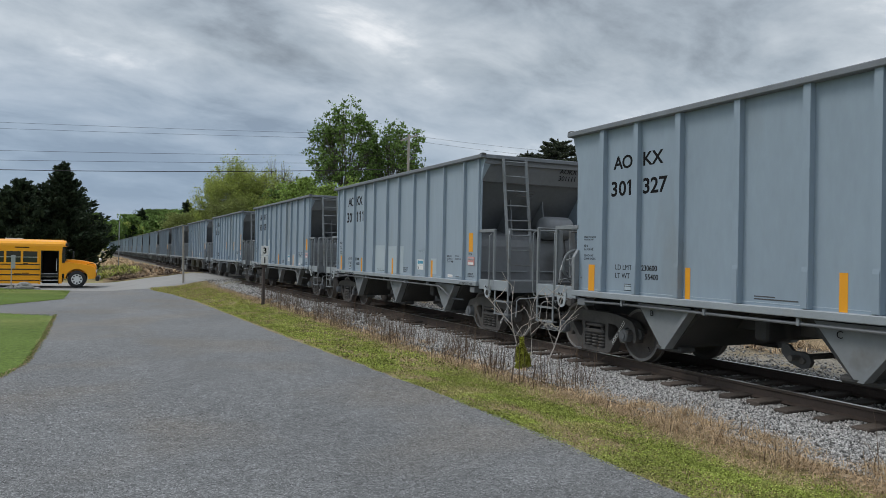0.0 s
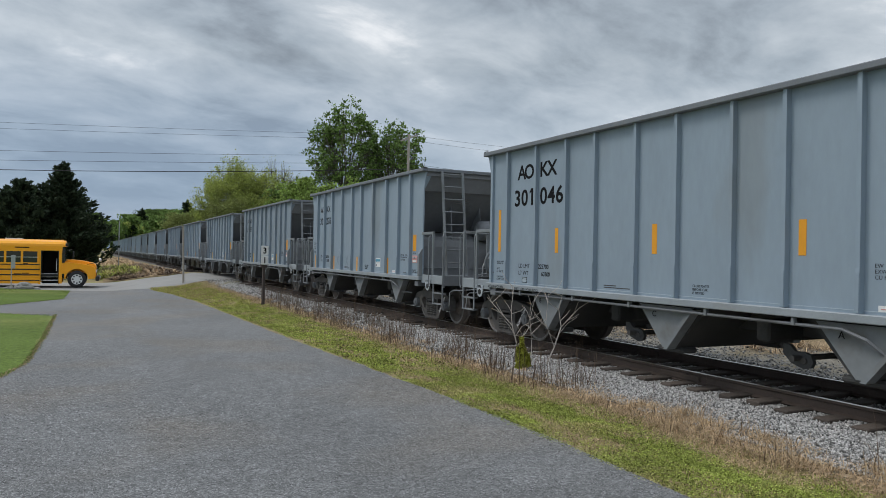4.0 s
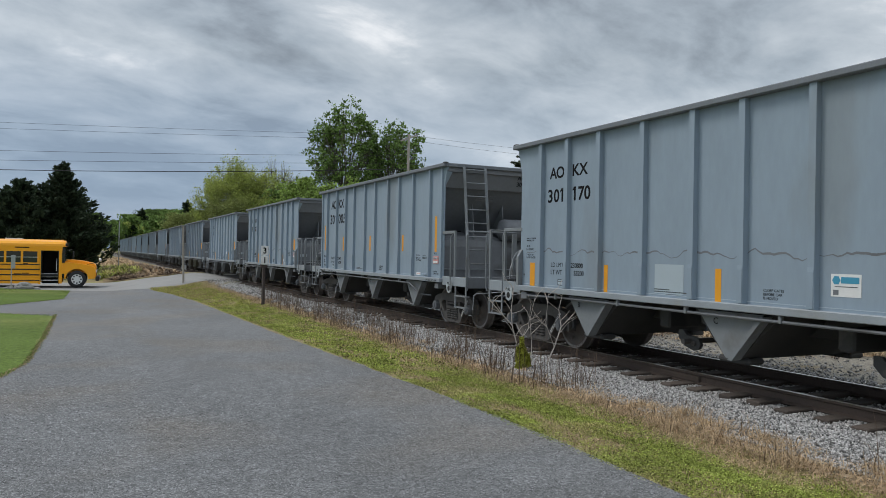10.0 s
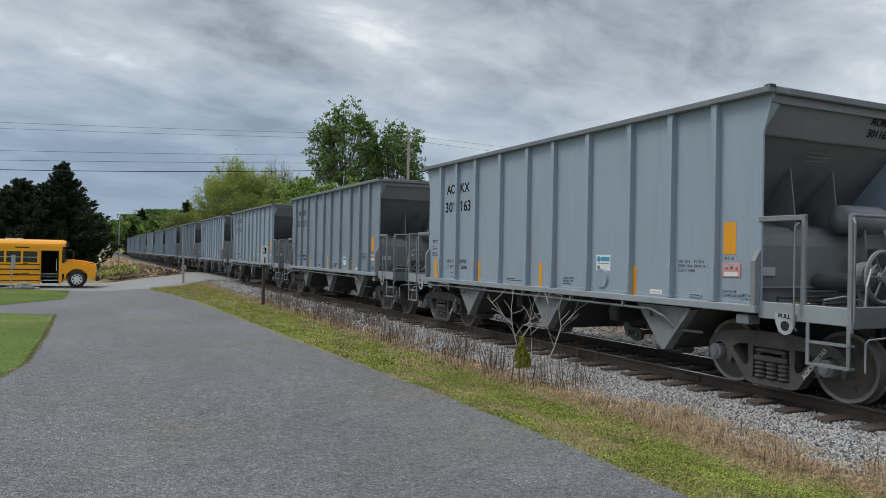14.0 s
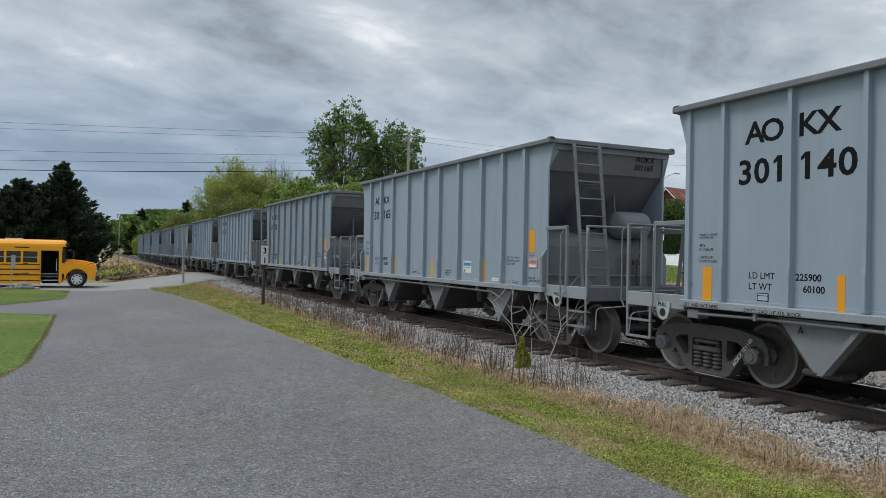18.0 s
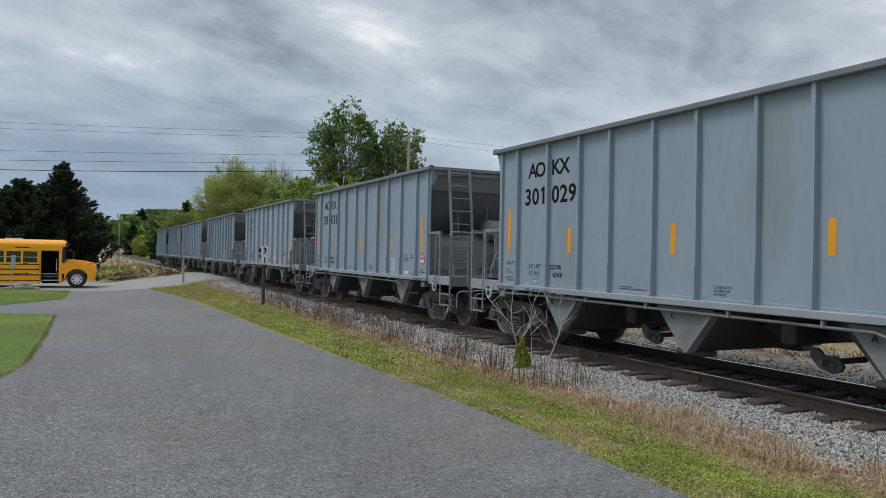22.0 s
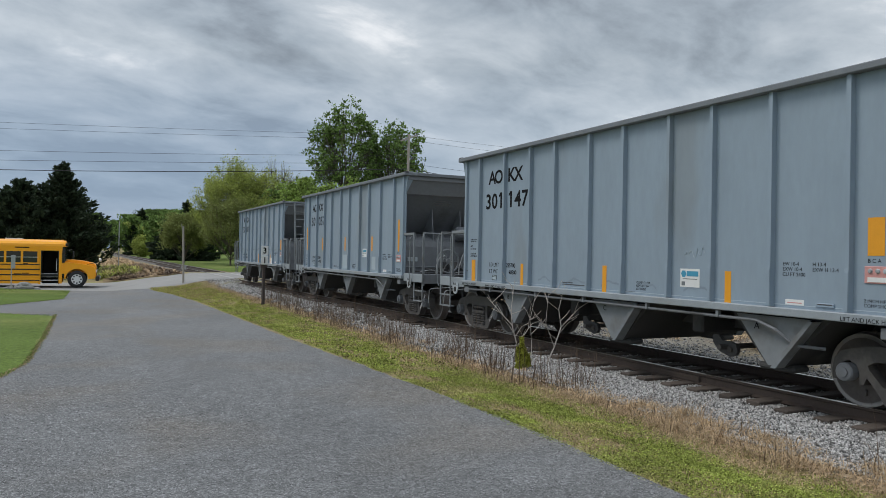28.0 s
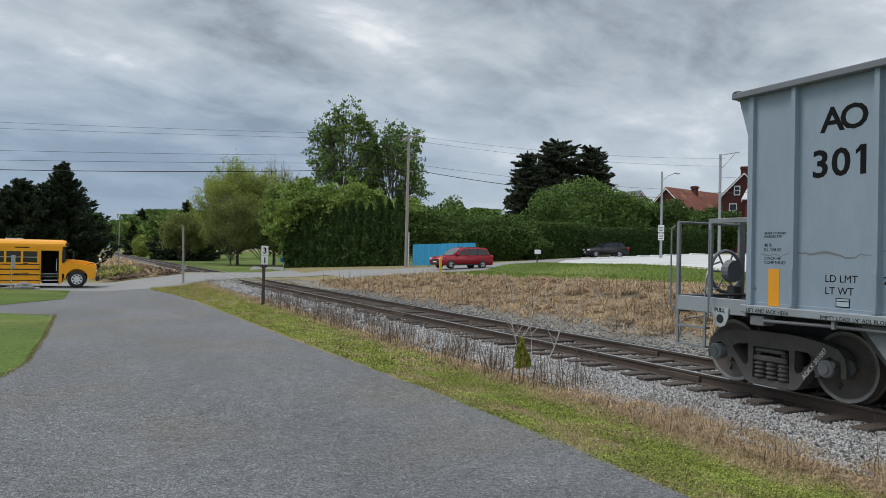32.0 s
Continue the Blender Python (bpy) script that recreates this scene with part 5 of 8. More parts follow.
    if "scribble" in extras or "scuff" in extras:
        bm = B()
        rr = random.Random(3)
        y0 = -1.85 if "scribble" in extras else 2.0
        if "scuff" in extras:
            for yy in (2.05, 1.05):
                for q in (-1, 1):
                    part("dark_scuff", box(B(), -0.002, 0.0, -0.022, 0.022, -0.2, 0.2, Matrix.Translation((X, yy, 1.52)) @ pose(0, 0, 0, q * 38)), "paint_dark", car, "smudged dark cross")
        pts = [(X - 0.002, y0 - 0.035 * k, 1.88 + rr.uniform(-0.07, 0.09)) for k in range(12)]
        path(bm, pts, 0.005, 4)
        part("chalk_mark", bm, "patch", car, "pale chalk scribble")
    rr = random.Random(int(number))
    for k in range(1):
        y = rr.choice((-4.0, -1.8, 0.9, 1.9, -0.6))
        part("stencil_line", box(B(), X - 0.002, X, y - 0.14, y + 0.14, 1.23, 1.243), "under", car)


TRAIN = []
for number, near_end, tone, tape, ld, lt, extras in CARS:
    key = (near_end, "slim" if lt.startswith("60") else "wide")
    if key in MASTER:
        car = copy_thing(MASTER[key], pose(TRACK, 0, 0))
    else:
        car = MASTER[key] = hopper_car(*key)
    TRAIN.append(car)
for car, (number, near_end, tone, tape, ld, lt, extras) in zip(TRAIN, CARS):
    car["label"] = WORDS[tone] + " ribbed steel hopper car 301" + number + ", " + ("ladder end" if near_end == "ladder" else "brake end")
    dress(car, number, near_end, tone, tape, ld, lt, extras)

# ---- plants ----
def quads(cent, size, rng, up=0.0, aspect=1.0, along=None):
    """Small leaf faces, one at each centre, turned at random. up: how upright their long side stands."""
    n = len(cent)
    d = rng.normal(size=(n, 3))
    d[:, 2] = d[:, 2] * (1 - up) + up * 2.0
    if along is not None:
        d = d * 0.45 + along
    d /= np.linalg.norm(d, axis=1)[:, None]
    s = rng.normal(size=(n, 3))
    s -= d * (s * d).sum(1)[:, None]
    s /= np.linalg.norm(s, axis=1)[:, None] + 1e-9
    z = np.broadcast_to(np.asarray(size), (n,)) * rng.uniform(0.6, 1.3, n)
    a, b = d * (z * 0.5)[:, None] * aspect, s * (z * 0.5)[:, None]
    v = np.stack([cent - a, cent + b * 0.8, cent + a, cent - b * 0.8], 1).reshape(-1, 3)
    return v, np.arange(n * 4).reshape(-1, 4)


def mesh_np(name, v, f, material, parent=None, label=""):
    me = bpy.data.meshes.new(name)
    k = f.shape[1]
    me.vertices.add(len(v))
    me.vertices.foreach_set("co", np.asarray(v, dtype=np.float32).ravel())
    me.loops.add(f.size)
    me.loops.foreach_set("vertex_index", f.astype(np.int32).ravel())
    me.polygons.add(len(f))
    me.polygons.foreach_set("loop_start", np.arange(0, f.size, k, dtype=np.int32))
    me.update(calc_edges=True)
    me.materials.append(M[material])
    ob = new(name, me)
    if parent is not None:
        ob.parent = parent
    if label:
        ob["label"] = label
    return ob


def limb(bm, a, b, r0, r1, rng, n=3, bend=0.12):
    a, b = Vector(a), Vector(b)
    L = (b - a).length
    pts = [a.lerp(b, i / n) + (Vector(rng.normal(size=3)) * L * bend * 0.5 if 0 < i < n else Vector()) for i in range(n + 1)]
    for i in range(n):
        rod(bm, pts[i], pts[i + 1], r0 + (r1 - r0) * i / n, 6, r0 + (r1 - r0) * (i + 1) / n, False)
    return pts


def broadleaf(x, y, height, width, material, label, seed, leaves=9000, leaf=0.35, low=0.25, bark="bark", bare=0.0, lean=0.0, loose=0.05):
    """A trunk, limbs that fork, and leaves in clumps round the twigs."""
    rng = np.random.default_rng(seed)
    t = empty("tree", label, "tree")
    t.location = (x, y, ground_z(x, y) - 0.05)
    bm = B()
    r = height * 0.016
    limb(bm, (0, 0, 0), (lean, 0, height * 0.9), r, r * 0.15, rng, 6, 0.03)
    tips = []
    n = 30
    for i in range(n):
        f = low + (0.95 - low) * (i + 0.5) / n
        az = rng.uniform(0, 2 * math.pi)
        # widest a third of the way up the crown
        u = (f - low) / (1 - low)
        reach = width * 0.36 * (0.30 + 1.35 * math.sqrt(max(0.0, u)) * (1 - u) ** 0.8) * rng.uniform(0.65, 1.2)
        base = Vector((lean * f, 0, height * f * 0.9))
        tip = base + Vector((math.cos(az) * reach, math.sin(az) * reach, reach * rng.uniform(0.45, 1.1)))
        tip.z = min(tip.z, height)
        pts = limb(bm, base, tip, r * 0.35 * (1.2 - f), r * 0.06, rng, 3, 0.15)
        tips += [pts[-1], pts[-2]]
        for k in range(3):
            q = pts[-1] + Vector(rng.normal(size=3)) * reach * 0.32
            q.z = min(q.z, height)
            limb(bm, pts[-2], q, r * 0.10, r * 0.03, rng, 2, 0.2)
            tips.append(q)
    tips.append(Vector((lean, 0, height * 0.97)))
    part("trunk", bm, bark, t, "grey-brown trunk and limbs")
    tips = np.array([tuple(p) for p in tips])
    pick = tips[rng.integers(0, len(tips), leaves)]
    spreadr = width * loose
    cent = pick + rng.normal(size=(leaves, 3)) * np.array([spreadr, spreadr, spreadr * 0.75])
    if bare:
        cent = cent[rng.uniform(size=leaves) > bare]
    cent[:, 2] = np.minimum(cent[:, 2], height * 1.02)
    v, f = quads(cent, leaf, rng, aspect=1.2)
    mesh_np("crown", v, f, material, t)
    return t


def sticks(name, a, b, r0, r1, material, parent, label=""):
    """Three-sided tapering twigs from points a to points b, all in one mesh."""
    a, b, r0, r1 = np.array(a), np.array(b), np.array(r0)[:, None], np.array(r1)[:, None]
    d = b - a
    d /= np.linalg.norm(d, axis=1)[:, None] + 1e-9
    ref = np.where(np.abs(d[:, 2:3]) > 0.9, np.array([[1.0, 0, 0]]), np.array([[0, 0, 1.0]]))
    u = np.cross(d, ref)
    u /= np.linalg.norm(u, axis=1)[:, None]
    w = np.cross(d, u)
    v = []
    for p, r in ((a, r0), (b, r1)):
        for k in range(3):
            t = 2.0944 * k
            v.append(p + (u * math.cos(t) + w * math.sin(t)) * r)
    v = np.stack(v, 1).reshape(-1, 3)
    q = np.array([(0, 1, 4, 3), (1, 2, 5, 4), (2, 0, 3, 5)])
    f = (np.arange(len(a))[:, None, None] * 6 + q[None]).reshape(-1, 4)
    return mesh_np(name, v, f, material, parent, label)


def spring_tree(x, y, height, width, material, label, seed, leaf=0.17, per=60, low=0.14, fuzz=0.20, limbs=11, forks=6, ends=6, squash=1.0, tip_only=0.25, bark="bark", thick=1.0, clump=0.0):
    """Limbs fan out of a short trunk and fork twice into fine twigs that carry the leaves."""
    rng = np.random.default_rng(seed)
    t = empty("tree", label, "tree")
    t.location = (x, y, ground_z(x, y) - 0.05)
    A, Bq, R0, R1 = [], [], [], []

    def stick(p, q, r0, r1):
        A.append(tuple(p)), Bq.append(tuple(q)), R0.append(r0), R1.append(r1)

    cz, rz = height * (0.5 + low * 0.4), height * (0.5 - low * 0.4)
    foot = Vector((0, 0, height * low))
    trunk_r = height * 0.017
    stick((0, 0, 0), foot, trunk_r, trunk_r * 0.8)
    stick(foot, (0, 0, height * 0.55), trunk_r * 0.8, trunk_r * 0.3)
    twigs = []
    mid_c = Vector((0, 0, cz))

    def inside(p, most=1.0):
        """Draws a point in to the crown's uneven outline."""
        q = p - mid_c
        d = Vector((q.x / (width * 0.5), q.y / (width * 0.5), q.z / rz))
        lim = most * (0.90 + 0.38 * noise.noise(d.normalized() * 2.6 + Vector((seed, 0, 0)))) if d.length > 0 else 1.0
        return p if d.length <= lim else mid_c + q * (lim / d.length)

    for i in range(limbs):
        az = 2.39996 * i + rng.uniform(-0.3, 0.3)
        up = -0.35 + 1.33 * (i + 0.5) / limbs
        co = math.sqrt(max(0.0, 1 - up * up))
        shell = mid_c + Vector((math.cos(az) * co * width * 0.5, math.sin(az) * co * width * 0.5, rz * up))
        base = foot.lerp(Vector((0, 0, height * 0.5)), max(0.0, up) * rng.uniform(0.2, 0.9))
        mid = base.lerp(shell, 0.5) + Vector((0, 0, 0.03 * height))
        stick(base, mid, trunk_r * 0.42, trunk_r * 0.24)
        for j in range(forks):
            root = base.lerp(mid, rng.uniform(0.3, 1.0))
            end = inside(shell + Vector(rng.normal(size=3)) * width * 0.15, 0.92)
            end = root.lerp(end, rng.uniform(0.7, 0.95))
            stick(root, end, trunk_r * 0.17 * min(thick, 1.5), trunk_r * 0.09 * min(thick, 1.5))
            for k in range(ends):
                r2 = root.lerp(end, rng.uniform(0.35, 1.0))
                tip = inside(end + (end - root) * rng.uniform(0.0, 0.35) + Vector(rng.normal(size=3)) * width * 0.075 + Vector((0, 0, 0.02 * height)))
                stick(r2, tip, trunk_r * 0.075 * thick, trunk_r * 0.03 * thick)
                twigs.append((tuple(r2), tuple(tip)))
    sticks("trunk", A, Bq, R0, R1, bark, t, "grey-brown trunk, limbs and twigs")
    tw = np.array(twigs)
    n = len(tw) * per
    i = np.repeat(np.arange(len(tw)), per)
    keep = rng.uniform(size=len(tw))[i] < 0.92
    i = i[keep]
    if clump:
        # leaves sit in small bunches with sky between them
        g = i * 3 + rng.integers(0, 3, len(i))
        s = rng.uniform(tip_only, 1.12, len(tw) * 3)[g][:, None]
        c = tw[i, 0] * (1 - s) + tw[i, 1] * s + (rng.normal(size=(len(tw) * 3, 3)) * fuzz)[g] + rng.normal(size=(len(i), 3)) * clump * np.array([1, 1, 0.7])
    else:
        s = rng.uniform(tip_only, 1.08, len(i))[:, None]
        c = tw[i, 0] * (1 - s) + tw[i, 1] * s + rng.normal(size=(len(i), 3)) * fuzz
    v, f = quads(c, leaf, rng, aspect=1.3)
    mesh_np("crown", v, f, material, t)
    return t


def spruce(x, y, height, width, label, seed, material="needle", sink=0.05, bottom=0.03, leaf=0.42, dens=1.0, power=0.8, gap=1.0, sweep=0.0):
    """Whorls of drooping boughs, each with sprays of needles."""
    rng = np.random.default_rng(seed)
    t = empty("conifer", label, "conifer")
    t.location = (x, y, ground_z(x, y) - sink)
    bm = B()
    rod(bm, (0, 0, 0), (0, 0, height * 0.97), height * 0.016, 8, 0.02)
    cent, dirs = [], []
    z = height * bottom
    while z < height * 0.97:
        u = z / height
        reach = width * 0.5 * (1 - u) ** power + 0.12
        for k in range(int(7 + 5 * (1 - u))):
            az = rng.uniform(0, 2 * math.pi)
            L = reach * rng.uniform(0.45, 1.35)
            tip = Vector((math.cos(az) * L, math.sin(az) * L, z + L * (rng.uniform(-0.12, 0.34) + sweep)))
            rod(bm, (0, 0, z), tip, 0.035, 3, 0.008, False)
            m = int((14 + 22 * L) * dens)
            s = rng.uniform(0.15, 1.05, m)
            base = np.array([[0, 0, z]]) + s[:, None] * (np.array(tip) - np.array([0, 0, z]))[None]
            base[:, 2] += sweep * L * 0.6 * (s ** 3 - s)
            w = 0.06 + 0.11 * L * (1 - 0.6 * s)
            cent.append(base + rng.normal(size=(m, 3)) * w[:, None] * np.array([0.8, 0.8, 0.35]))
            run = np.array(tip) - np.array([0, 0, z])
            dirs.append(np.repeat((run / np.linalg.norm(run))[None], m, 0))
        z += (height * 0.028 + 0.06) * gap
    part("trunk", bm, "bark", t)
    c = np.concatenate(cent)
    top = np.stack([rng.normal(size=40) * 0.06, rng.normal(size=40) * 0.06, rng.uniform(height * 0.9, height, 40)], 1)
    c = np.concatenate([c, top])
    dirs = np.concatenate(dirs + [np.repeat(np.array([[0, 0, 1.0]]), 40, 0)])
    v, f = quads(c, leaf, rng, aspect=1.9, along=dirs)
    mesh_np("crown", v, f, material, t)
    return t


def column_cedar(x, y, height, width, seed, label, material="cedar", leaf=0.30, n=2600):
    """A dense narrow column of upright sprays."""
    rng = np.random.default_rng(seed)
    t = empty("cedar", label, "cedar", "row of tall cedars")
    t.location = (x, y, ground_z(x, y) - 0.05)
    bm = B()
    rod(bm, (0, 0, 0), (0, 0, height * 0.9), 0.10, 6, 0.02)
    part("trunk", bm, "bark", t)
    u = rng.uniform(0.0, 1, n) ** 0.9
    az = rng.uniform(0, 2 * math.pi, n)
    lump = np.array([noise.noise((math.cos(a) * 1.2 + seed, math.sin(a) * 1.2, h * 7)) for a, h in zip(az, u)])
    rr = width * 0.5 * (1.02 - u ** 3.2) * (0.9 + 0.35 * lump) * rng.uniform(0.72, 1.04, n)
    c = np.stack([np.cos(az) * rr, np.sin(az) * rr, u * height * (1 + 0.04 * lump)], 1)
    v, f = quads(c, leaf, rng, up=0.65, aspect=1.9)
    mesh_np("crown", v, f, material, t)
    # inner mass that stops the light
    bm = B()
    lathe(bm, [(0.05, 0.0), (0.1, width * 0.33), (height * 0.55, width * 0.34), (height * 0.82, width * 0.22), (height * 0.95, 0.02)], "z", 9)
    part("inner_foliage", bm, material, t)
    return t


def shrub(x, y, w, d, h, material, label, seed, leaf=0.28, n=5000, name="bush", boxy=False, turn=0.0, core=True):
    """A rounded or clipped mass of leaves with an uneven outline."""
    rng = np.random.default_rng(seed)
    t = empty(name, label, name.replace("_", " "))
    t.location = (x, y, ground_z(x, y) - 0.08)
    t.rotation_euler = (0, 0, radians(turn))
    bm = B()
    for k in range(9):
        a = rng.uniform(-0.4, 0.4, 2)
        rod(bm, (a[0] * w * 0.3, a[1] * d * 0.3, 0), (a[0] * w * 0.95, a[1] * d * 0.95, h * rng.uniform(0.6, 0.9)), 0.06, 5, 0.015, False)
    part("stems", bm, "bark", t)
    p = rng.normal(size=(n, 3))
    p /= np.abs(p).max(1)[:, None] if boxy else np.linalg.norm(p, axis=1)[:, None]
    lump = np.array([noise.fractal(Vector((q[0] * 1.7 * max(1, w / h * 0.5) + seed, q[1] * 1.7, q[2] * 1.7)), 0.9, 2.0, 3) for q in p])
    s = (1.0 + (0.05 if boxy else 0.30) * lump) * rng.uniform(0.80 if boxy else 0.62, 1.03, n)
    c = p * s[:, None] * np.array([w * 0.5, d * 0.5, h * 0.5]) + np.array([0, 0, h * 0.5])
    c[:, 2] = np.maximum(c[:, 2], 0.05)
    v, f = quads(c, leaf, rng, aspect=1.3)
    mesh_np("foliage", v, f, material, t)
    if core:
        bm = B()
        if boxy:
            box(bm, -w * 0.42, w * 0.42, -d * 0.38, d * 0.38, 0.02, h * 0.88)
        else:
            bmesh.ops.create_icosphere(bm, subdivisions=2, radius=1.0, matrix=Matrix.Translation((0, 0, h * 0.42)) @ Matrix.Diagonal((w * 0.32, d * 0.32, h * 0.36, 1)))
        part("inner_foliage", bm, material, t)
    return t


# dark spruces behind the bus
spruce(-1.9, 72.0, 10.1, 7.2, "tall dark green spruce behind the street", 1, bottom=0.08, leaf=0.21, dens=2.1, gap=0.6, power=0.92, sweep=0.42)
spruce(-5.2, 71.0, 8.2, 7.4, "dark green spruce with ragged top", 2, leaf=0.22, dens=2.0, power=0.75, gap=0.6, sweep=0.42)
spruce(-9.2, 73.0, 8.6, 7.4, "dark green spruce in a dense row", 3, leaf=0.26, dens=2.0, power=0.75, sweep=0.42, gap=0.75)
spruce(-13.5, 74.0, 8.4, 7.0, "dark green spruce in a dense row", 4, leaf=0.36)
spruce(-1.5, 76.0, 5.4, 4.4, "lower dark spruce at the row's end", 5, bottom=0.12, leaf=0.30, dens=2.0)
spruce(-3.4, 75.5, 7.6, 7.0, "dark green spruce in a dense row", 6, leaf=0.32, dens=1.6)

# far woods down the line
for k, (x, y, h, w, mt, sd) in enumerate(((2.0, 300, 15.0, 13, "leaf", 11), (17.5, 285, 14.0, 20, "leaf", 12), (19.5, 262, 10.5, 14, "willow", 13), (17.8, 182, 8.4, 13, "leaf", 14),
                                          (22.5, 168, 9.6, 15, "leaf", 15), (-9, 280, 15.5, 24, "leaf2", 16), (30, 190, 11, 18, "leaf", 17), (26.0, 300, 16.5, 24, "leaf2", 18), (-20, 260, 15, 22, "leaf2", 19),
                                          (33, 270, 15.5, 22, "leaf", 20))):
    broadleaf(x, y, h, w, mt, "rounded green tree far down the line", sd, 8000, 0.6, 0.08)
spruce(16.4, 262, 15.4, 10.0, "dark pointed fir far down the line", 21, leaf=0.6)
spruce(20.8, 178, 13.4, 8.0, "dark pointed fir above the woods", 22, leaf=0.5)
spruce(24.0, 182, 11.5, 7.5, "dark pointed fir above the woods", 23, leaf=0.5)
# middle distance along the far side of the track
spruce(15.2, 154, 8.2, 9.0, "dark bluish conifer beside the track", 24, leaf=0.40, dens=1.5)
spruce(18.4, 150, 8.6, 9.0, "dark bluish conifer beside the track", 25, leaf=0.40, dens=1.5)
spring_tree(18.4, 107, 9.8, 9.5, "bronze", "olive-brown tree with fine new leaves", 26, 0.17, 42, 0.08, 0.24, 14)
spring_tree(20.6, 114, 16.2, 14.5, "willow", "yellow-green spring tree with feathery crown", 27, 0.18, 70, 0.10, 0.24, 22)
spring_tree(26.6, 116, 16.6, 10.0, "willow", "half-bare spring tree with fine twigs", 27, 0.12, 16, 0.12, 0.16, 20, 6, 7, thick=1.5)
spring_tree(23.0, 108, 9.6, 10.0, "bronze", "olive-brown tree with fine new leaves", 29, 0.17, 42, 0.08, 0.24, 14)
spring_tree(14.6, 128, 9.0, 9.0, "bronze", "olive-brown tree beside the far track", 31, 0.20, 60, 0.06, 0.25)
broadleaf(28.0, 108, 11.0, 11.5, "leaf", "green tree behind the hedge", 30, 8000, 0.32, 0.1)
broadleaf(13.8, 262, 12.6, 11.0, "leaf", "bright green tree far beside the track", 32, 7000, 0.45, 0.05)
shrub(13.2, 205, 4.8, 4.5, 6.0, "willow", "bright yellow-green bush far beside the track", 33, 0.34, 4000)

# tall cedars and the two trees over them
for k in range(13):
    f = k / 12
    x, y = 19.7 + (26.6 - 19.7) * f, 77.5 + (64.6 - 77.5) * f
    column_cedar(x, y, 5.4 + 1.4 * noise.noise((k * 1.7, 0, 0)) + 1.5 * f, 1.72, 40 + k, "tall clipped dark green cedar in a dense row", leaf=0.24, n=3600)
spring_tree(28.2, 86.0, 20.6, 9.6, "leaf", "tall leafy tree above the cedars", 61, 0.24, 34, 0.25, 0.26, 18, 6, 4, tip_only=0.55, clump=0.19)
spring_tree(34.6, 85.5, 18.9, 8.6, "leaf", "tall leafy tree with an open crown", 62, 0.24, 28, 0.25, 0.26, 15, 6, 4, tip_only=0.55, clump=0.18)
spring_tree(21.4, 78.6, 9.8, 9.4, "fresh", "fresh green tree rising behind the cedars", 63, 0.27, 36, 0.10, 0.25, 16, 6, 5, tip_only=0.4, clump=0.22)
spring_tree(31.2, 76.0, 7.6, 9.0, "fresh", "fresh green tree rising behind the cedars", 64, 0.27, 34, 0.10, 0.25, 16, 6, 5, tip_only=0.4, clump=0.22)
spring_tree(25.6, 74.6, 9.3, 8.6, "fresh", "green tree rising behind the cedars", 65, 0.27, 36, 0.10, 0.25, 16, 6, 5, tip_only=0.4, clump=0.22)

# bushes from the blue fence to the houses
shrub(38.0, 77, 8.0, 6, 7.4, "leaf", "tall green bush behind the fence", 71, 0.30, 9000)
shrub(34.0, 72, 7.0, 5, 5.6, "leaf2", "dark green bush behind the fence", 72, 0.28, 7000)
shrub(42.5, 76, 10.0, 6, 5.2, "leaf", "green bush with pale shoots", 73, 0.28, 9000)
shrub(38.6, 67.0, 11.0, 4.4, 4.6, "leaf2", "dark green unclipped hedge", 74, 0.24, 14000, "hedge", False, -20)
shrub(47.0, 74, 10.0, 6, 5.2, "leaf2", "dark green bush behind the lot", 75, 0.30, 9000)
shrub(54.2, 73, 14.5, 7, 9.0, "leaf", "large rounded light green bush", 76, 0.28, 22000)
shrub(59.6, 71.5, 10.0, 6, 7.6, "leaf", "large rounded light green bush", 77, 0.30, 11000)
shrub(65.0, 70, 8.5, 5, 6.6, "leaf2", "dark green bush before the brick house", 78, 0.30, 8000)
shrub(45.8, 67.6, 8.0, 2.4, 4.0, "leaf2", "dark green hedge behind the lot", 79, 0.22, 9000, "hedge", True, -12)
shrub(55.5, 63.2, 16.0, 2.4, 3.0, "cedar", "long clipped dark hedge beside the lot", 80, 0.20, 16000, "hedge", True, -22)
shrub(68.0, 65.5, 9.0, 4.0, 5.6, "leaf2", "dark green shrubs before the brick house", 87, 0.28, 9000)
shrub(68.5, 58.0, 8.0, 3.0, 4.4, "leaf2", "dark green bush between the houses", 81, 0.30, 7000)
shrub(88.0, 58.0, 11.0, 8.0, 9.6, "leaf", "rounded green tree between the houses", 82, 0.4, 9000, "tree_clump")
spruce(60.2, 95.4, 15.4, 7.0, "large dark conifer over the bushes", 83, "fir", leaf=0.27, dens=1.7, power=0.42, gap=0.5)
spruce(65.8, 95.6, 17.6, 9.6, "large dark conifer over the bushes", 84, "fir", leaf=0.27, dens=1.7, power=0.34, gap=0.5)
spruce(71.0, 94.2, 16.9, 8.8, "large dark conifer over the bushes", 85, "fir", leaf=0.27, dens=1.7, power=0.38, gap=0.5)
broadleaf(46.0, 84.0, 6.4, 9.0, "leaf", "green tree behind the bushes", 86, 8000, 0.34, 0.12)


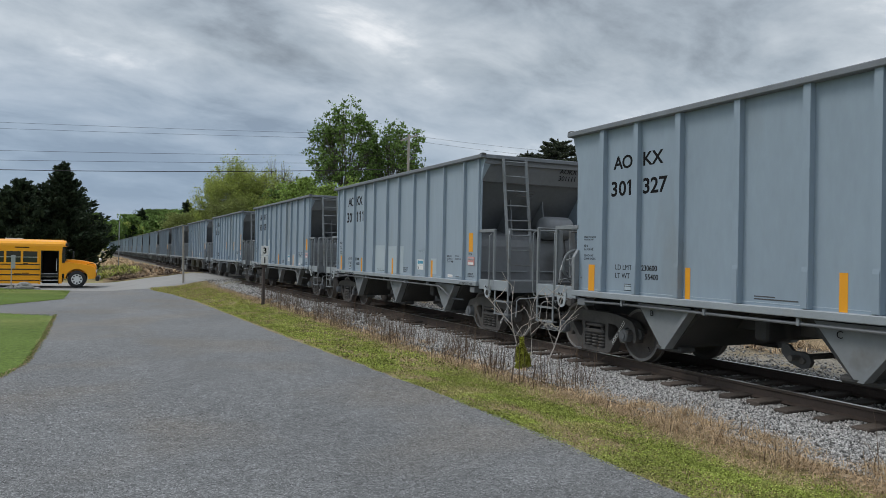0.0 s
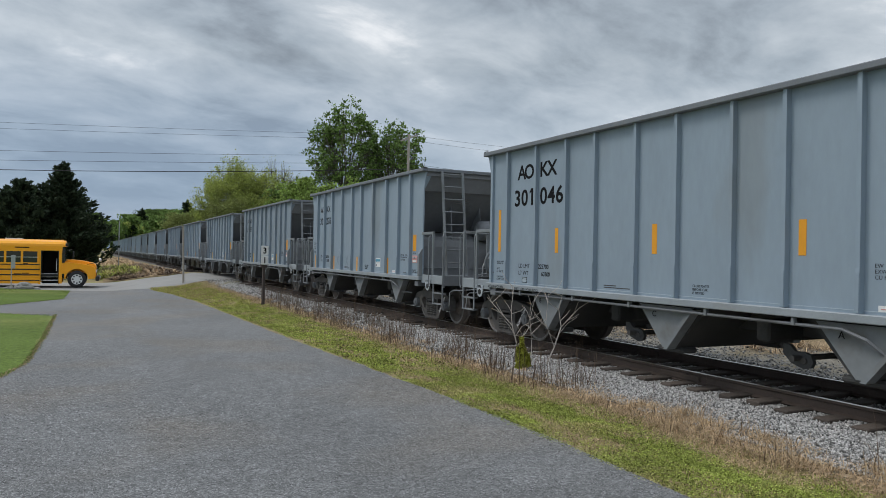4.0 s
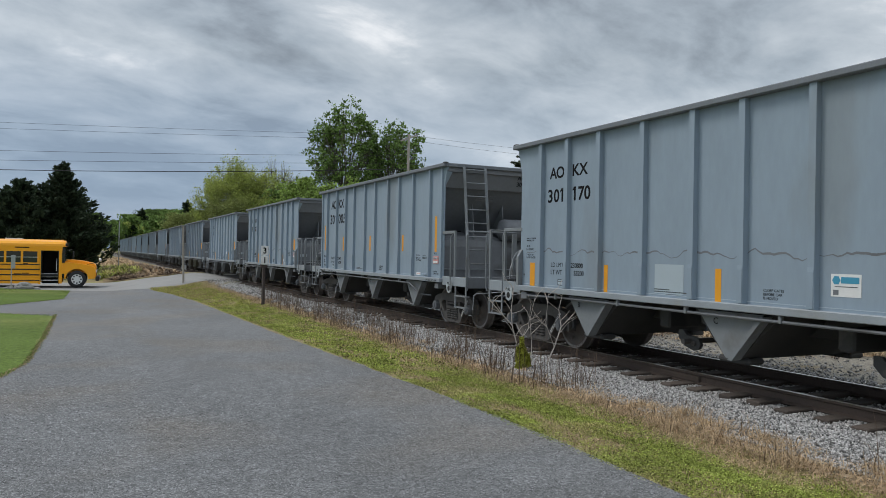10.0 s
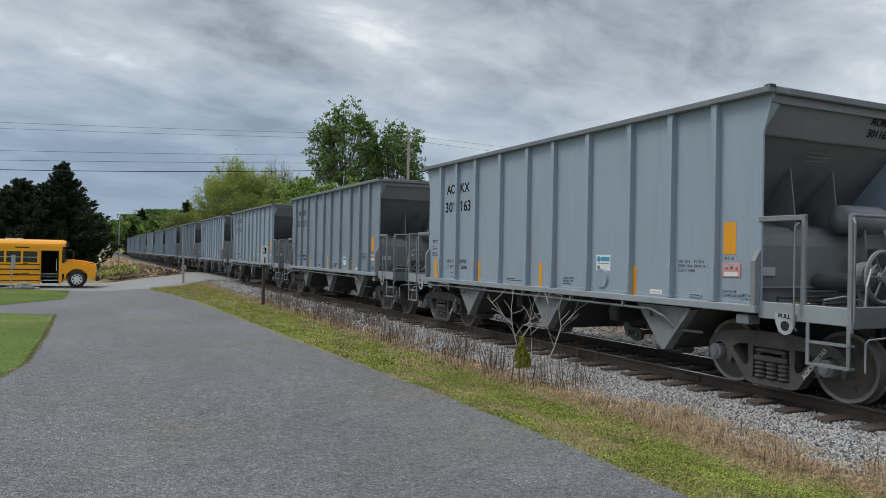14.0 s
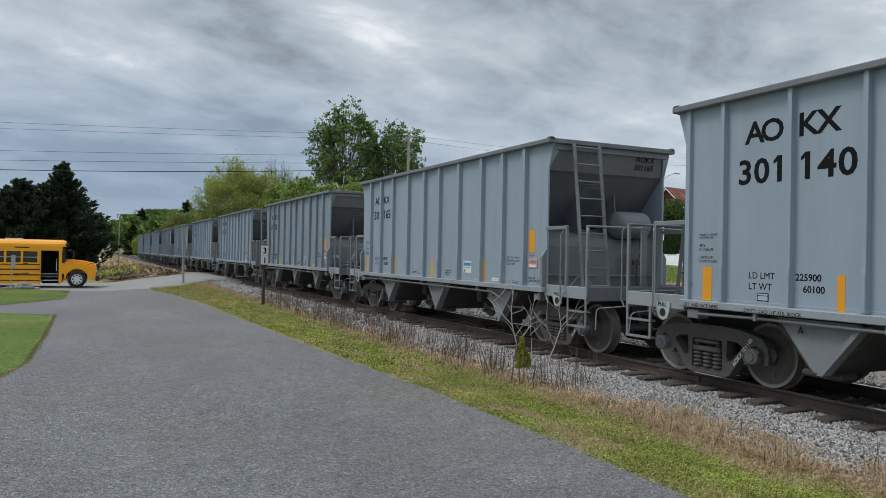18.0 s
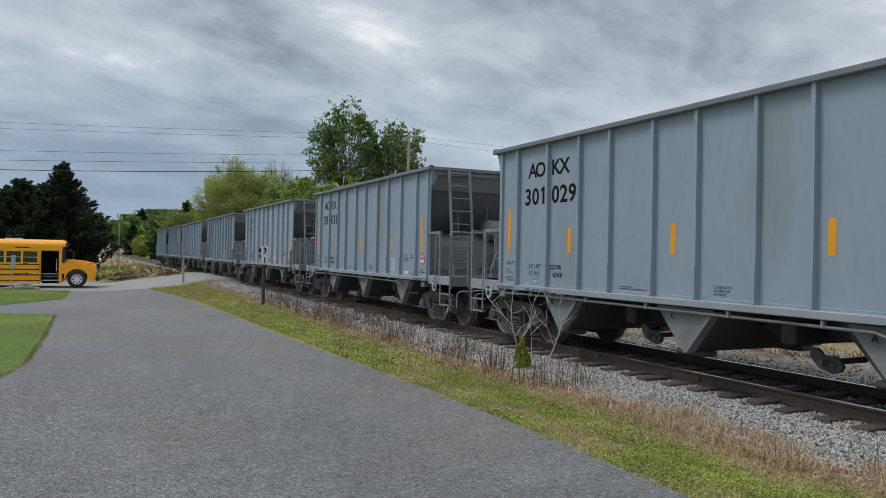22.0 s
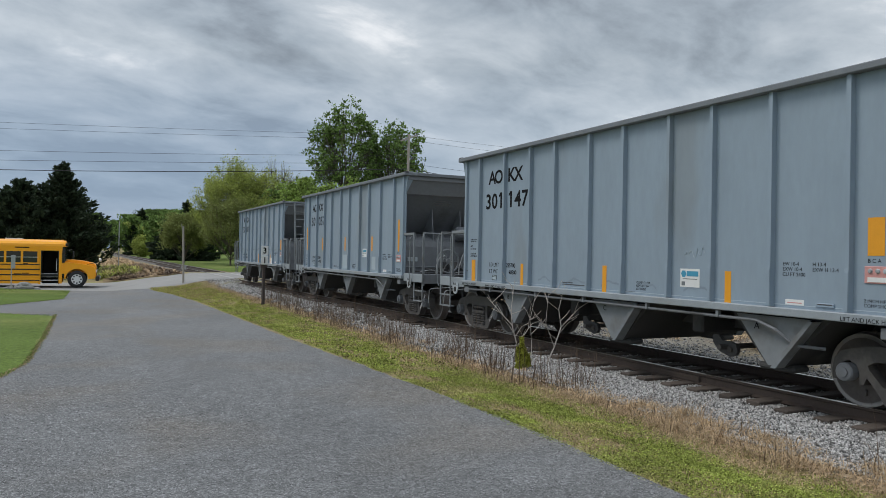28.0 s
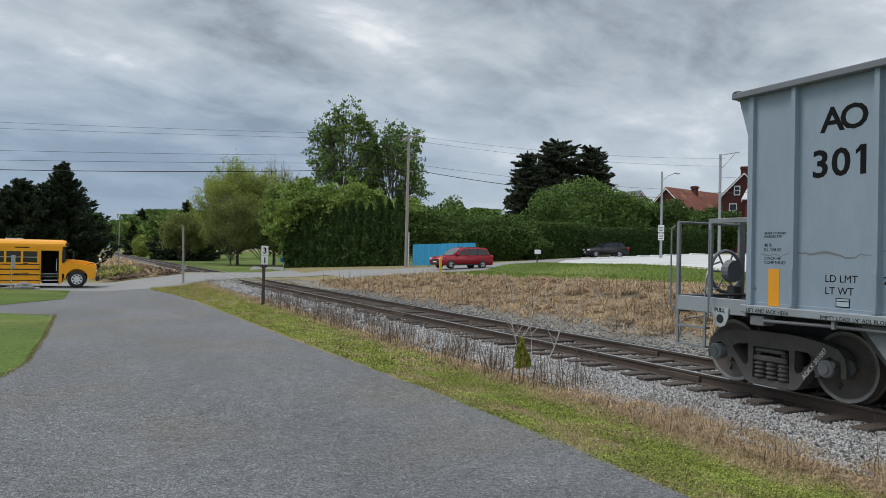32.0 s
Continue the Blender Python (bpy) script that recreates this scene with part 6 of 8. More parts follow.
def far_woods():
    """The closed line of woods beyond everything else."""
    rng = np.random.default_rng(7)
    n = 42000
    x = rng.uniform(-160, 260, n)
    y = 430 + rng.uniform(-20, 20, n) - 0.35 * np.maximum(0, x - 60)
    top = np.array([13.5 + 4.5 * noise.fractal(Vector((a * 0.035, 0, 0)), 0.9, 2.0, 4) for a in x])
    z = top * np.sqrt(rng.uniform(0, 1, n)) + rng.normal(size=n) * 0.4
    v, f = quads(np.stack([x, y, z], 1), 2.0, rng)
    tagged(mesh_np("far_woods", v, f, "leaf2"), "closed line of distant green woods", "woods", kind="stuff")


far_woods()


def bare_sapling():
    rng = np.random.default_rng(91)
    t = empty("sapling", "bare pale-stemmed sapling growing out of the ballast", "sapling")
    x, y = 7.36, 11.5
    t.location = (x, y, ground_z(x, y) - 0.03)
    bm = B()
    buds = []
    right = Vector((0.90, -0.43, 0))

    def at(u, h, back=0.0):
        return right * u + Vector((0.43, 0.90, 0)) * back + Vector((0, 0, h))

    # two slender stems that lean apart, with long thin side shoots
    for run, r in (((at(-0.05, 0), at(-0.22, 0.42), at(-0.32, 0.80), at(-0.55, 1.05), at(-0.78, 1.30, 0.1)), 0.016), ((at(-0.32, 0.80), at(-0.34, 1.10), at(-0.28, 1.62, 0.1)), 0.010),
                   ((at(0.04, 0), at(0.06, 0.45, 0.1), at(0.02, 0.9, 0.1), at(0.12, 1.35, 0.15)), 0.009), ((at(0.30, 0.0, 0.1), at(0.48, 0.40, 0.1), at(0.60, 0.78, 0.1), at(0.92, 1.15), at(1.40, 1.45)), 0.016),
                   ((at(0.60, 0.78, 0.1), at(0.55, 1.10, 0.1), at(0.66, 1.58, 0.1)), 0.011), ((at(-0.22, 0.42), at(-0.02, 0.75), at(0.02, 1.2)), 0.008), ((at(0.48, 0.40, 0.1), at(0.30, 0.85), at(0.34, 1.4)), 0.008)):
        n = len(run) - 1
        for k in range(n):
            rod(bm, run[k], run[k + 1], r * 0.95 * (1 - 0.62 * k / n), 5, r * 0.95 * (1 - 0.62 * (k + 1) / n), False)
            for _ in range(2):
                p = run[k].lerp(run[k + 1], rng.uniform(0.3, 1.0))
                if p.z < 0.35:
                    continue
                side = 1 if rng.uniform() > 0.5 else -1
                q = p + right * side * rng.uniform(0.10, 0.32) + Vector((0, rng.normal() * 0.08, rng.uniform(0.12, 0.36)))
                limb(bm, p, q, 0.0062, 0.0038, rng, 2, 0.18)
                if rng.uniform() > 0.6:
                    buds.append(tuple(q))
    part("stems", bm, "palebark", t)
    b = np.array(buds)
    c = np.repeat(b, 2, 0) + rng.normal(size=(len(b) * 2, 3)) * 0.012
    v, f = quads(c, 0.025, rng)
    mesh_np("buds", v, f, "straw", t)


def seedling():
    rng = np.random.default_rng(92)
    t = empty("conifer_seedling", "small yellow-green conifer seedling in the ballast", "seedling")
    x, y = 7.20, 11.5
    t.location = (x, y, ground_z(x, y) - 0.03)
    bm = B()
    rod(bm, (0, 0, 0), (0, 0, 0.42), 0.012, 6, 0.004)
    part("stem", bm, "bark", t)
    for (cx, cy, h, w, n) in ((0, 0, 0.58, 0.048, 330), (-0.06, 0.02, 0.42, 0.035, 160), (0.07, 0.0, 0.40, 0.04, 170), (0.15, 0.02, 0.28, 0.05, 160)):
        u = rng.uniform(0.05, 1, n)
        az = rng.uniform(0, 6.283, n)
        r = w * (1.05 - u ** 2.5) * rng.uniform(0.4, 1.1, n)
        v, f = quads(np.stack([cx + np.cos(az) * r, cy + np.sin(az) * r, u * h], 1), 0.06, rng, up=0.8, aspect=2.4)
        mesh_np("foliage", v, f, "sprig", t)


bare_sapling()
seedling()


def blades(name, n, xr, yr, hr, wid, material, label, seed, mask=None, lean=0.35, lift=0.0, zf=ground_z, hp=1.0):
    """Grass or weed stems scattered over a stretch of ground: tapering bent blades."""
    rng = np.random.default_rng(seed)
    x, y = rng.uniform(*xr, n), rng.uniform(0, 1, n) ** 1.0 * (yr[1] - yr[0]) + yr[0]
    if mask is not None:
        keep = np.array([mask(a, b) for a, b in zip(x, y)]) > rng.uniform(size=n)
        x, y = x[keep], y[keep]
        n = len(x)
    z = np.array([zf(a, b) for a, b in zip(x, y)]) + lift
    h = hr[0] + (hr[1] - hr[0]) * rng.uniform(0, 1, n) ** hp
    az = rng.uniform(0, 2 * np.pi, n)
    ln = rng.uniform(0, lean, n) * h
    w = wid * rng.uniform(0.6, 1.3, n)
    a2 = rng.uniform(0, 2 * np.pi, n)
    base = np.stack([x, y, z], 1)
    sx = np.stack([np.cos(a2) * w, np.sin(a2) * w, np.zeros(n)], 1)
    mid = base + np.stack([np.cos(az) * ln * 0.35, np.sin(az) * ln * 0.35, h * 0.6], 1)
    tip = base + np.stack([np.cos(az) * ln, np.sin(az) * ln, h * np.maximum(0.12, 1 - 0.32 * (ln / h))], 1)
    v = np.stack([base - sx, base + sx, mid + sx * 0.7, mid - sx * 0.7, tip + sx * 0.12, tip - sx * 0.12], 1).reshape(-1, 3)
    i = np.arange(n)[:, None] * 6
    f = np.concatenate([i + np.array([[0, 1, 2, 3]]), i + np.array([[3, 2, 4, 5]])])
    return tagged(mesh_np(name, v, f, material), label, name.replace("_", " "), kind="stuff")


def green_patch(x, y):
    g = noise.fractal(Vector((x * 1.5, y * 0.85, 3.0)), 0.8, 2.0, 4)
    edge = sstep(4.46, 4.66, x) * (1 - 0.45 * sstep(9.0, 12.0, y) * (1 - sstep(20.0, 26.0, y)) * sstep(5.3, 6.0, x)) * (1 - 0.93 * sstep(6.05, 6.75, x + 0.45 * noise.noise((0, y * 0.8, 0))))
    return edge * min(1.0, max(0.15, 0.85 + 1.1 * g))


def dry_patch(x, y):
    g = noise.fractal(Vector((x * 1.5, y * 0.85, 3.0)), 0.8, 2.0, 4)
    return sstep(4.5, 4.9, x) * (0.12 + 0.8 * sstep(5.85, 6.6, x + 0.3 * noise.noise((4.0, y * 0.8, 0))) - 0.45 * g) * (1 - sstep(6.9, 7.35, x))


blades("grass", 90000, (4.42, 6.95), (2.5, 13.0), (0.008, 0.034), 0.0042, "grass", "short patchy green grass along the lane", 101, green_patch, 0.8, hp=1.6)
blades("grass", 70000, (4.35, 6.9), (13.0, 46.0), (0.015, 0.045), 0.009, "grass", "short patchy green grass along the lane", 102, green_patch, 0.8)
blades("dry_grass", 52000, (4.42, 7.4), (2.5, 13.0), (0.015, 0.07), 0.0035, "straw", "matted dry grass beside the ballast", 103, dry_patch, 2.4)
blades("dry_grass", 30000, (4.4, 7.4), (13.0, 47.0), (0.03, 0.10), 0.008, "straw", "matted dry grass beside the ballast", 104, dry_patch, 2.2)


def turf(n, xr, yr, size, top, material, label, seed, mask):
    """Low broad-leaved turf: small leaves that lie nearly flat over one another."""
    rng = np.random.default_rng(seed)
    x, y = rng.uniform(*xr, n), rng.uniform(*yr, n)
    keep = np.array([mask(a, b) for a, b in zip(x, y)]) > rng.uniform(size=n)
    x, y = x[keep], y[keep]
    hum = np.array([0.5 + 0.5 * noise.noise((a * 7.0, b * 7.0, 1.0)) for a, b in zip(x, y)])
    z = np.array([ground_z(a, b) for a, b in zip(x, y)]) + rng.uniform(0.0, 1.0, len(x)) * top * (0.25 + 1.1 * hum)
    v, f = quads(np.stack([x, y, z], 1), size, rng, aspect=1.3)
    v = v.reshape(-1, 4, 3)
    v[..., 2] = z[:, None] + (v[..., 2] - z[:, None]) * 0.55
    return tagged(mesh_np("turf", v.reshape(-1, 3), f, material), label, "turf", kind="stuff")


turf(190000, (4.42, 6.95), (2.5, 12.0), 0.017, 0.028, "clover", "low yellow-green turf along the lane", 141, green_patch)
turf(70000, (4.40, 6.9), (12.0, 30.0), 0.034, 0.04, "clover", "low yellow-green turf along the lane", 142, green_patch)
turf(60000, (4.5, 7.3), (2.5, 14.0), 0.02, 0.02, "straw", "flattened dead leaves in the turf", 143, dry_patch)


def tuft(x, y):
    return max(0.0, noise.fractal(Vector((x * 1.4, y * 1.2, 9.0)), 0.9, 2.0, 2) * 1.8 + 0.25)


blades("dead_weeds", 6200, (6.35, 7.45), (9.5, 32.0), (0.12, 1.10), 0.0046, "weed", "thin dead brown weed stems", 105, lambda x, y: 1.3 * tuft(x, y) ** 1.5, 0.65, hp=1.9)
blades("dead_weeds", 420, (6.4, 7.4), (4.2, 10.5), (0.10, 0.95), 0.0030, "weed", "thin dead brown weed stems", 106, lambda x, y: tuft(x, y) ** 2, 0.9, hp=2.2)
blades("tall_dry_grass", 2000, (6.4, 7.2), (3.8, 7.4), (0.06, 0.42), 0.0032, "straw", "tall dry grass tufts near the rails", 107, tuft, 1.3, hp=2.0)
blades("tall_dry_grass", 2600, (6.3, 7.1), (8.2, 30.0), (0.04, 0.16), 0.005, "straw", "tall dry grass tufts near the rails", 108, tuft, 1.8)
def tufts(name, n, per, xr, yr, length, wid, material, label, seed, mask):
    """Tussocks: blades that arch outwards from each clump and lie over one another."""
    rng = np.random.default_rng(seed)
    cx, cy = rng.uniform(*xr, n), rng.uniform(*yr, n)
    keep = np.array([mask(a, b) for a, b in zip(cx, cy)]) > rng.uniform(size=n)
    cx, cy = cx[keep], cy[keep]
    n = len(cx)
    size = rng.uniform(0.5, 1.3, n)
    head = rng.uniform(0, 2 * np.pi, n)
    k = n * per
    i = np.repeat(np.arange(n), per)
    az = head[i] + rng.normal(size=k) * 1.3
    L = rng.uniform(*length, k) * size[i]
    rise = rng.uniform(0.04, 0.58, k)
    x, y = cx[i] + rng.normal(size=k) * 0.07, cy[i] + rng.normal(size=k) * 0.07
    z = np.array([ground_z(a, b) for a, b in zip(x, y)]) + 0.01
    base = np.stack([x, y, z], 1)
    out = np.stack([np.cos(az), np.sin(az), np.zeros(k)], 1)
    w = wid * rng.uniform(0.6, 1.4, k)
    sx = np.stack([-np.sin(az), np.cos(az), np.zeros(k)], 1) * w[:, None]
    up = np.array([[0, 0, 1.0]])
    mid = base + out * (L * 0.45 * (1 - rise))[:, None] + up * (L * 0.6 * rise)[:, None]
    tip = base + out * (L * (1.05 - 0.6 * rise))[:, None] + up * (L * (0.75 * rise - 0.12))[:, None]
    tip[:, 2] = np.maximum(tip[:, 2], z + 0.02)
    v = np.stack([base - sx, base + sx, mid + sx, mid - sx, tip + sx * 0.2, tip - sx * 0.2], 1).reshape(-1, 3)
    j = np.arange(k)[:, None] * 6
    f = np.concatenate([j + np.array([[0, 1, 2, 3]]), j + np.array([[3, 2, 4, 5]])])
    return tagged(mesh_np(name, v, f, material), label, name.replace("_", " "), kind="stuff")


def on_bank(x, y):
    return sstep(12.4 + 0.06 * max(0, 30 - y), 15.0, x) * (1 - sstep(19.8, 22.6, x - 0.06 * (40 - y))) * (0.35 + 1.1 * tuft(x * 0.45, y * 0.45))


tufts("bank_grass", 3400, 34, (12.4, 23.8), (10.0, 47.0), (0.3, 0.85), 0.007, "straw", "matted dry straw grass on the bank", 109, on_bank)
tufts("bank_grass", 700, 22, (13.8, 23.8), (10.0, 47.0), (0.25, 0.6), 0.008, "weed", "brown dead grass on the bank", 119, on_bank)
tufts("edge_tussocks", 260, 30, (6.6, 7.15), (4.0, 9.0), (0.14, 0.36), 0.0032, "straw", "dry grass tussocks beside the ballast", 129, lambda x, y: 0.35 + tuft(x, y))
tufts("edge_tussocks", 380, 20, (6.5, 7.15), (9.0, 34.0), (0.14, 0.34), 0.005, "straw", "dry grass tussocks beside the ballast", 130, lambda x, y: 0.3 + tuft(x, y))
blades("dead_weeds", 900, (12.8, 21), (14.0, 47.0), (0.4, 1.1), 0.008, "weed", "thin dead brown weed stems", 110, tuft, 0.3)
blades("verge_grass", 26000, (20.5, 31.0), (20.0, 47.0), (0.05, 0.12), 0.018, "vergeblade", "mown grass on the verge", 111, lambda x, y: sstep(21.0, 23.5, x + 0.10 * (y - 33)), 0.6)


def on_mound(x, y):
    return (0.3 + tuft(x * 0.6, y * 0.5)) * (y > 62.0 - 0.85 * (x - 1.2))


tufts("mound_weeds", 700, 26, (1.2, 6.6), (58.0, 82.0), (0.3, 0.9), 0.022, "weed", "brown dead weeds on the mound beside the track", 112, on_mound)
tufts("mound_weeds", 420, 26, (1.2, 6.6), (58.0, 82.0), (0.3, 0.9), 0.022, "straw", "straw-coloured dead grass on the mound", 113, on_mound)
tufts("mound_grass", 520, 18, (0.8, 6.4), (82.0, 170.0), (0.5, 1.3), 0.04, "straw", "dry grass beside the far track", 117, lambda x, y: 0.8)
tufts("mound_grass", 160, 30, (1.0, 3.8), (63.0, 84.0), (0.5, 1.3), 0.022, "grass", "tall yellow-green grass clumps on the mound", 116, lambda x, y: 0.8)
blades("lawn_grass", 46000, (-9.0, -0.8), (11.0, 30.0), (0.02, 0.05), 0.008, "lawnblade", "mown lawn grass", 114, lambda x, y: 0.9 if (x < -1.0 - 0.11 * max(0, 14.5 - y) and not (y > 26.5 and y > 28 - 0.45 * (x + 2.5))) else 0.0, 0.7)
blades("lawn_grass", 22000, (-9.0, -0.8), (33.5, 51.5), (0.025, 0.06), 0.012, "lawnblade", "mown lawn grass", 115, lambda x, y: 0.9 if (y > 33.5 + 1.6 * max(0.0, x + 3.0) and y < 51.5 - 0.7 * max(0, x + 4.4)) else 0.0, 0.7)


def stones(name, n, xr, yr, size, material, label, seed, zf, mask=None):
    rng = np.random.default_rng(seed)
    x, y = rng.uniform(*xr, n), rng.uniform(*yr, n)
    if mask is not None:
        keep = np.array([mask(a, b) for a, b in zip(x, y)]) > rng.uniform(size=n)
        x, y = x[keep], y[keep]
        n = len(x)
    z = np.array([zf(a, b) for a, b in zip(x, y)])
    cube = np.array([(-1, 0, 0), (1, 0, 0), (0, -1, 0), (0, 1, 0), (0, 0, -1), (0, 0, 1)], float) * 0.62
    v = cube[None] * rng.uniform(0.55, 1.25, (n, 1, 3)) * rng.uniform(0.6, 1.35, (n, 1, 1)) * size
    v += rng.normal(size=v.shape) * size * 0.13
    a, b, c = rng.uniform(0, 6.283, (3, n))
    ca, sa, cb, sb = np.cos(a), np.sin(a), np.cos(b), np.sin(b)
    X = v[..., 0] * ca[:, None] - v[..., 1] * sa[:, None]
    Y = v[..., 0] * sa[:, None] + v[..., 1] * ca[:, None]
    Y2 = Y * cb[:, None] - v[..., 2] * sb[:, None]
    Z2 = Y * sb[:, None] + v[..., 2] * cb[:, None]
    v = np.stack([X + x[:, None], Y2 + y[:, None], Z2 + (z + rng.uniform(-0.2, 0.45, n) * size)[:, None]], -1).reshape(-1, 3)
    F = np.array([(0, 2, 5), (2, 1, 5), (1, 3, 5), (3, 0, 5), (2, 0, 4), (1, 2, 4), (3, 1, 4), (0, 3, 4)])
    f = (np.arange(n)[:, None, None] * 6 + F[None]).reshape(-1, 3)
    return tagged(mesh_np(name, v, f, material), label, "ballast stones", kind="stuff")


TIE_Y = np.array(TIES)


def off_ties(x, y):
    """Few stones lie on top of the ties."""
    return 0.06 if abs(x - TRACK) < 1.33 and np.abs(TIE_Y - y).min() < 0.125 else 1.0


def shoulder(x, y):
    d = abs(x - TRACK)
    if d < 1.33 and off_ties(x, y) < 1:
        return 0.06
    return 1.0 - 0.75 * sstep(2.25, 2.75, d + 0.25 * noise.noise((x, y * 0.9, 2)))


stones("ballast_stones", 56000, (TRACK - 2.75, TRACK - 0.83), (3.5, 11.5), 0.027, "stone", "grey crushed-stone ballast", 120, lambda x, y: bed_z(x, y) + 0.012, shoulder)
stones("ballast_stones", 32000, (TRACK - 2.75, TRACK - 0.83), (11.5, 20.0), 0.036, "stone", "grey crushed-stone ballast", 121, lambda x, y: bed_z(x, y) + 0.012, shoulder)
stones("ballast_stones", 11000, (TRACK - 2.75, TRACK - 0.83), (20.0, 47.5), 0.055, "stone", "grey crushed-stone ballast", 122, lambda x, y: bed_z(x, y) + 0.015, shoulder)
stones("ballast_stones", 20000, (TRACK - 0.68, TRACK + 0.68), (3.5, 26.0), 0.036, "stone", "grey crushed-stone ballast", 123, lambda x, y: bed_z(x, y) + 0.01, off_ties)
stones("ballast_stones", 12000, (TRACK + 0.83, TRACK + 3.6), (6.0, 30.0), 0.05, "stone", "grey crushed-stone ballast", 124, lambda x, y: max(bed_z(x, y), ground_z(x, y) - 0.02) + 0.01, lambda x, y: 1 - 0.7 * sstep(2.4, 3.6, x - TRACK))
stones("gravel_stones", 11000, (11.3, 15.2), (7.0, 40.0), 0.048, "darkstone", "dark grey gravel beside the track", 125, lambda x, y: ground_z(x, y) + 0.03, lambda x, y: 0.95 - 0.8 * sstep(13.0, 15.2, x + 0.8 * noise.noise((x * 0.6, y * 0.5, 4))))


def lane_chips(n, xr, yr, size, seed):
    """Facets of the stone chips that stand proud of the lane's worn binder."""
    rng = np.random.default_rng(seed)
    x, y = rng.uniform(*xr, n), rng.uniform(*yr, n)
    right = np.interp(y, [2, 7, 11, 13.8, 18, 26.5], [4.48, 4.62, 4.5, 4.46, 4.40, 4.43])
    left = np.interp(y, [2, 8, 13.0, 14.7, 19.2, 26.5], [-1.9, -1.7, -1.34, -1.07, -1.0, -1.01])
    keep = (x > left + 0.03) & (x < right + 0.02 * rng.normal(size=n)) & (rng.uniform(size=n) < np.clip((21.0 - y) / 11.0, 0, 1))
    x, y = x[keep], y[keep]
    z = np.array([ground_z(a, b) for a, b in zip(x, y)]) + 0.0135
    v, f = quads(np.stack([x, y, z], 1), size, rng, aspect=1.1)
    v = v.reshape(-1, 4, 3)
    v[..., 2] = z[:, None] + (v[..., 2] - z[:, None]) * 0.38
    tagged(mesh_np("stone_chips", v.reshape(-1, 3), f, "chip"), "small grey stone chips in the asphalt", "stone chips", kind="stuff")


lane_chips(130000, (-1.9, 4.6), (3.6, 8.5), 0.012, 151)
lane_chips(110000, (-1.9, 4.6), (8.5, 21.0), 0.018, 152)


def lawn_rim(x, y):
    e = float(np.interp(y, [2, 8, 13.0, 14.7, 19.2, 26.4], [-1.75, -1.55, -1.16, -0.89, -0.82, -0.83]))
    return math.exp(-((x - e + 0.02) / 0.045) ** 2)


blades("lawn_edge_grass", 60000, (-1.9, -0.65), (9.0, 27.0), (0.008, 0.03), 0.006, "straw", "dry uncut grass along the lawn's edge", 131, lambda x, y: 0.6 * lawn_rim(x, y), 1.0, 0.02)
blades("lawn_edge_grass", 26000, (-1.9, -0.65), (9.0, 27.0), (0.01, 0.035), 0.006, "lawnblade", "green grass along the lawn's edge", 132, lambda x, y: lawn_rim(x, y), 0.8, 0.02)


def corner_strip(x, y):
    """The wedge of rough grass where the lane opens into the street."""
    e = float(np.interp(y, [35, 40.5, 46.3], [4.4, 4.1, 3.3]))
    return 0.9 * sstep(e - 0.02, e + 0.25, x)


blades("dry_grass", 6000, (3.2, 6.0), (36.0, 46.6), (0.02, 0.10), 0.010, "straw", "rough dry grass at the street corner", 133, corner_strip, 1.0, 0.0)
blades("grass", 24000, (3.2, 6.0), (36.0, 46.4), (0.02, 0.07), 0.010, "grass", "rough green grass at the street corner", 134, corner_strip, 0.9, 0.0)


# ---- the school bus ----
def wheel_thing(parent, x, y, z, r, w, s, spokes=8, rim_mat="chrome"):
    """A tyre with its rim as a part of it; s: the side that it faces along y."""
    ty = part("wheel", lathe(B(), [(-w / 2, r * 0.60), (-w / 2, r * 0.93), (-w * 0.36, r), (w * 0.36, r), (w / 2, r * 0.93), (w / 2, r * 0.60)], "y", 28, (0, 0, 0), False), "rubber", parent, "black tyre", True)
    ty.location = (x, y, z)
    bm = B()
    lathe(bm, [(s * w * 0.46, r * 0.62), (s * w * 0.50, r * 0.60), (s * w * 0.42, r * 0.52), (s * w * 0.30, r * 0.40), (s * w * 0.34, r * 0.22), (s * w * 0.52, r * 0.16), (s * w * 0.54, 0.0)], "y", 24)
    part("rim", bm, rim_mat, ty, "bright steel rim")
    for k in range(spokes):
        a = 2 * math.pi * k / spokes
        h = part("rim_hole", lathe(B(), [(s * w * 0.30, r * 0.105), (s * w * 0.50, r * 0.10)], "y", 8, (r * 0.43 * math.cos(a), 0, r * 0.45 * math.sin(a))), "dark", ty)
    return ty


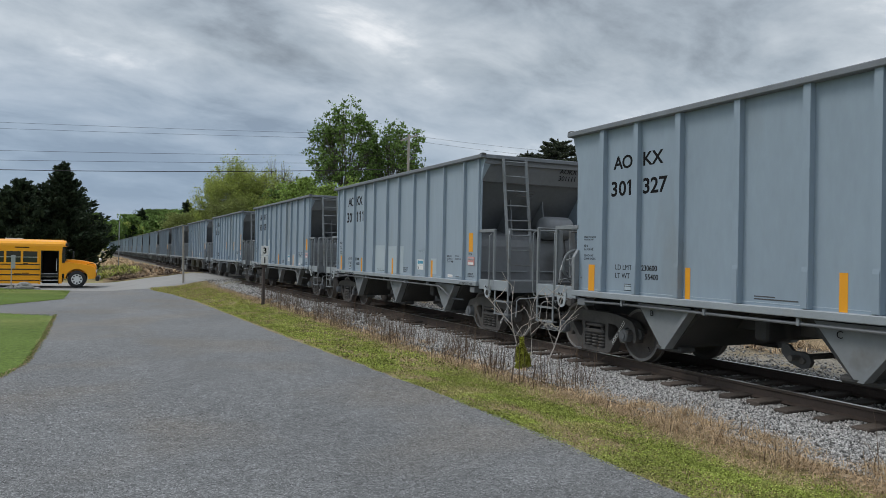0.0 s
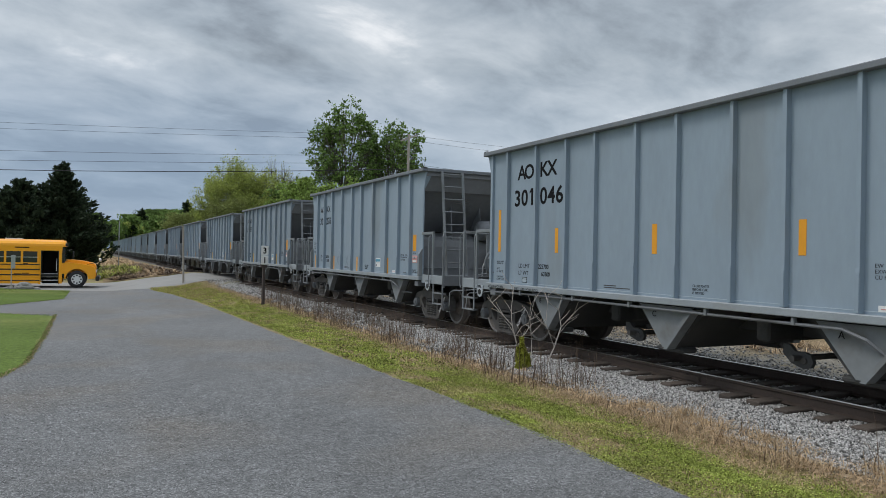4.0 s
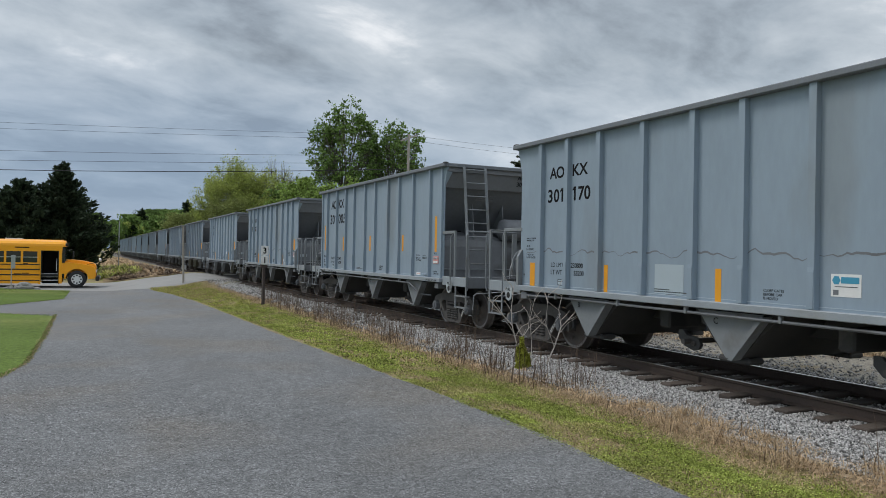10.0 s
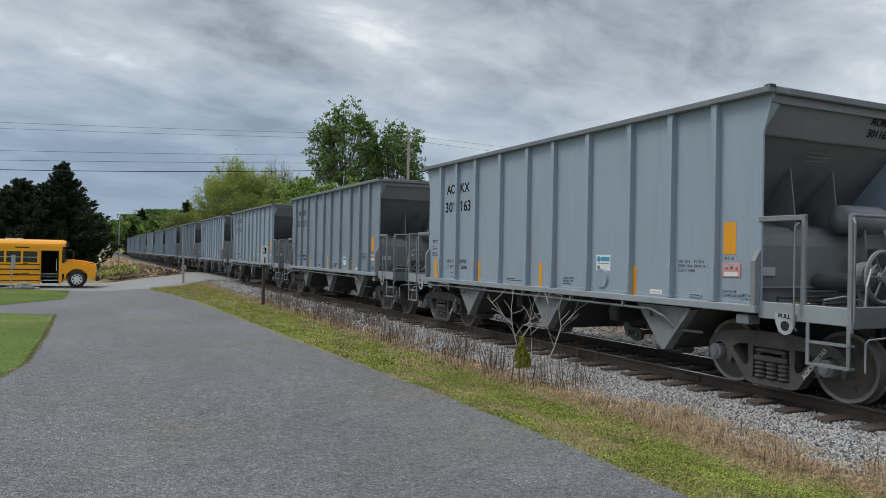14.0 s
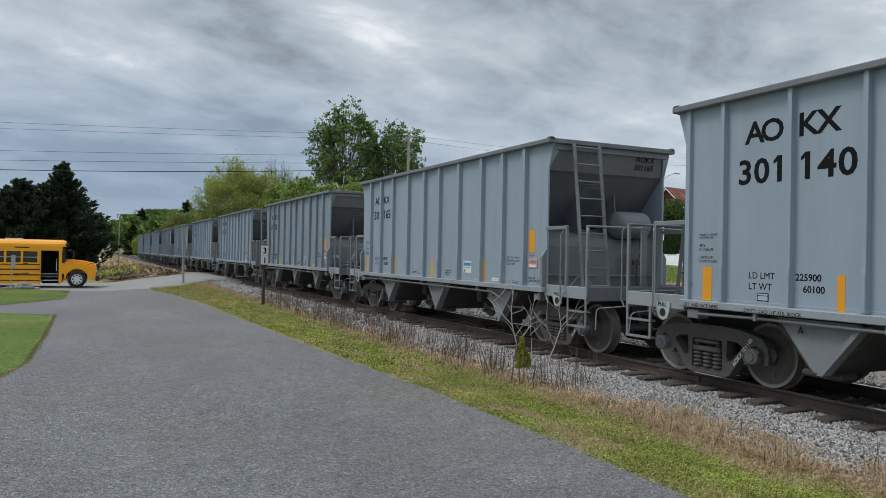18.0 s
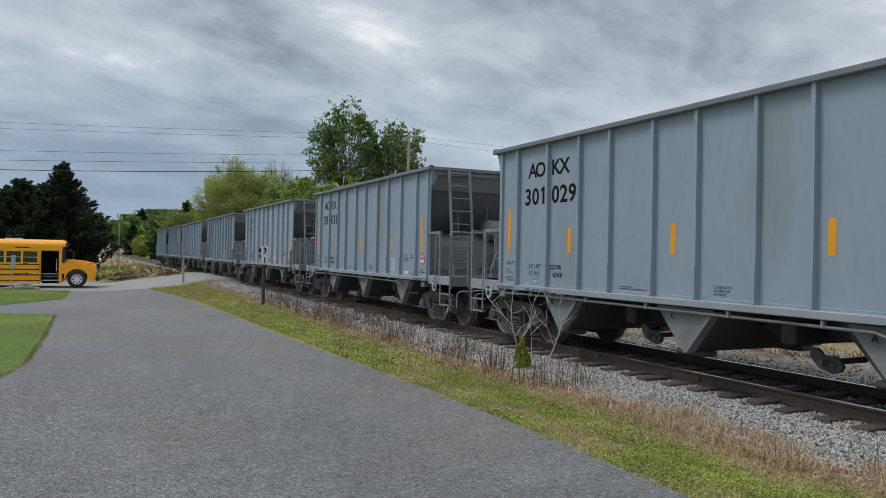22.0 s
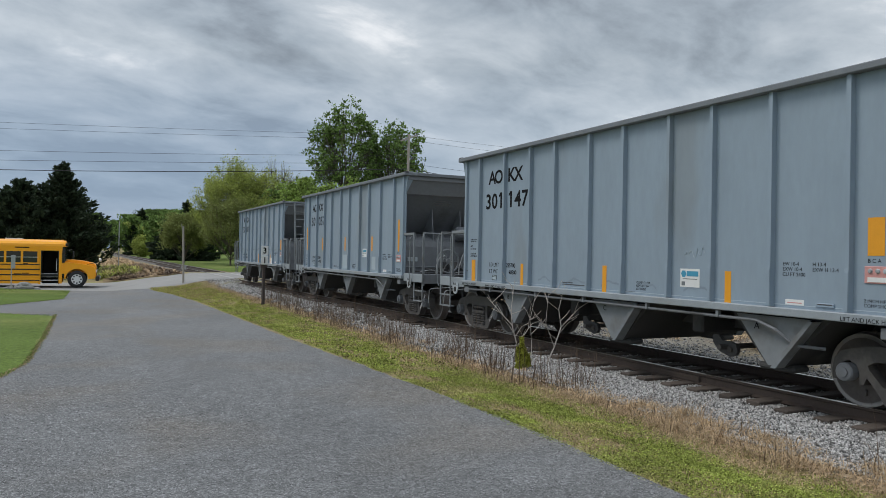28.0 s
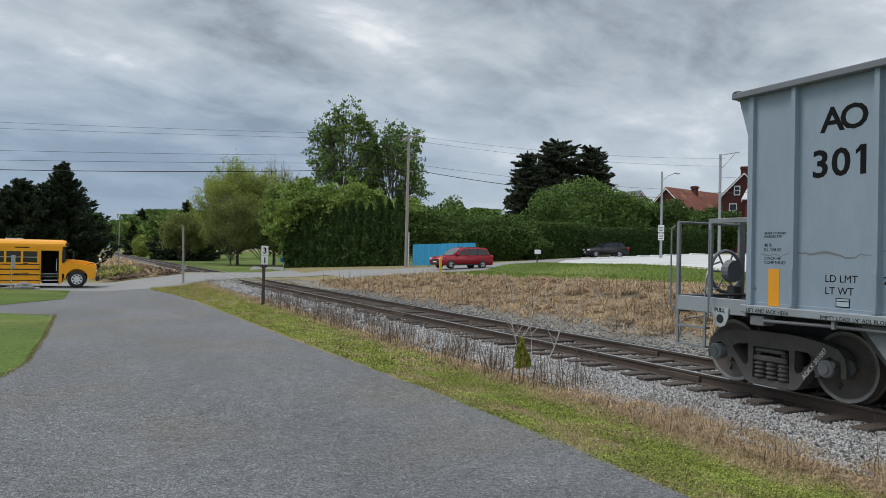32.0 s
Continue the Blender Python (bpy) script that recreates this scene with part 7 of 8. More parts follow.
def school_bus():
    bus = empty("school_bus", "yellow school bus with open door waiting at the crossing", "bus")
    bus.location = (-0.50, 53.3, ground_z(-0.6, 54.2) + 0.012)
    bus.scale = (1.07, 1.07, 1.07)
    bus.rotation_euler = (0, 0, radians(-1.5))
    W = 2.42           # y from 0 (door side, faces -y) to W
    y0, y1 = -0.06, W - 0.06
    # body shell behind the windscreen, with openings cut as separate bands
    def band(xa, xb, za, zb, y, t=0.04, mt="yellow", name="body_panel", label=""):
        return part(name, box(B(), xa, xb, min(y, y + t), max(y, y + t), za, zb), mt, bus, label)
    XR = -8.3
    for y, t in ((y0, 0.05), (y1, -0.05)):
        door = y == y0
        band(XR, -1.98 if door else -0.86, 0.26, 1.50, y, t, label="yellow side panel")
        band(XR, -1.98 if door else -0.86, 2.16, 2.50, y, t, label="yellow roof side")
        for za, zb in ((1.36, 1.41), (1.06, 1.13), (0.74, 0.81), (0.42, 0.47)):
            part("rub_rail", bevel(box(B(), XR, -1.98 if door else -0.86, min(y - 0.02 if door else y + 0.02, y), max(y - 0.02 if door else y + 0.02, y), za, zb), 0.008), "dark", bus, "black rub rail")
        k, x = 0, -2.12
        while x > XR + 0.3:
            part("window_post", box(B(), x, x + 0.12 if x < -2.2 else -1.98 + 0.0, min(y, y + t), max(y, y + t), 1.50, 2.16), "yellow", bus)
            if x - 0.86 > XR:
                wn = part("window", box(B(), x - 0.74, x, min(y + t * 0.4, y + t * 0.7), max(y + t * 0.4, y + t * 0.7), 1.50, 2.16), "glass", bus, "dark split window")
                part("window_bar", box(B(), x - 0.74, x, min(y - 0.006 if door else y + 0.006, y), max(y - 0.006 if door else y + 0.006, y), 1.80, 1.835), "chrome", wn)
            x -= 0.86
            k += 1
    # rear wall, floor, roof
    part("rear_wall", box(B(), XR - 0.05, XR, y0, y1, 0.5, 2.5), "yellow", bus)
    part("floor_pan", box(B(), XR, -0.5, y0 + 0.05, y1 - 0.05, 0.72, 0.80), "interior", bus)
    part("skirt", box(B(), XR, -2.2, y0 + 0.2, y1 - 0.2, 0.38, 0.72), "dark", bus)
    prof = [(y0, 2.48), (y0 + 0.03, 2.62), (y0 + 0.18, 2.76), (y0 + 0.55, 2.85), (W / 2 - 0.06, 2.88), (y1 - 0.55, 2.85), (y1 - 0.18, 2.76), (y1 - 0.03, 2.62), (y1, 2.48)]
    part("roof", prism(B(), prof, "x", XR - 0.05, -0.80), "yellow", bus, "rounded yellow roof", False)
    part("roof_cap", prism(B(), [(a * 0.94 + 0.07, 2.30 + (b - 2.30) * 0.93) for a, b in prof], "x", -0.80, -0.66), "yellow", bus)
    part("roof_hatch", bevel(box(B(), -3.9, -3.0, 0.8, 1.6, 2.86, 2.93), 0.02), "lampglass", bus, "white roof hatch")
    part("roof_hatch", bevel(box(B(), -6.6, -5.6, 0.7, 1.7, 2.86, 2.94), 0.02), "lampglass", bus, "white roof hatch")
    for yy in (0.25, 0.62, 1.7, 2.05):
        part("warning_lamp", lathe(B(), [(-0.68, 0.09), (-0.60, 0.09), (-0.59, 0.0)], "x", 14, (0, yy, 2.58)), "dark", bus)
    # door opening with posts, steps, folded leaves
    part("door_post", box(B(), -2.06, -1.94, y0, y0 + 0.1, 0.22, 2.5), "yellow", bus)
    part("door_post", box(B(), -0.98, -0.80, y0, y0 + 0.1, 0.26, 2.5), "yellow", bus)
    part("door_header", box(B(), -1.94, -0.98, y0, y0 + 0.08, 2.22, 2.5), "yellow", bus)
    for k, z in enumerate((0.26, 0.46, 0.66, 0.84)):
        st = part("step", box(B(), -1.92, -1.0, y0 + 0.02 + 0.26 * k, y0 + 0.36 + 0.26 * k, z - 0.04, z), "interior", bus)
        part("step_nosing", box(B(), -1.92, -1.0, y0 + 0.005 + 0.26 * k, y0 + 0.03 + 0.26 * k, z - 0.05, z + 0.01), "trimwhite", st, "bright step edge")
    part("door_leaf", box(B(), -1.93, -1.89, y0 + 0.02, y0 + 0.55, 0.40, 2.2), "glass", bus, "folded door leaf")
    part("door_leaf", box(B(), -1.03, -0.99, y0 + 0.02, y0 + 0.55, 0.40, 2.2), "glass", bus, "folded door leaf")
    part("grab_rail", path(B(), [(-1.12, y0 + 0.2, 1.0), (-1.12, y0 + 0.5, 1.75)], 0.018, 6), "chrome", bus)
    part("step_riser", box(B(), -1.93, -0.99, y0 + 0.9, y0 + 0.94, 0.2, 0.84), "interior", bus)
    # added dark sheet over the yellow far panel, standing in for shade inside
    part("inner_wall", box(B(), -1.96, -0.84, y1 - 0.09, y1 - 0.06, 0.5, 2.45), "interior", bus)
    part("bulkhead", box(B(), -2.0, -1.96, y0 + 0.1, y1 - 0.1, 0.8, 2.4), "interior", bus)
    for k in range(6):
        x = -2.6 - 0.9 * k
        part("seat_back", bevel(box(B(), x, x + 0.1, 0.15, 1.0, 1.0, 1.72), 0.03), "dark", bus)
        part("seat_back", bevel(box(B(), x, x + 0.1, 1.35, 2.2, 1.0, 1.72), 0.03), "dark", bus)
    # cowl, windscreen, bonnet, wings
    part("cowl", box(B(), -0.84, -0.66, y0 + 0.02, y1 - 0.02, 0.85, 1.62), "yellow", bus)
    part("windscreen", prism(B(), [(-0.66, 1.62), (-0.60, 1.62), (-0.74, 2.30), (-0.80, 2.30)], "y", y0 + 0.1, y1 - 0.1), "glass", bus, "raked windscreen")
    part("windscreen_frame", box(B(), -0.82, -0.66, y0, y0 + 0.10, 1.5, 2.40), "dark", bus)
    part("quarter_window", box(B(), -0.82, -0.72, y0 - 0.01, y0 + 0.005, 1.58, 2.12), "glass", bus)
    hood = [(-0.68, 0.86), (-0.68, 1.68), (-0.45, 1.70), (0.2, 1.64), (0.85, 1.50), (1.0, 1.40), (1.06, 1.18), (1.06, 0.62), (0.86, 0.55), (0.86, 0.86)]
    part("bonnet", prism(B(), hood, "y", 0.34, W - 0.46), "yellow", bus, "sloping yellow bonnet")
    for s, ya, yb in ((1, y0, 0.36), (-1, W - 0.48, y1)):
        n = 14
        arch = [(0.62 * math.cos(math.pi * i / n), 0.52 + 0.62 * math.sin(math.pi * i / n)) for i in range(n + 1)]
        wing = [(0.98, 0.56), (1.04, 0.9), (1.0, 1.20), (0.75, 1.36), (0.1, 1.46), (-0.68, 1.55), (-0.68, 0.52)] + arch[::-1]
        part("wing", prism(B(), wing, "y", ya, yb), "yellow", bus, "yellow front wing")
    for yy in (0.16, W - 0.3):
        part("headlamp", bevel(box(B(), 0.98, 1.09, yy - 0.13, yy + 0.17, 0.93, 1.10), 0.02), "lampglass", bus, "clear headlamp")
        part("indicator", bevel(box(B(), 0.98, 1.07, yy - 0.16, yy + 0.06, 1.12, 1.22), 0.02), "orange", bus)
    part("grille", box(B(), 1.05, 1.08, 0.5, W - 0.62, 0.72, 1.22), "dark", bus)
    part("bumper", bevel(box(B(), 1.02, 1.24, y0 - 0.02, y1 + 0.02, 0.42, 0.70), 0.03), "dark", bus, "black steel bumper")
    bm = B()
    path(bm, [(0.55, y0 + 0.1, 1.42), (1.1, y0 - 0.05, 1.55), (1.22, y0 - 0.08, 1.62)], 0.012, 5)
    part("mirror_arm", bm, "dark", bus)
    part("cross_mirror", lathe(B(), [(1.18, 0.0), (1.2, 0.09), (1.26, 0.12), (1.32, 0.09), (1.34, 0.0)], "x", 14, (0, y0 - 0.08, 1.70)), "chrome", bus, "round convex mirror", True)
    bm = B()
    path(bm, [(-0.66, y0, 2.2), (-0.25, y0 - 0.22, 2.3), (-0.2, y0 - 0.25, 1.75), (-0.66, y0, 1.62)], 0.012, 5)
    part("mirror_arm", bm, "dark", bus)
    part("side_mirror", bevel(box(B(), -0.24, -0.16, y0 - 0.34, y0 - 0.14, 1.78, 2.22), 0.02), "dark", bus)
    part("crossing_arm", bevel(box(B(), 1.25, 1.29, 0.2, 1.6, 0.60, 0.64), 0.005), "galv", bus)
    for x in (0.0, -6.0):
        wheel_thing(bus, x, 0.10, 0.515, 0.515, 0.28, -1, 8, "alu")
        wheel_thing(bus, x, W - 0.25, 0.515, 0.515, 0.28, 1)
        part("axle", rod(B(), (x, 0.15, 0.515), (x, W - 0.3, 0.515), 0.07), "under", bus)
    for xa, xb, z in ((-2.85, -2.6, 1.40), (-2.9, -2.55, 0.84), (-3.3, -2.95, 0.80)):
        part("lettering_bar", box(B(), xa, xb, y0 - 0.004, y0 - 0.001, z, z + 0.05), "black", bus)
    part("fleet_mark", box(B(), -3.3, -2.55, y0 - 0.003, y0 + 0.0, 2.36, 2.42), "black", bus)
    return bus


school_bus()


def car_thing(x, y, turn, paint, label, L=4.9, Wd=1.83, H=1.69, van=True):
    """A family car, its nose along +x before the turn; built of one bevelled shell with glass, lamps and wheels."""
    car = empty("parked_car", label, "car")
    car.location = (x, y, ground_z(x, y) + 0.012)
    car.rotation_euler = (0, 0, radians(turn))
    h = L / 2
    low = [(-h, 0.42), (-h + 0.05, 0.30), (h - 0.12, 0.26), (h, 0.42), (h - 0.02, 0.72), (h - 0.22, 0.88), (h - 1.15, 1.02), (-h + 0.12, 1.08), (-h + 0.02, 0.95)]
    top = [(h - 1.12, 1.0), (h - 1.85, 1.52), (h - 2.25, H - 0.05), (-h + 1.6, H), (-h + 0.55, H - 0.06), (-h + 0.12, 1.06)] if van else \
          [(h - 1.2, 1.0), (h - 2.0, H - 0.08), (-h + 2.0, H), (-h + 1.2, H - 0.06), (-h + 0.5, 1.04)]
    bm = prism(B(), low, "y", -Wd / 2, Wd / 2)
    bevel(bm, 0.05, 2)
    part("body", bm, paint, car, "", True)
    bm = prism(B(), top, "y", -Wd / 2 + 0.10, Wd / 2 - 0.10)
    bevel(bm, 0.05, 2)
    part("cabin", bm, paint, car, "", True)
    for s in (-1, 1):
        yo = s * (Wd / 2 - 0.095)
        a, b = min(yo, yo + s * 0.012), max(yo, yo + s * 0.012)
        part("side_window", prism(B(), [(h - 1.45, 1.06), (h - 2.02, 1.48), (h - 2.35, 1.54), (h - 2.35, 1.06)], "y", a, b), "glass", car)
        part("side_window", prism(B(), [(h - 2.42, 1.06), (h - 2.42, 1.54), (h - 3.35, 1.56), (h - 3.35, 1.08)], "y", a, b), "glass", car)
        part("side_window", prism(B(), [(h - 3.42, 1.08), (h - 3.42, 1.56), (-h + 0.62, 1.50), (-h + 0.4, 1.12)], "y", a, b), "glass", car)
        part("door_handle", bevel(box(B(), -0.1, 0.1, min(s * Wd / 2, s * (Wd / 2 + 0.02)), max(s * Wd / 2, s * (Wd / 2 + 0.02)), 0.90, 0.93), 0.006), paint, car)
        part("sill_trim", box(B(), -h + 0.9, h - 0.95, min(s * Wd / 2, s * (Wd / 2 + 0.012)), max(s * Wd / 2, s * (Wd / 2 + 0.012)), 0.28, 0.36), "dark", car)
        part("wing_mirror", bevel(box(B(), h - 1.62, h - 1.45, min(s * (Wd / 2 - 0.06), s * (Wd / 2 + 0.16)), max(s * (Wd / 2 - 0.06), s * (Wd / 2 + 0.16)), 1.05, 1.2), 0.03), paint, car)
        part("headlamp", bevel(box(B(), h - 0.30, h - 0.03, min(s * 0.52, s * 0.88), max(s * 0.52, s * 0.88), 0.66, 0.82), 0.03), "lampglass", car)
        part("tail_lamp", bevel(box(B(), -h - 0.01, -h + 0.22, min(s * 0.62, s * 0.90), max(s * 0.62, s * 0.90), 0.86, 1.10), 0.03), "tail", car)
        for xx in (h - 0.92, -h + 1.02):
            wheel_thing(car, xx, s * (Wd / 2 - 0.10), 0.345, 0.345, 0.22, s, 5, "galv")
        part("roof_rail", bevel(box(B(), -h + 0.8, h - 2.4, min(s * 0.62, s * 0.66), max(s * 0.62, s * 0.66), H - 0.02, H + 0.03), 0.008), "dark", car)
    part("windscreen", prism(B(), [(h - 1.18, 1.04), (h - 1.86, 1.525), (h - 1.82, 1.54), (h - 1.13, 1.05)], "y", -Wd / 2 + 0.2, Wd / 2 - 0.2), "glass", car)
    part("grille", bevel(box(B(), h - 0.03, h + 0.012, -0.45, 0.45, 0.58, 0.72), 0.01), "dark", car)
    part("lower_grille", box(B(), h - 0.03, h + 0.006, -0.6, 0.6, 0.32, 0.46), "dark", car)
    part("plate_bar", box(B(), h + 0.008, h + 0.016, -0.26, 0.26, 0.47, 0.56), "white", car)
    return car


car_thing(26.7, 51.8, 186, "red", "dark red family van parked by the blue fence")
car_thing(48.6, 61.6, 160, "carblack", "dark saloon car parked beside the hedge", 4.4, 1.75, 1.38, False)


# ---- fence, poles, signs ----
def board_fence():
    f = empty("board_fence", "bright blue vertical board fence", "fence")
    a, b = Vector((26.75, 61.3, 0)), Vector((31.6, 58.6, 0))
    n = 44
    d = (b - a) / n
    ang = math.degrees(math.atan2(d.y, d.x))
    first = None
    for k in range(n):
        p = a + d * k
        m = Matrix.Translation((p.x, p.y, ground_z(p.x, p.y) + 0.04)) @ pose(0, 0, 0, 0, 0, ang)
        if first is None:
            first = part("board", bevel(box(B(), 0.004, d.length - 0.004, -0.012, 0.012, 0, 1.92), 0.004), "bluefence", f)
            first.matrix_basis = m
        else:
            again(first, f, m)
    for k in range(5):
        p = a.lerp(b, k / 4)
        part("post", box(B(), p.x - 0.05, p.x + 0.05, p.y + 0.03, p.y + 0.13, ground_z(p.x, p.y) - 0.1, ground_z(p.x, p.y) + 1.9), "bluefence", f)
    for z in (0.4, 1.5):
        bm = B()
        rod(bm, (a.x, a.y + 0.03, ground_z(a.x, a.y) + z), (b.x, b.y + 0.03, ground_z(b.x, b.y) + z), 0.04, 4)
        part("rail", bm, "bluefence", f)


board_fence()


def utility_pole(x, y, h, label, arm=True, guard=True):
    p = empty("utility_pole", label, "utility pole")
    p.location = (x, y, ground_z(x, y) - 0.05)
    part("pole", rod(B(), (0, 0, 0), (0.05, 0, h), 0.16, 12, 0.10), "wood", p, "weathered wooden pole")
    if arm:
        arm = Matrix.Translation((0.06, 0, h - 0.35)) @ pose(0, 0, 0, 0, -20, -20)
        part("crossarm", box(B(), -0.8, 0.8, -0.05, 0.05, -0.06, 0.06, arm), "wood", p)
        for xx in (-0.7, 0.0, 0.7):
            c = arm @ Vector((xx, 0, 0.06))
            part("insulator", lathe(B(), [(0, 0.03), (0.05, 0.05), (0.13, 0.05), (0.17, 0.02)], "z", 8, tuple(c)), "dark", p)
    if guard:
        part("cable_guard", bevel(box(B(), 0.10, 0.2, -0.22, -0.14, 0.05, 3.1), 0.02), "siding", p, "pale cable guard")
    return p


utility_pole(25.75, 60.75, 11.9, "tall weathered wooden utility pole by the fence")


def street_lamp(x, y, h, arm, label, signs=False):
    p = empty("street_lamp", label, "street lamp")
    p.location = (x, y, ground_z(x, y) - 0.05)
    part("pole", rod(B(), (0, 0, 0), (0, 0, h), 0.13, 12, 0.09), "galv", p)
    part("arm", path(B(), [(0, 0, h - 0.9), (0.5, -0.25, h - 0.4), (arm, -arm * 0.5, h - 0.15)], 0.035, 6), "galv", p)
    part("lamp_head", bevel(box(B(), arm - 0.2, arm + 0.45, -arm * 0.5 - 0.22, -arm * 0.5 + 0.02, h - 0.22, h - 0.1), 0.03), "galv", p)
    if signs:
        for z0, z1 in ((2.5, 3.2), (1.75, 2.4)):
            s = part("sign_plate", bevel(box(B(), -0.27, 0.27, -0.2, -0.17, z0, z1), 0.008), "trimwhite", p, "small white notice")
            s.rotation_euler = (0, 0, radians(-42))
            for k in range(3):
                part("notice_line", box(B(), -0.2, 0.2, -0.205, -0.2015, z0 + 0.12 + 0.17 * k, z0 + 0.18 + 0.17 * k), "black", s)


street_lamp(49.2, 54.1, 8.3, 1.1, "grey steel street lamp beside the lot", True)


def corner_pole():
    p = empty("utility_pole", "pale steel pole with a braced top arm", "utility pole")
    x, y = 58.7, 56.0
    p.location = (x, y, ground_z(x, y) - 0.05)
    h = 10.4
    part("pole", rod(B(), (0, 0, 0), (0, 0, h), 0.16, 12, 0.13), "galv", p)
    part("arm", path(B(), [(0, 0, h - 0.08), (1.7, -0.9, h + 0.28)], 0.05, 6), "galv", p)
    part("brace", path(B(), [(0, 0, h - 1.6), (1.3, -0.7, h + 0.1)], 0.035, 6), "galv", p)


corner_pole()


def milepost():
    p = empty("milepost", "dark post with white number plates 3 over 1", "milepost")
    x, y = 6.33, 29.3
    p.location = (x, y, ground_z(x, y) - 0.1)
    p.rotation_euler = (0, 0, radians(14))
    part("post", bevel(box(B(), -0.05, 0.05, -0.05, 0.05, 0, 2.05), 0.008), "darkwood", p, "dark painted wooden post")
    for z, ch in ((2.26, "3"), (1.88, "1")):
        s = part("number_plate", bevel(box(B(), -0.15, 0.15, -0.075, -0.055, z - 0.18, z + 0.18), 0.006), "trimwhite", p, "white plate with a black figure")
        letters(ch, 0.33, "black", s, on_end(0, -0.078, z - 0.12), "figure", True, "CENTER")
    part("cap_block", bevel(box(B(), -0.13, 0.13, -0.05, 0.05, 1.58, 1.72), 0.01), "darkwood", p)


milepost()


def stake(x, y, h, label, mt="wood", sign=False, r=0.07, lean=0.04):
    p = empty("post", label, "post")
    p.location = (x, y, ground_z(x, y) - 0.1)
    part("shaft", rod(B(), (0, 0, 0), (-lean * h, 0, h), r, 8, r * 0.8), mt, p)
    if sign:
        part("split_top", rod(B(), (-lean * h, 0, h - 0.5), (-lean * h - 0.11, 0, h + 0.16), r * 0.6, 6, r * 0.3), mt, p)
        part("sign_back", bevel(box(B(), -0.12, 0.16, 0.06, 0.09, h * 0.26, h * 0.26 + 0.26), 0.006), "galv", p, "grey back of a small sign")
    return p


stake(5.36, 47.2, 3.55, "weathered wooden post with a small sign", "wood", True, 0.065, 0.02)
stake(2.76, 75.6, 4.6, "thin grey post beside the track", "galv", False, 0.05, 0.0)
stake(19.4, 79.6, 4.6, "grey post with a small blue sign", "wood", False, 0.09, 0.0)
blue = empty("blue_sign", "small blue sign on a post", "sign")
blue.location = (19.35, 79.3, ground_z(19.35, 79.3))
part("sign_plate", bevel(box(B(), -0.45, 0.45, -0.03, 0.0, 0.55, 1.05), 0.01), "signblue", blue)
part("stem", box(B(), -0.03, 0.03, 0.0, 0.04, -0.05, 1.0), "galv", blue)
b = empty("bollard", "yellow painted bollard by the van", "bollard")
b.location = (23.0, 47.9, ground_z(23.0, 47.9))
part("bollard_tube", lathe(B(), [(-0.05, 0.10), (0.98, 0.10), (1.06, 0.06), (1.08, 0.0)], "z", 14), "safety", b)
s = empty("small_sign", "small white sign on a dark post", "sign")
s.location = (33.2, 50.9, ground_z(33.2, 50.9))
part("post", rod(B(), (0, 0, -0.1), (0, 0, 1.2), 0.05, 8), "darkwood", s)
part("sign_plate", bevel(box(B(), -0.30, 0.30, -0.08, -0.05, 0.95, 1.30), 0.008), "trimwhite", s)
sp = empty("street_sign", "grey sign blade on a thin post by the rock", "sign")
sp.location = (-4.0, 51.0, ground_z(-4.0, 51.0))
part("post", rod(B(), (0, 0, -0.1), (0, 0, 2.05), 0.03, 8), "galv", sp)
part("sign_plate", bevel(box(B(), -0.03, 0.20, -0.05, -0.03, 1.25, 2.05), 0.006), "galv", sp)


def boulder(x, y, w, d, h, seed, label):
    bm = B()
    bmesh.ops.create_icosphere(bm, subdivisions=3, radius=0.5)
    for v in bm.verts:
        k = 1 + 0.28 * noise.fractal(v.co * 2.4 + Vector((seed, 0, 0)), 0.9, 2.0, 3)
        v.co = Vector((v.co.x * k * w, v.co.y * k * d, max(-0.1, v.co.z * k * 2 * h * 0.62 + h * 0.35)))
    o = part("boulder", bm, "rock", None, "", False)
    o.location = (x, y, ground_z(x, y) - 0.03)
    return tagged(o, label, "rock")


boulder(-3.35, 51.2, 1.0, 0.7, 0.52, 2.0, "grey boulder at the lawn's corner")
boulder(-4.1, 51.3, 0.5, 0.4, 0.2, 5.0, "low grey stone at the lawn's corner")
boulder(-2.65, 51.0, 0.5, 0.4, 0.2, 7.0, "low grey stone at the lawn's corner")


def cable(a, b, sag, r, label):
    a, b = Vector(a), Vector(b)
    n = 24
    pts = [a.lerp(b, i / n) - Vector((0, 0, 4 * sag * (i / n) * (1 - i / n))) for i in range(n + 1)]
    return tagged(part("overhead_cable", path(B(), pts, r, 5), "cable"), label, "cable")


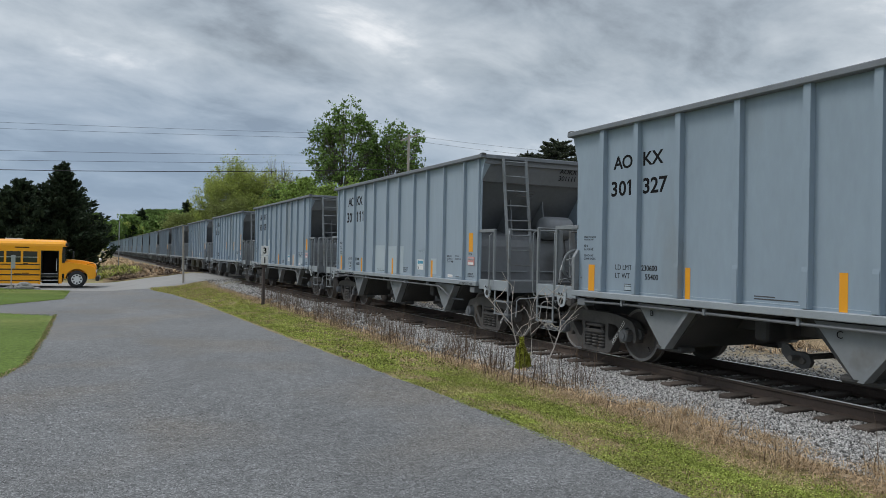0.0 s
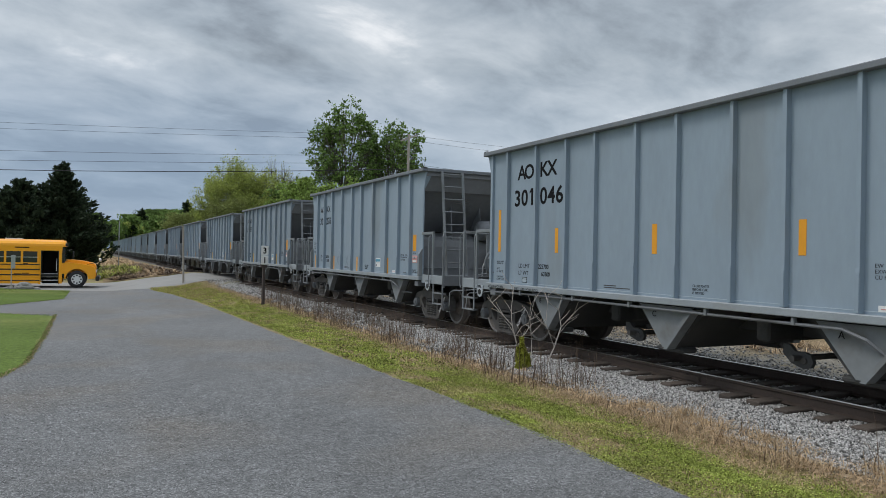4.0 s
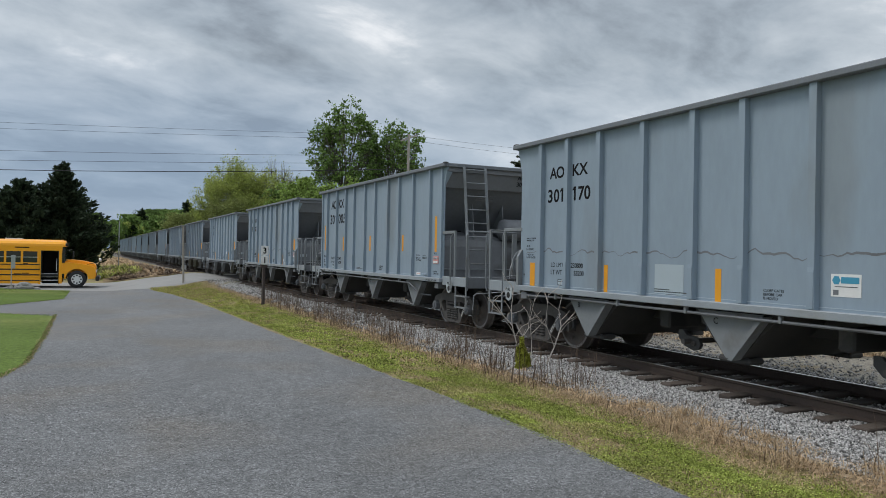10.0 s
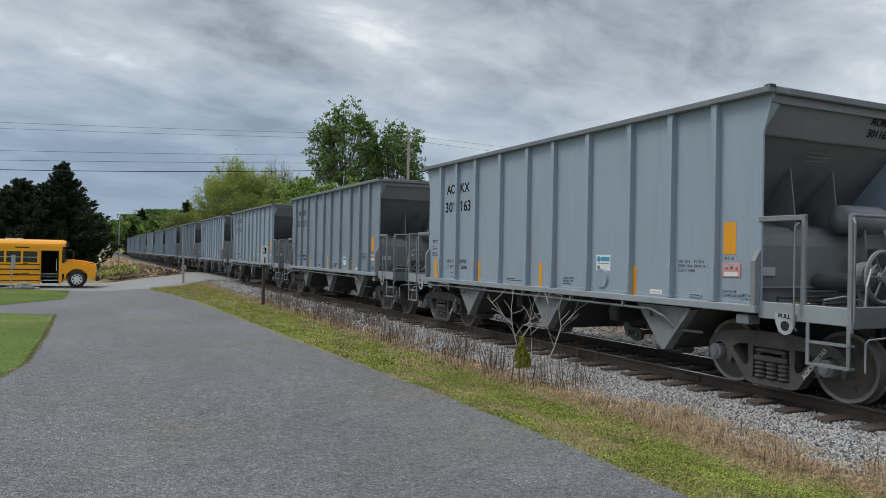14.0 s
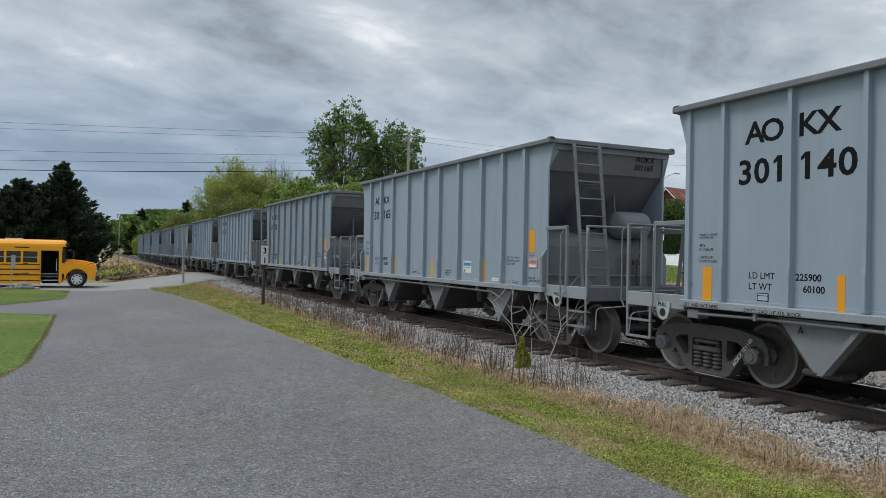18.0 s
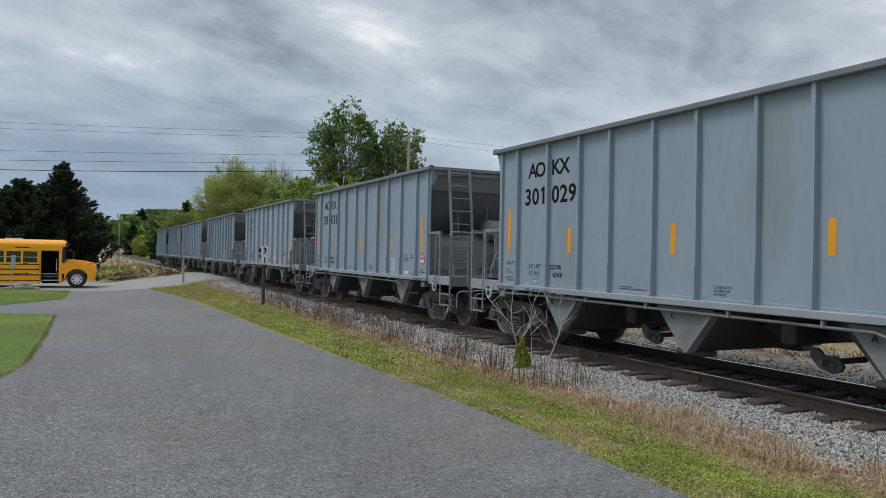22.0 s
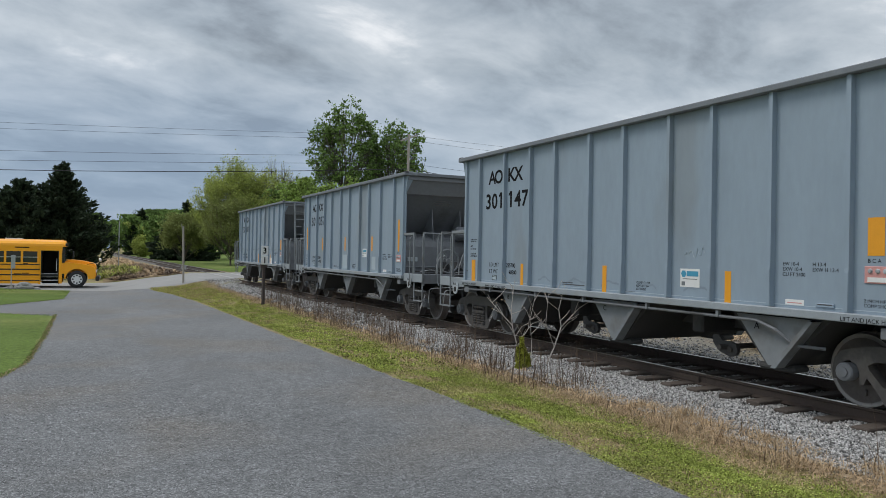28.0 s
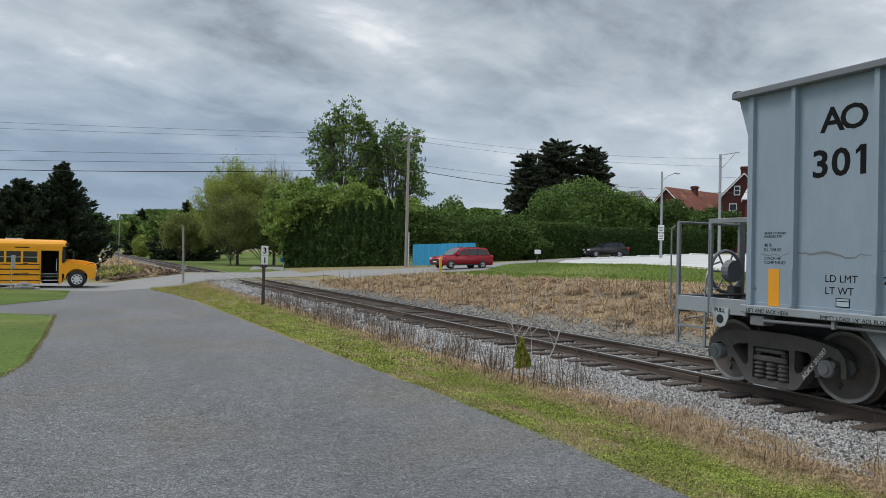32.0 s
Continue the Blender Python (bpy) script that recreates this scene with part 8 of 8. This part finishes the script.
# spans from the pole to the west, and on to the lamp poles in the east
for (xa, ya, za), (xb, yb, zb), sag, r in (((25.95, 60.7, 12.4), (-45, 79, 11.8), 0.35, 0.010), ((25.7, 60.8, 12.0), (-45, 79, 11.2), 0.35, 0.010),
                                           ((25.75, 60.8, 10.6), (-45, 79, 9.3), 0.5, 0.012), ((25.75, 60.8, 9.9), (-45, 79, 8.1), 0.35, 0.014),
                                           ((25.78, 60.78, 9.4), (-45, 79, 8.3), 0.95, 0.030), ((25.95, 60.7, 12.4), (58.9, 55.6, 12.2), 0.55, 0.010),
                                           ((25.7, 60.8, 12.0), (58.9, 55.6, 11.4), 0.55, 0.010), ((25.75, 60.8, 9.9), (49.2, 54.1, 8.4), 0.30, 0.012),
                                           ((25.78, 60.78, 9.4), (49.2, 54.1, 7.6), 0.45, 0.028), ((49.2, 54.1, 8.0), (90, 40, 11), 0.4, 0.015),
                                           ((58.7, 56.0, 10.3), (100, 46, 12), 0.4, 0.012)):
    cable((xa, ya, za), (xb, yb, zb), sag, r, "thin dark overhead cable")


# ---- houses ----
def house(x, y, turn, w, d, eave, ridge, wall, roof, label, windows, chimney=None, z=None, gable_trim="trimwhite"):
    """A gabled house: its gable faces -y before the turn; windows are (x, z, width, height) on that wall."""
    h = empty("house", label, "house")
    h.location = (x, y, (ground_z(x, y) if z is None else z) - 0.1)
    h.rotation_euler = (0, 0, radians(turn))
    prof = [(-w / 2, 0), (w / 2, 0), (w / 2, eave), (0, ridge), (-w / 2, eave)]
    part("wall", prism(B(), prof, "y", 0, d), wall, h)
    sl = math.atan2(ridge - eave, w / 2)
    L = (w / 2 + 0.35) / math.cos(sl)
    for s in (-1, 1):
        bm = B()
        prism(bm, [(0, ridge + 0.02), (s * (w / 2 + 0.35), eave - 0.35 * math.tan(sl) + 0.02), (s * (w / 2 + 0.35), eave - 0.35 * math.tan(sl) + 0.16), (0, ridge + 0.16)], "y", -0.35, d + 0.35)
        part("roof", bm, roof, h)
        prism_b = prism(B(), [(0, ridge - 0.2), (s * (w / 2 + 0.35), eave - 0.35 * math.tan(sl) - 0.2), (s * (w / 2 + 0.35), eave - 0.35 * math.tan(sl) + 0.02), (0, ridge + 0.02)], "y", -0.37, -0.30)
        part("bargeboard", prism_b, gable_trim, h)
        for k in range(3):
            yy = d * (k + 0.5) / 3
            wn = part("window", box(B(), min(s * (w / 2 - 0.02), s * (w / 2 + 0.02)), max(s * (w / 2 - 0.02), s * (w / 2 + 0.02)), yy - 0.45, yy + 0.45, eave * 0.55, eave * 0.55 + 1.5), "glass", h)
            part("frame", box(B(), min(s * (w / 2 + 0.01), s * (w / 2 + 0.05)), max(s * (w / 2 + 0.01), s * (w / 2 + 0.05)), yy - 0.55, yy + 0.55, eave * 0.55 + 0.72, eave * 0.55 + 0.80), "trimwhite", wn)
    for (wx, wz, ww, wh) in windows:
        wn = part("window", box(B(), wx - ww / 2, wx + ww / 2, -0.03, 0.02, wz, wz + wh), "glass", h, "white-framed sash window")
        for a, b_, c, e in ((wx - ww / 2 - 0.13, wx - ww / 2, wz - 0.1, wz + wh + 0.1), (wx + ww / 2, wx + ww / 2 + 0.13, wz - 0.1, wz + wh + 0.1),
                            (wx - ww / 2 - 0.13, wx + ww / 2 + 0.13, wz + wh, wz + wh + 0.14), (wx - ww / 2 - 0.13, wx + ww / 2 + 0.13, wz - 0.14, wz), (wx - ww / 2, wx + ww / 2, wz + wh * 0.48, wz + wh * 0.53)):
            part("frame", box(B(), a, b_, -0.07, -0.005, c, e), "trimwhite", wn)
    if chimney:
        cx, cy, cw, top = chimney
        part("chimney", bevel(box(B(), cx - cw / 2, cx + cw / 2, cy, cy + cw * 0.8, 0 if cy < 0 else eave, top), 0.02), wall, h)
        part("chimney_cap", box(B(), cx - cw / 2 - 0.1, cx + cw / 2 + 0.1, cy - 0.1, cy + cw * 0.8 + 0.1, top - 0.35, top - 0.12), wall, h)
    return h


house(74.3, 80.6, -76, 6.2, 14, 6.4, 9.4, "brick", "redroof", "dark red brick house with a rusty red roof", ((-1.2, 5.6, 0.7, 1.4), (1.0, 2.6, 0.75, 2.2), (-1.4, 2.2, 0.7, 1.9)), (0.5, 6.0, 0.8, 10.1))
house(83.2, 75.0, -48, 6.0, 8, 8.4, 11.6, "brick", "redroof", "dark red brick house with a steep gable", ((-1.4, 5.4, 0.8, 1.8), (1.4, 5.4, 0.8, 1.8), (-0.9, 8.6, 0.6, 1.1)), (0.0, 0.4, 0.9, 12.6))
house(84.0, 73.4, -167, 6.5, 9.0, 8.2, 11.6, "brick", "paleroof", "red brick house wing with a pale metal roof", (), z=2.2)
house(80.8, 94.0, 2, 5.0, 10, 8.0, 10.2, "siding", "greyroof", "white house with a grey roof behind the bushes", ((0.0, 7.6, 0.7, 1.1),))
house(76.4, 57.4, -53, 5.4, 15, 6.6, 9.2, "brick", "greyroof", "red brick house with a broad chimney on its gable", ((-1.35, 3.8, 0.8, 1.9), (1.35, 3.8, 0.8, 1.9), (-0.9, 6.6, 0.55, 1.0), (1.0, 6.6, 0.55, 1.0)), (0.0, -0.35, 1.0, 10.4))
house(71.0, 45.5, -58, 8.4, 11, 5.0, 8.2, "slate", "greyroof", "grey-green house with a grey shingled roof and porch", ((-2.2, 1.2, 0.9, 1.6), (2.0, 1.2, 0.9, 1.6), (0.0, 5.0, 0.8, 1.2)))

# wheel stops along the lot's far side
stop = empty("wheel_stop", "white concrete wheel stop at the lot's edge", "wheel stop", "wheel stops of the lot")
part("stop_block", bevel(box(B(), -0.95, 0.95, -0.09, 0.09, -0.03, 0.13), 0.03), "trimwhite", stop)
for k in range(9):
    f = (k + 0.5) / 9
    x, y = 43.5 + (58.0 - 43.5) * f, 58.6 - 1.2 * f
    m = pose(x, y, ground_z(x, y) + 0.03, 0, 0, -8)
    if k == 0:
        stop.matrix_basis = m
    else:
        copy_thing(stop, m)


# ---- what moves ----
def motions():
    """The train rolls past, its wheels turn."""
    times = [i / 15 for i in range(481)]
    turns = [pose(0, 0, 0, math.degrees(travel(t) / WHEEL_R)) for t in times]
    for i, car in enumerate(TRAIN):
        y0 = 11.11 - HALF + CAR_PITCH * i
        walk(car, [(t, pose(TRACK, y0 - travel(t), 0)) for t in range(33)])
        for w in car.children_recursive:
            if "spins" in w:
                at = Matrix.Translation(w.location)
                walk(w, [(t, at @ m) for t, m in zip(times, turns)])


motions()
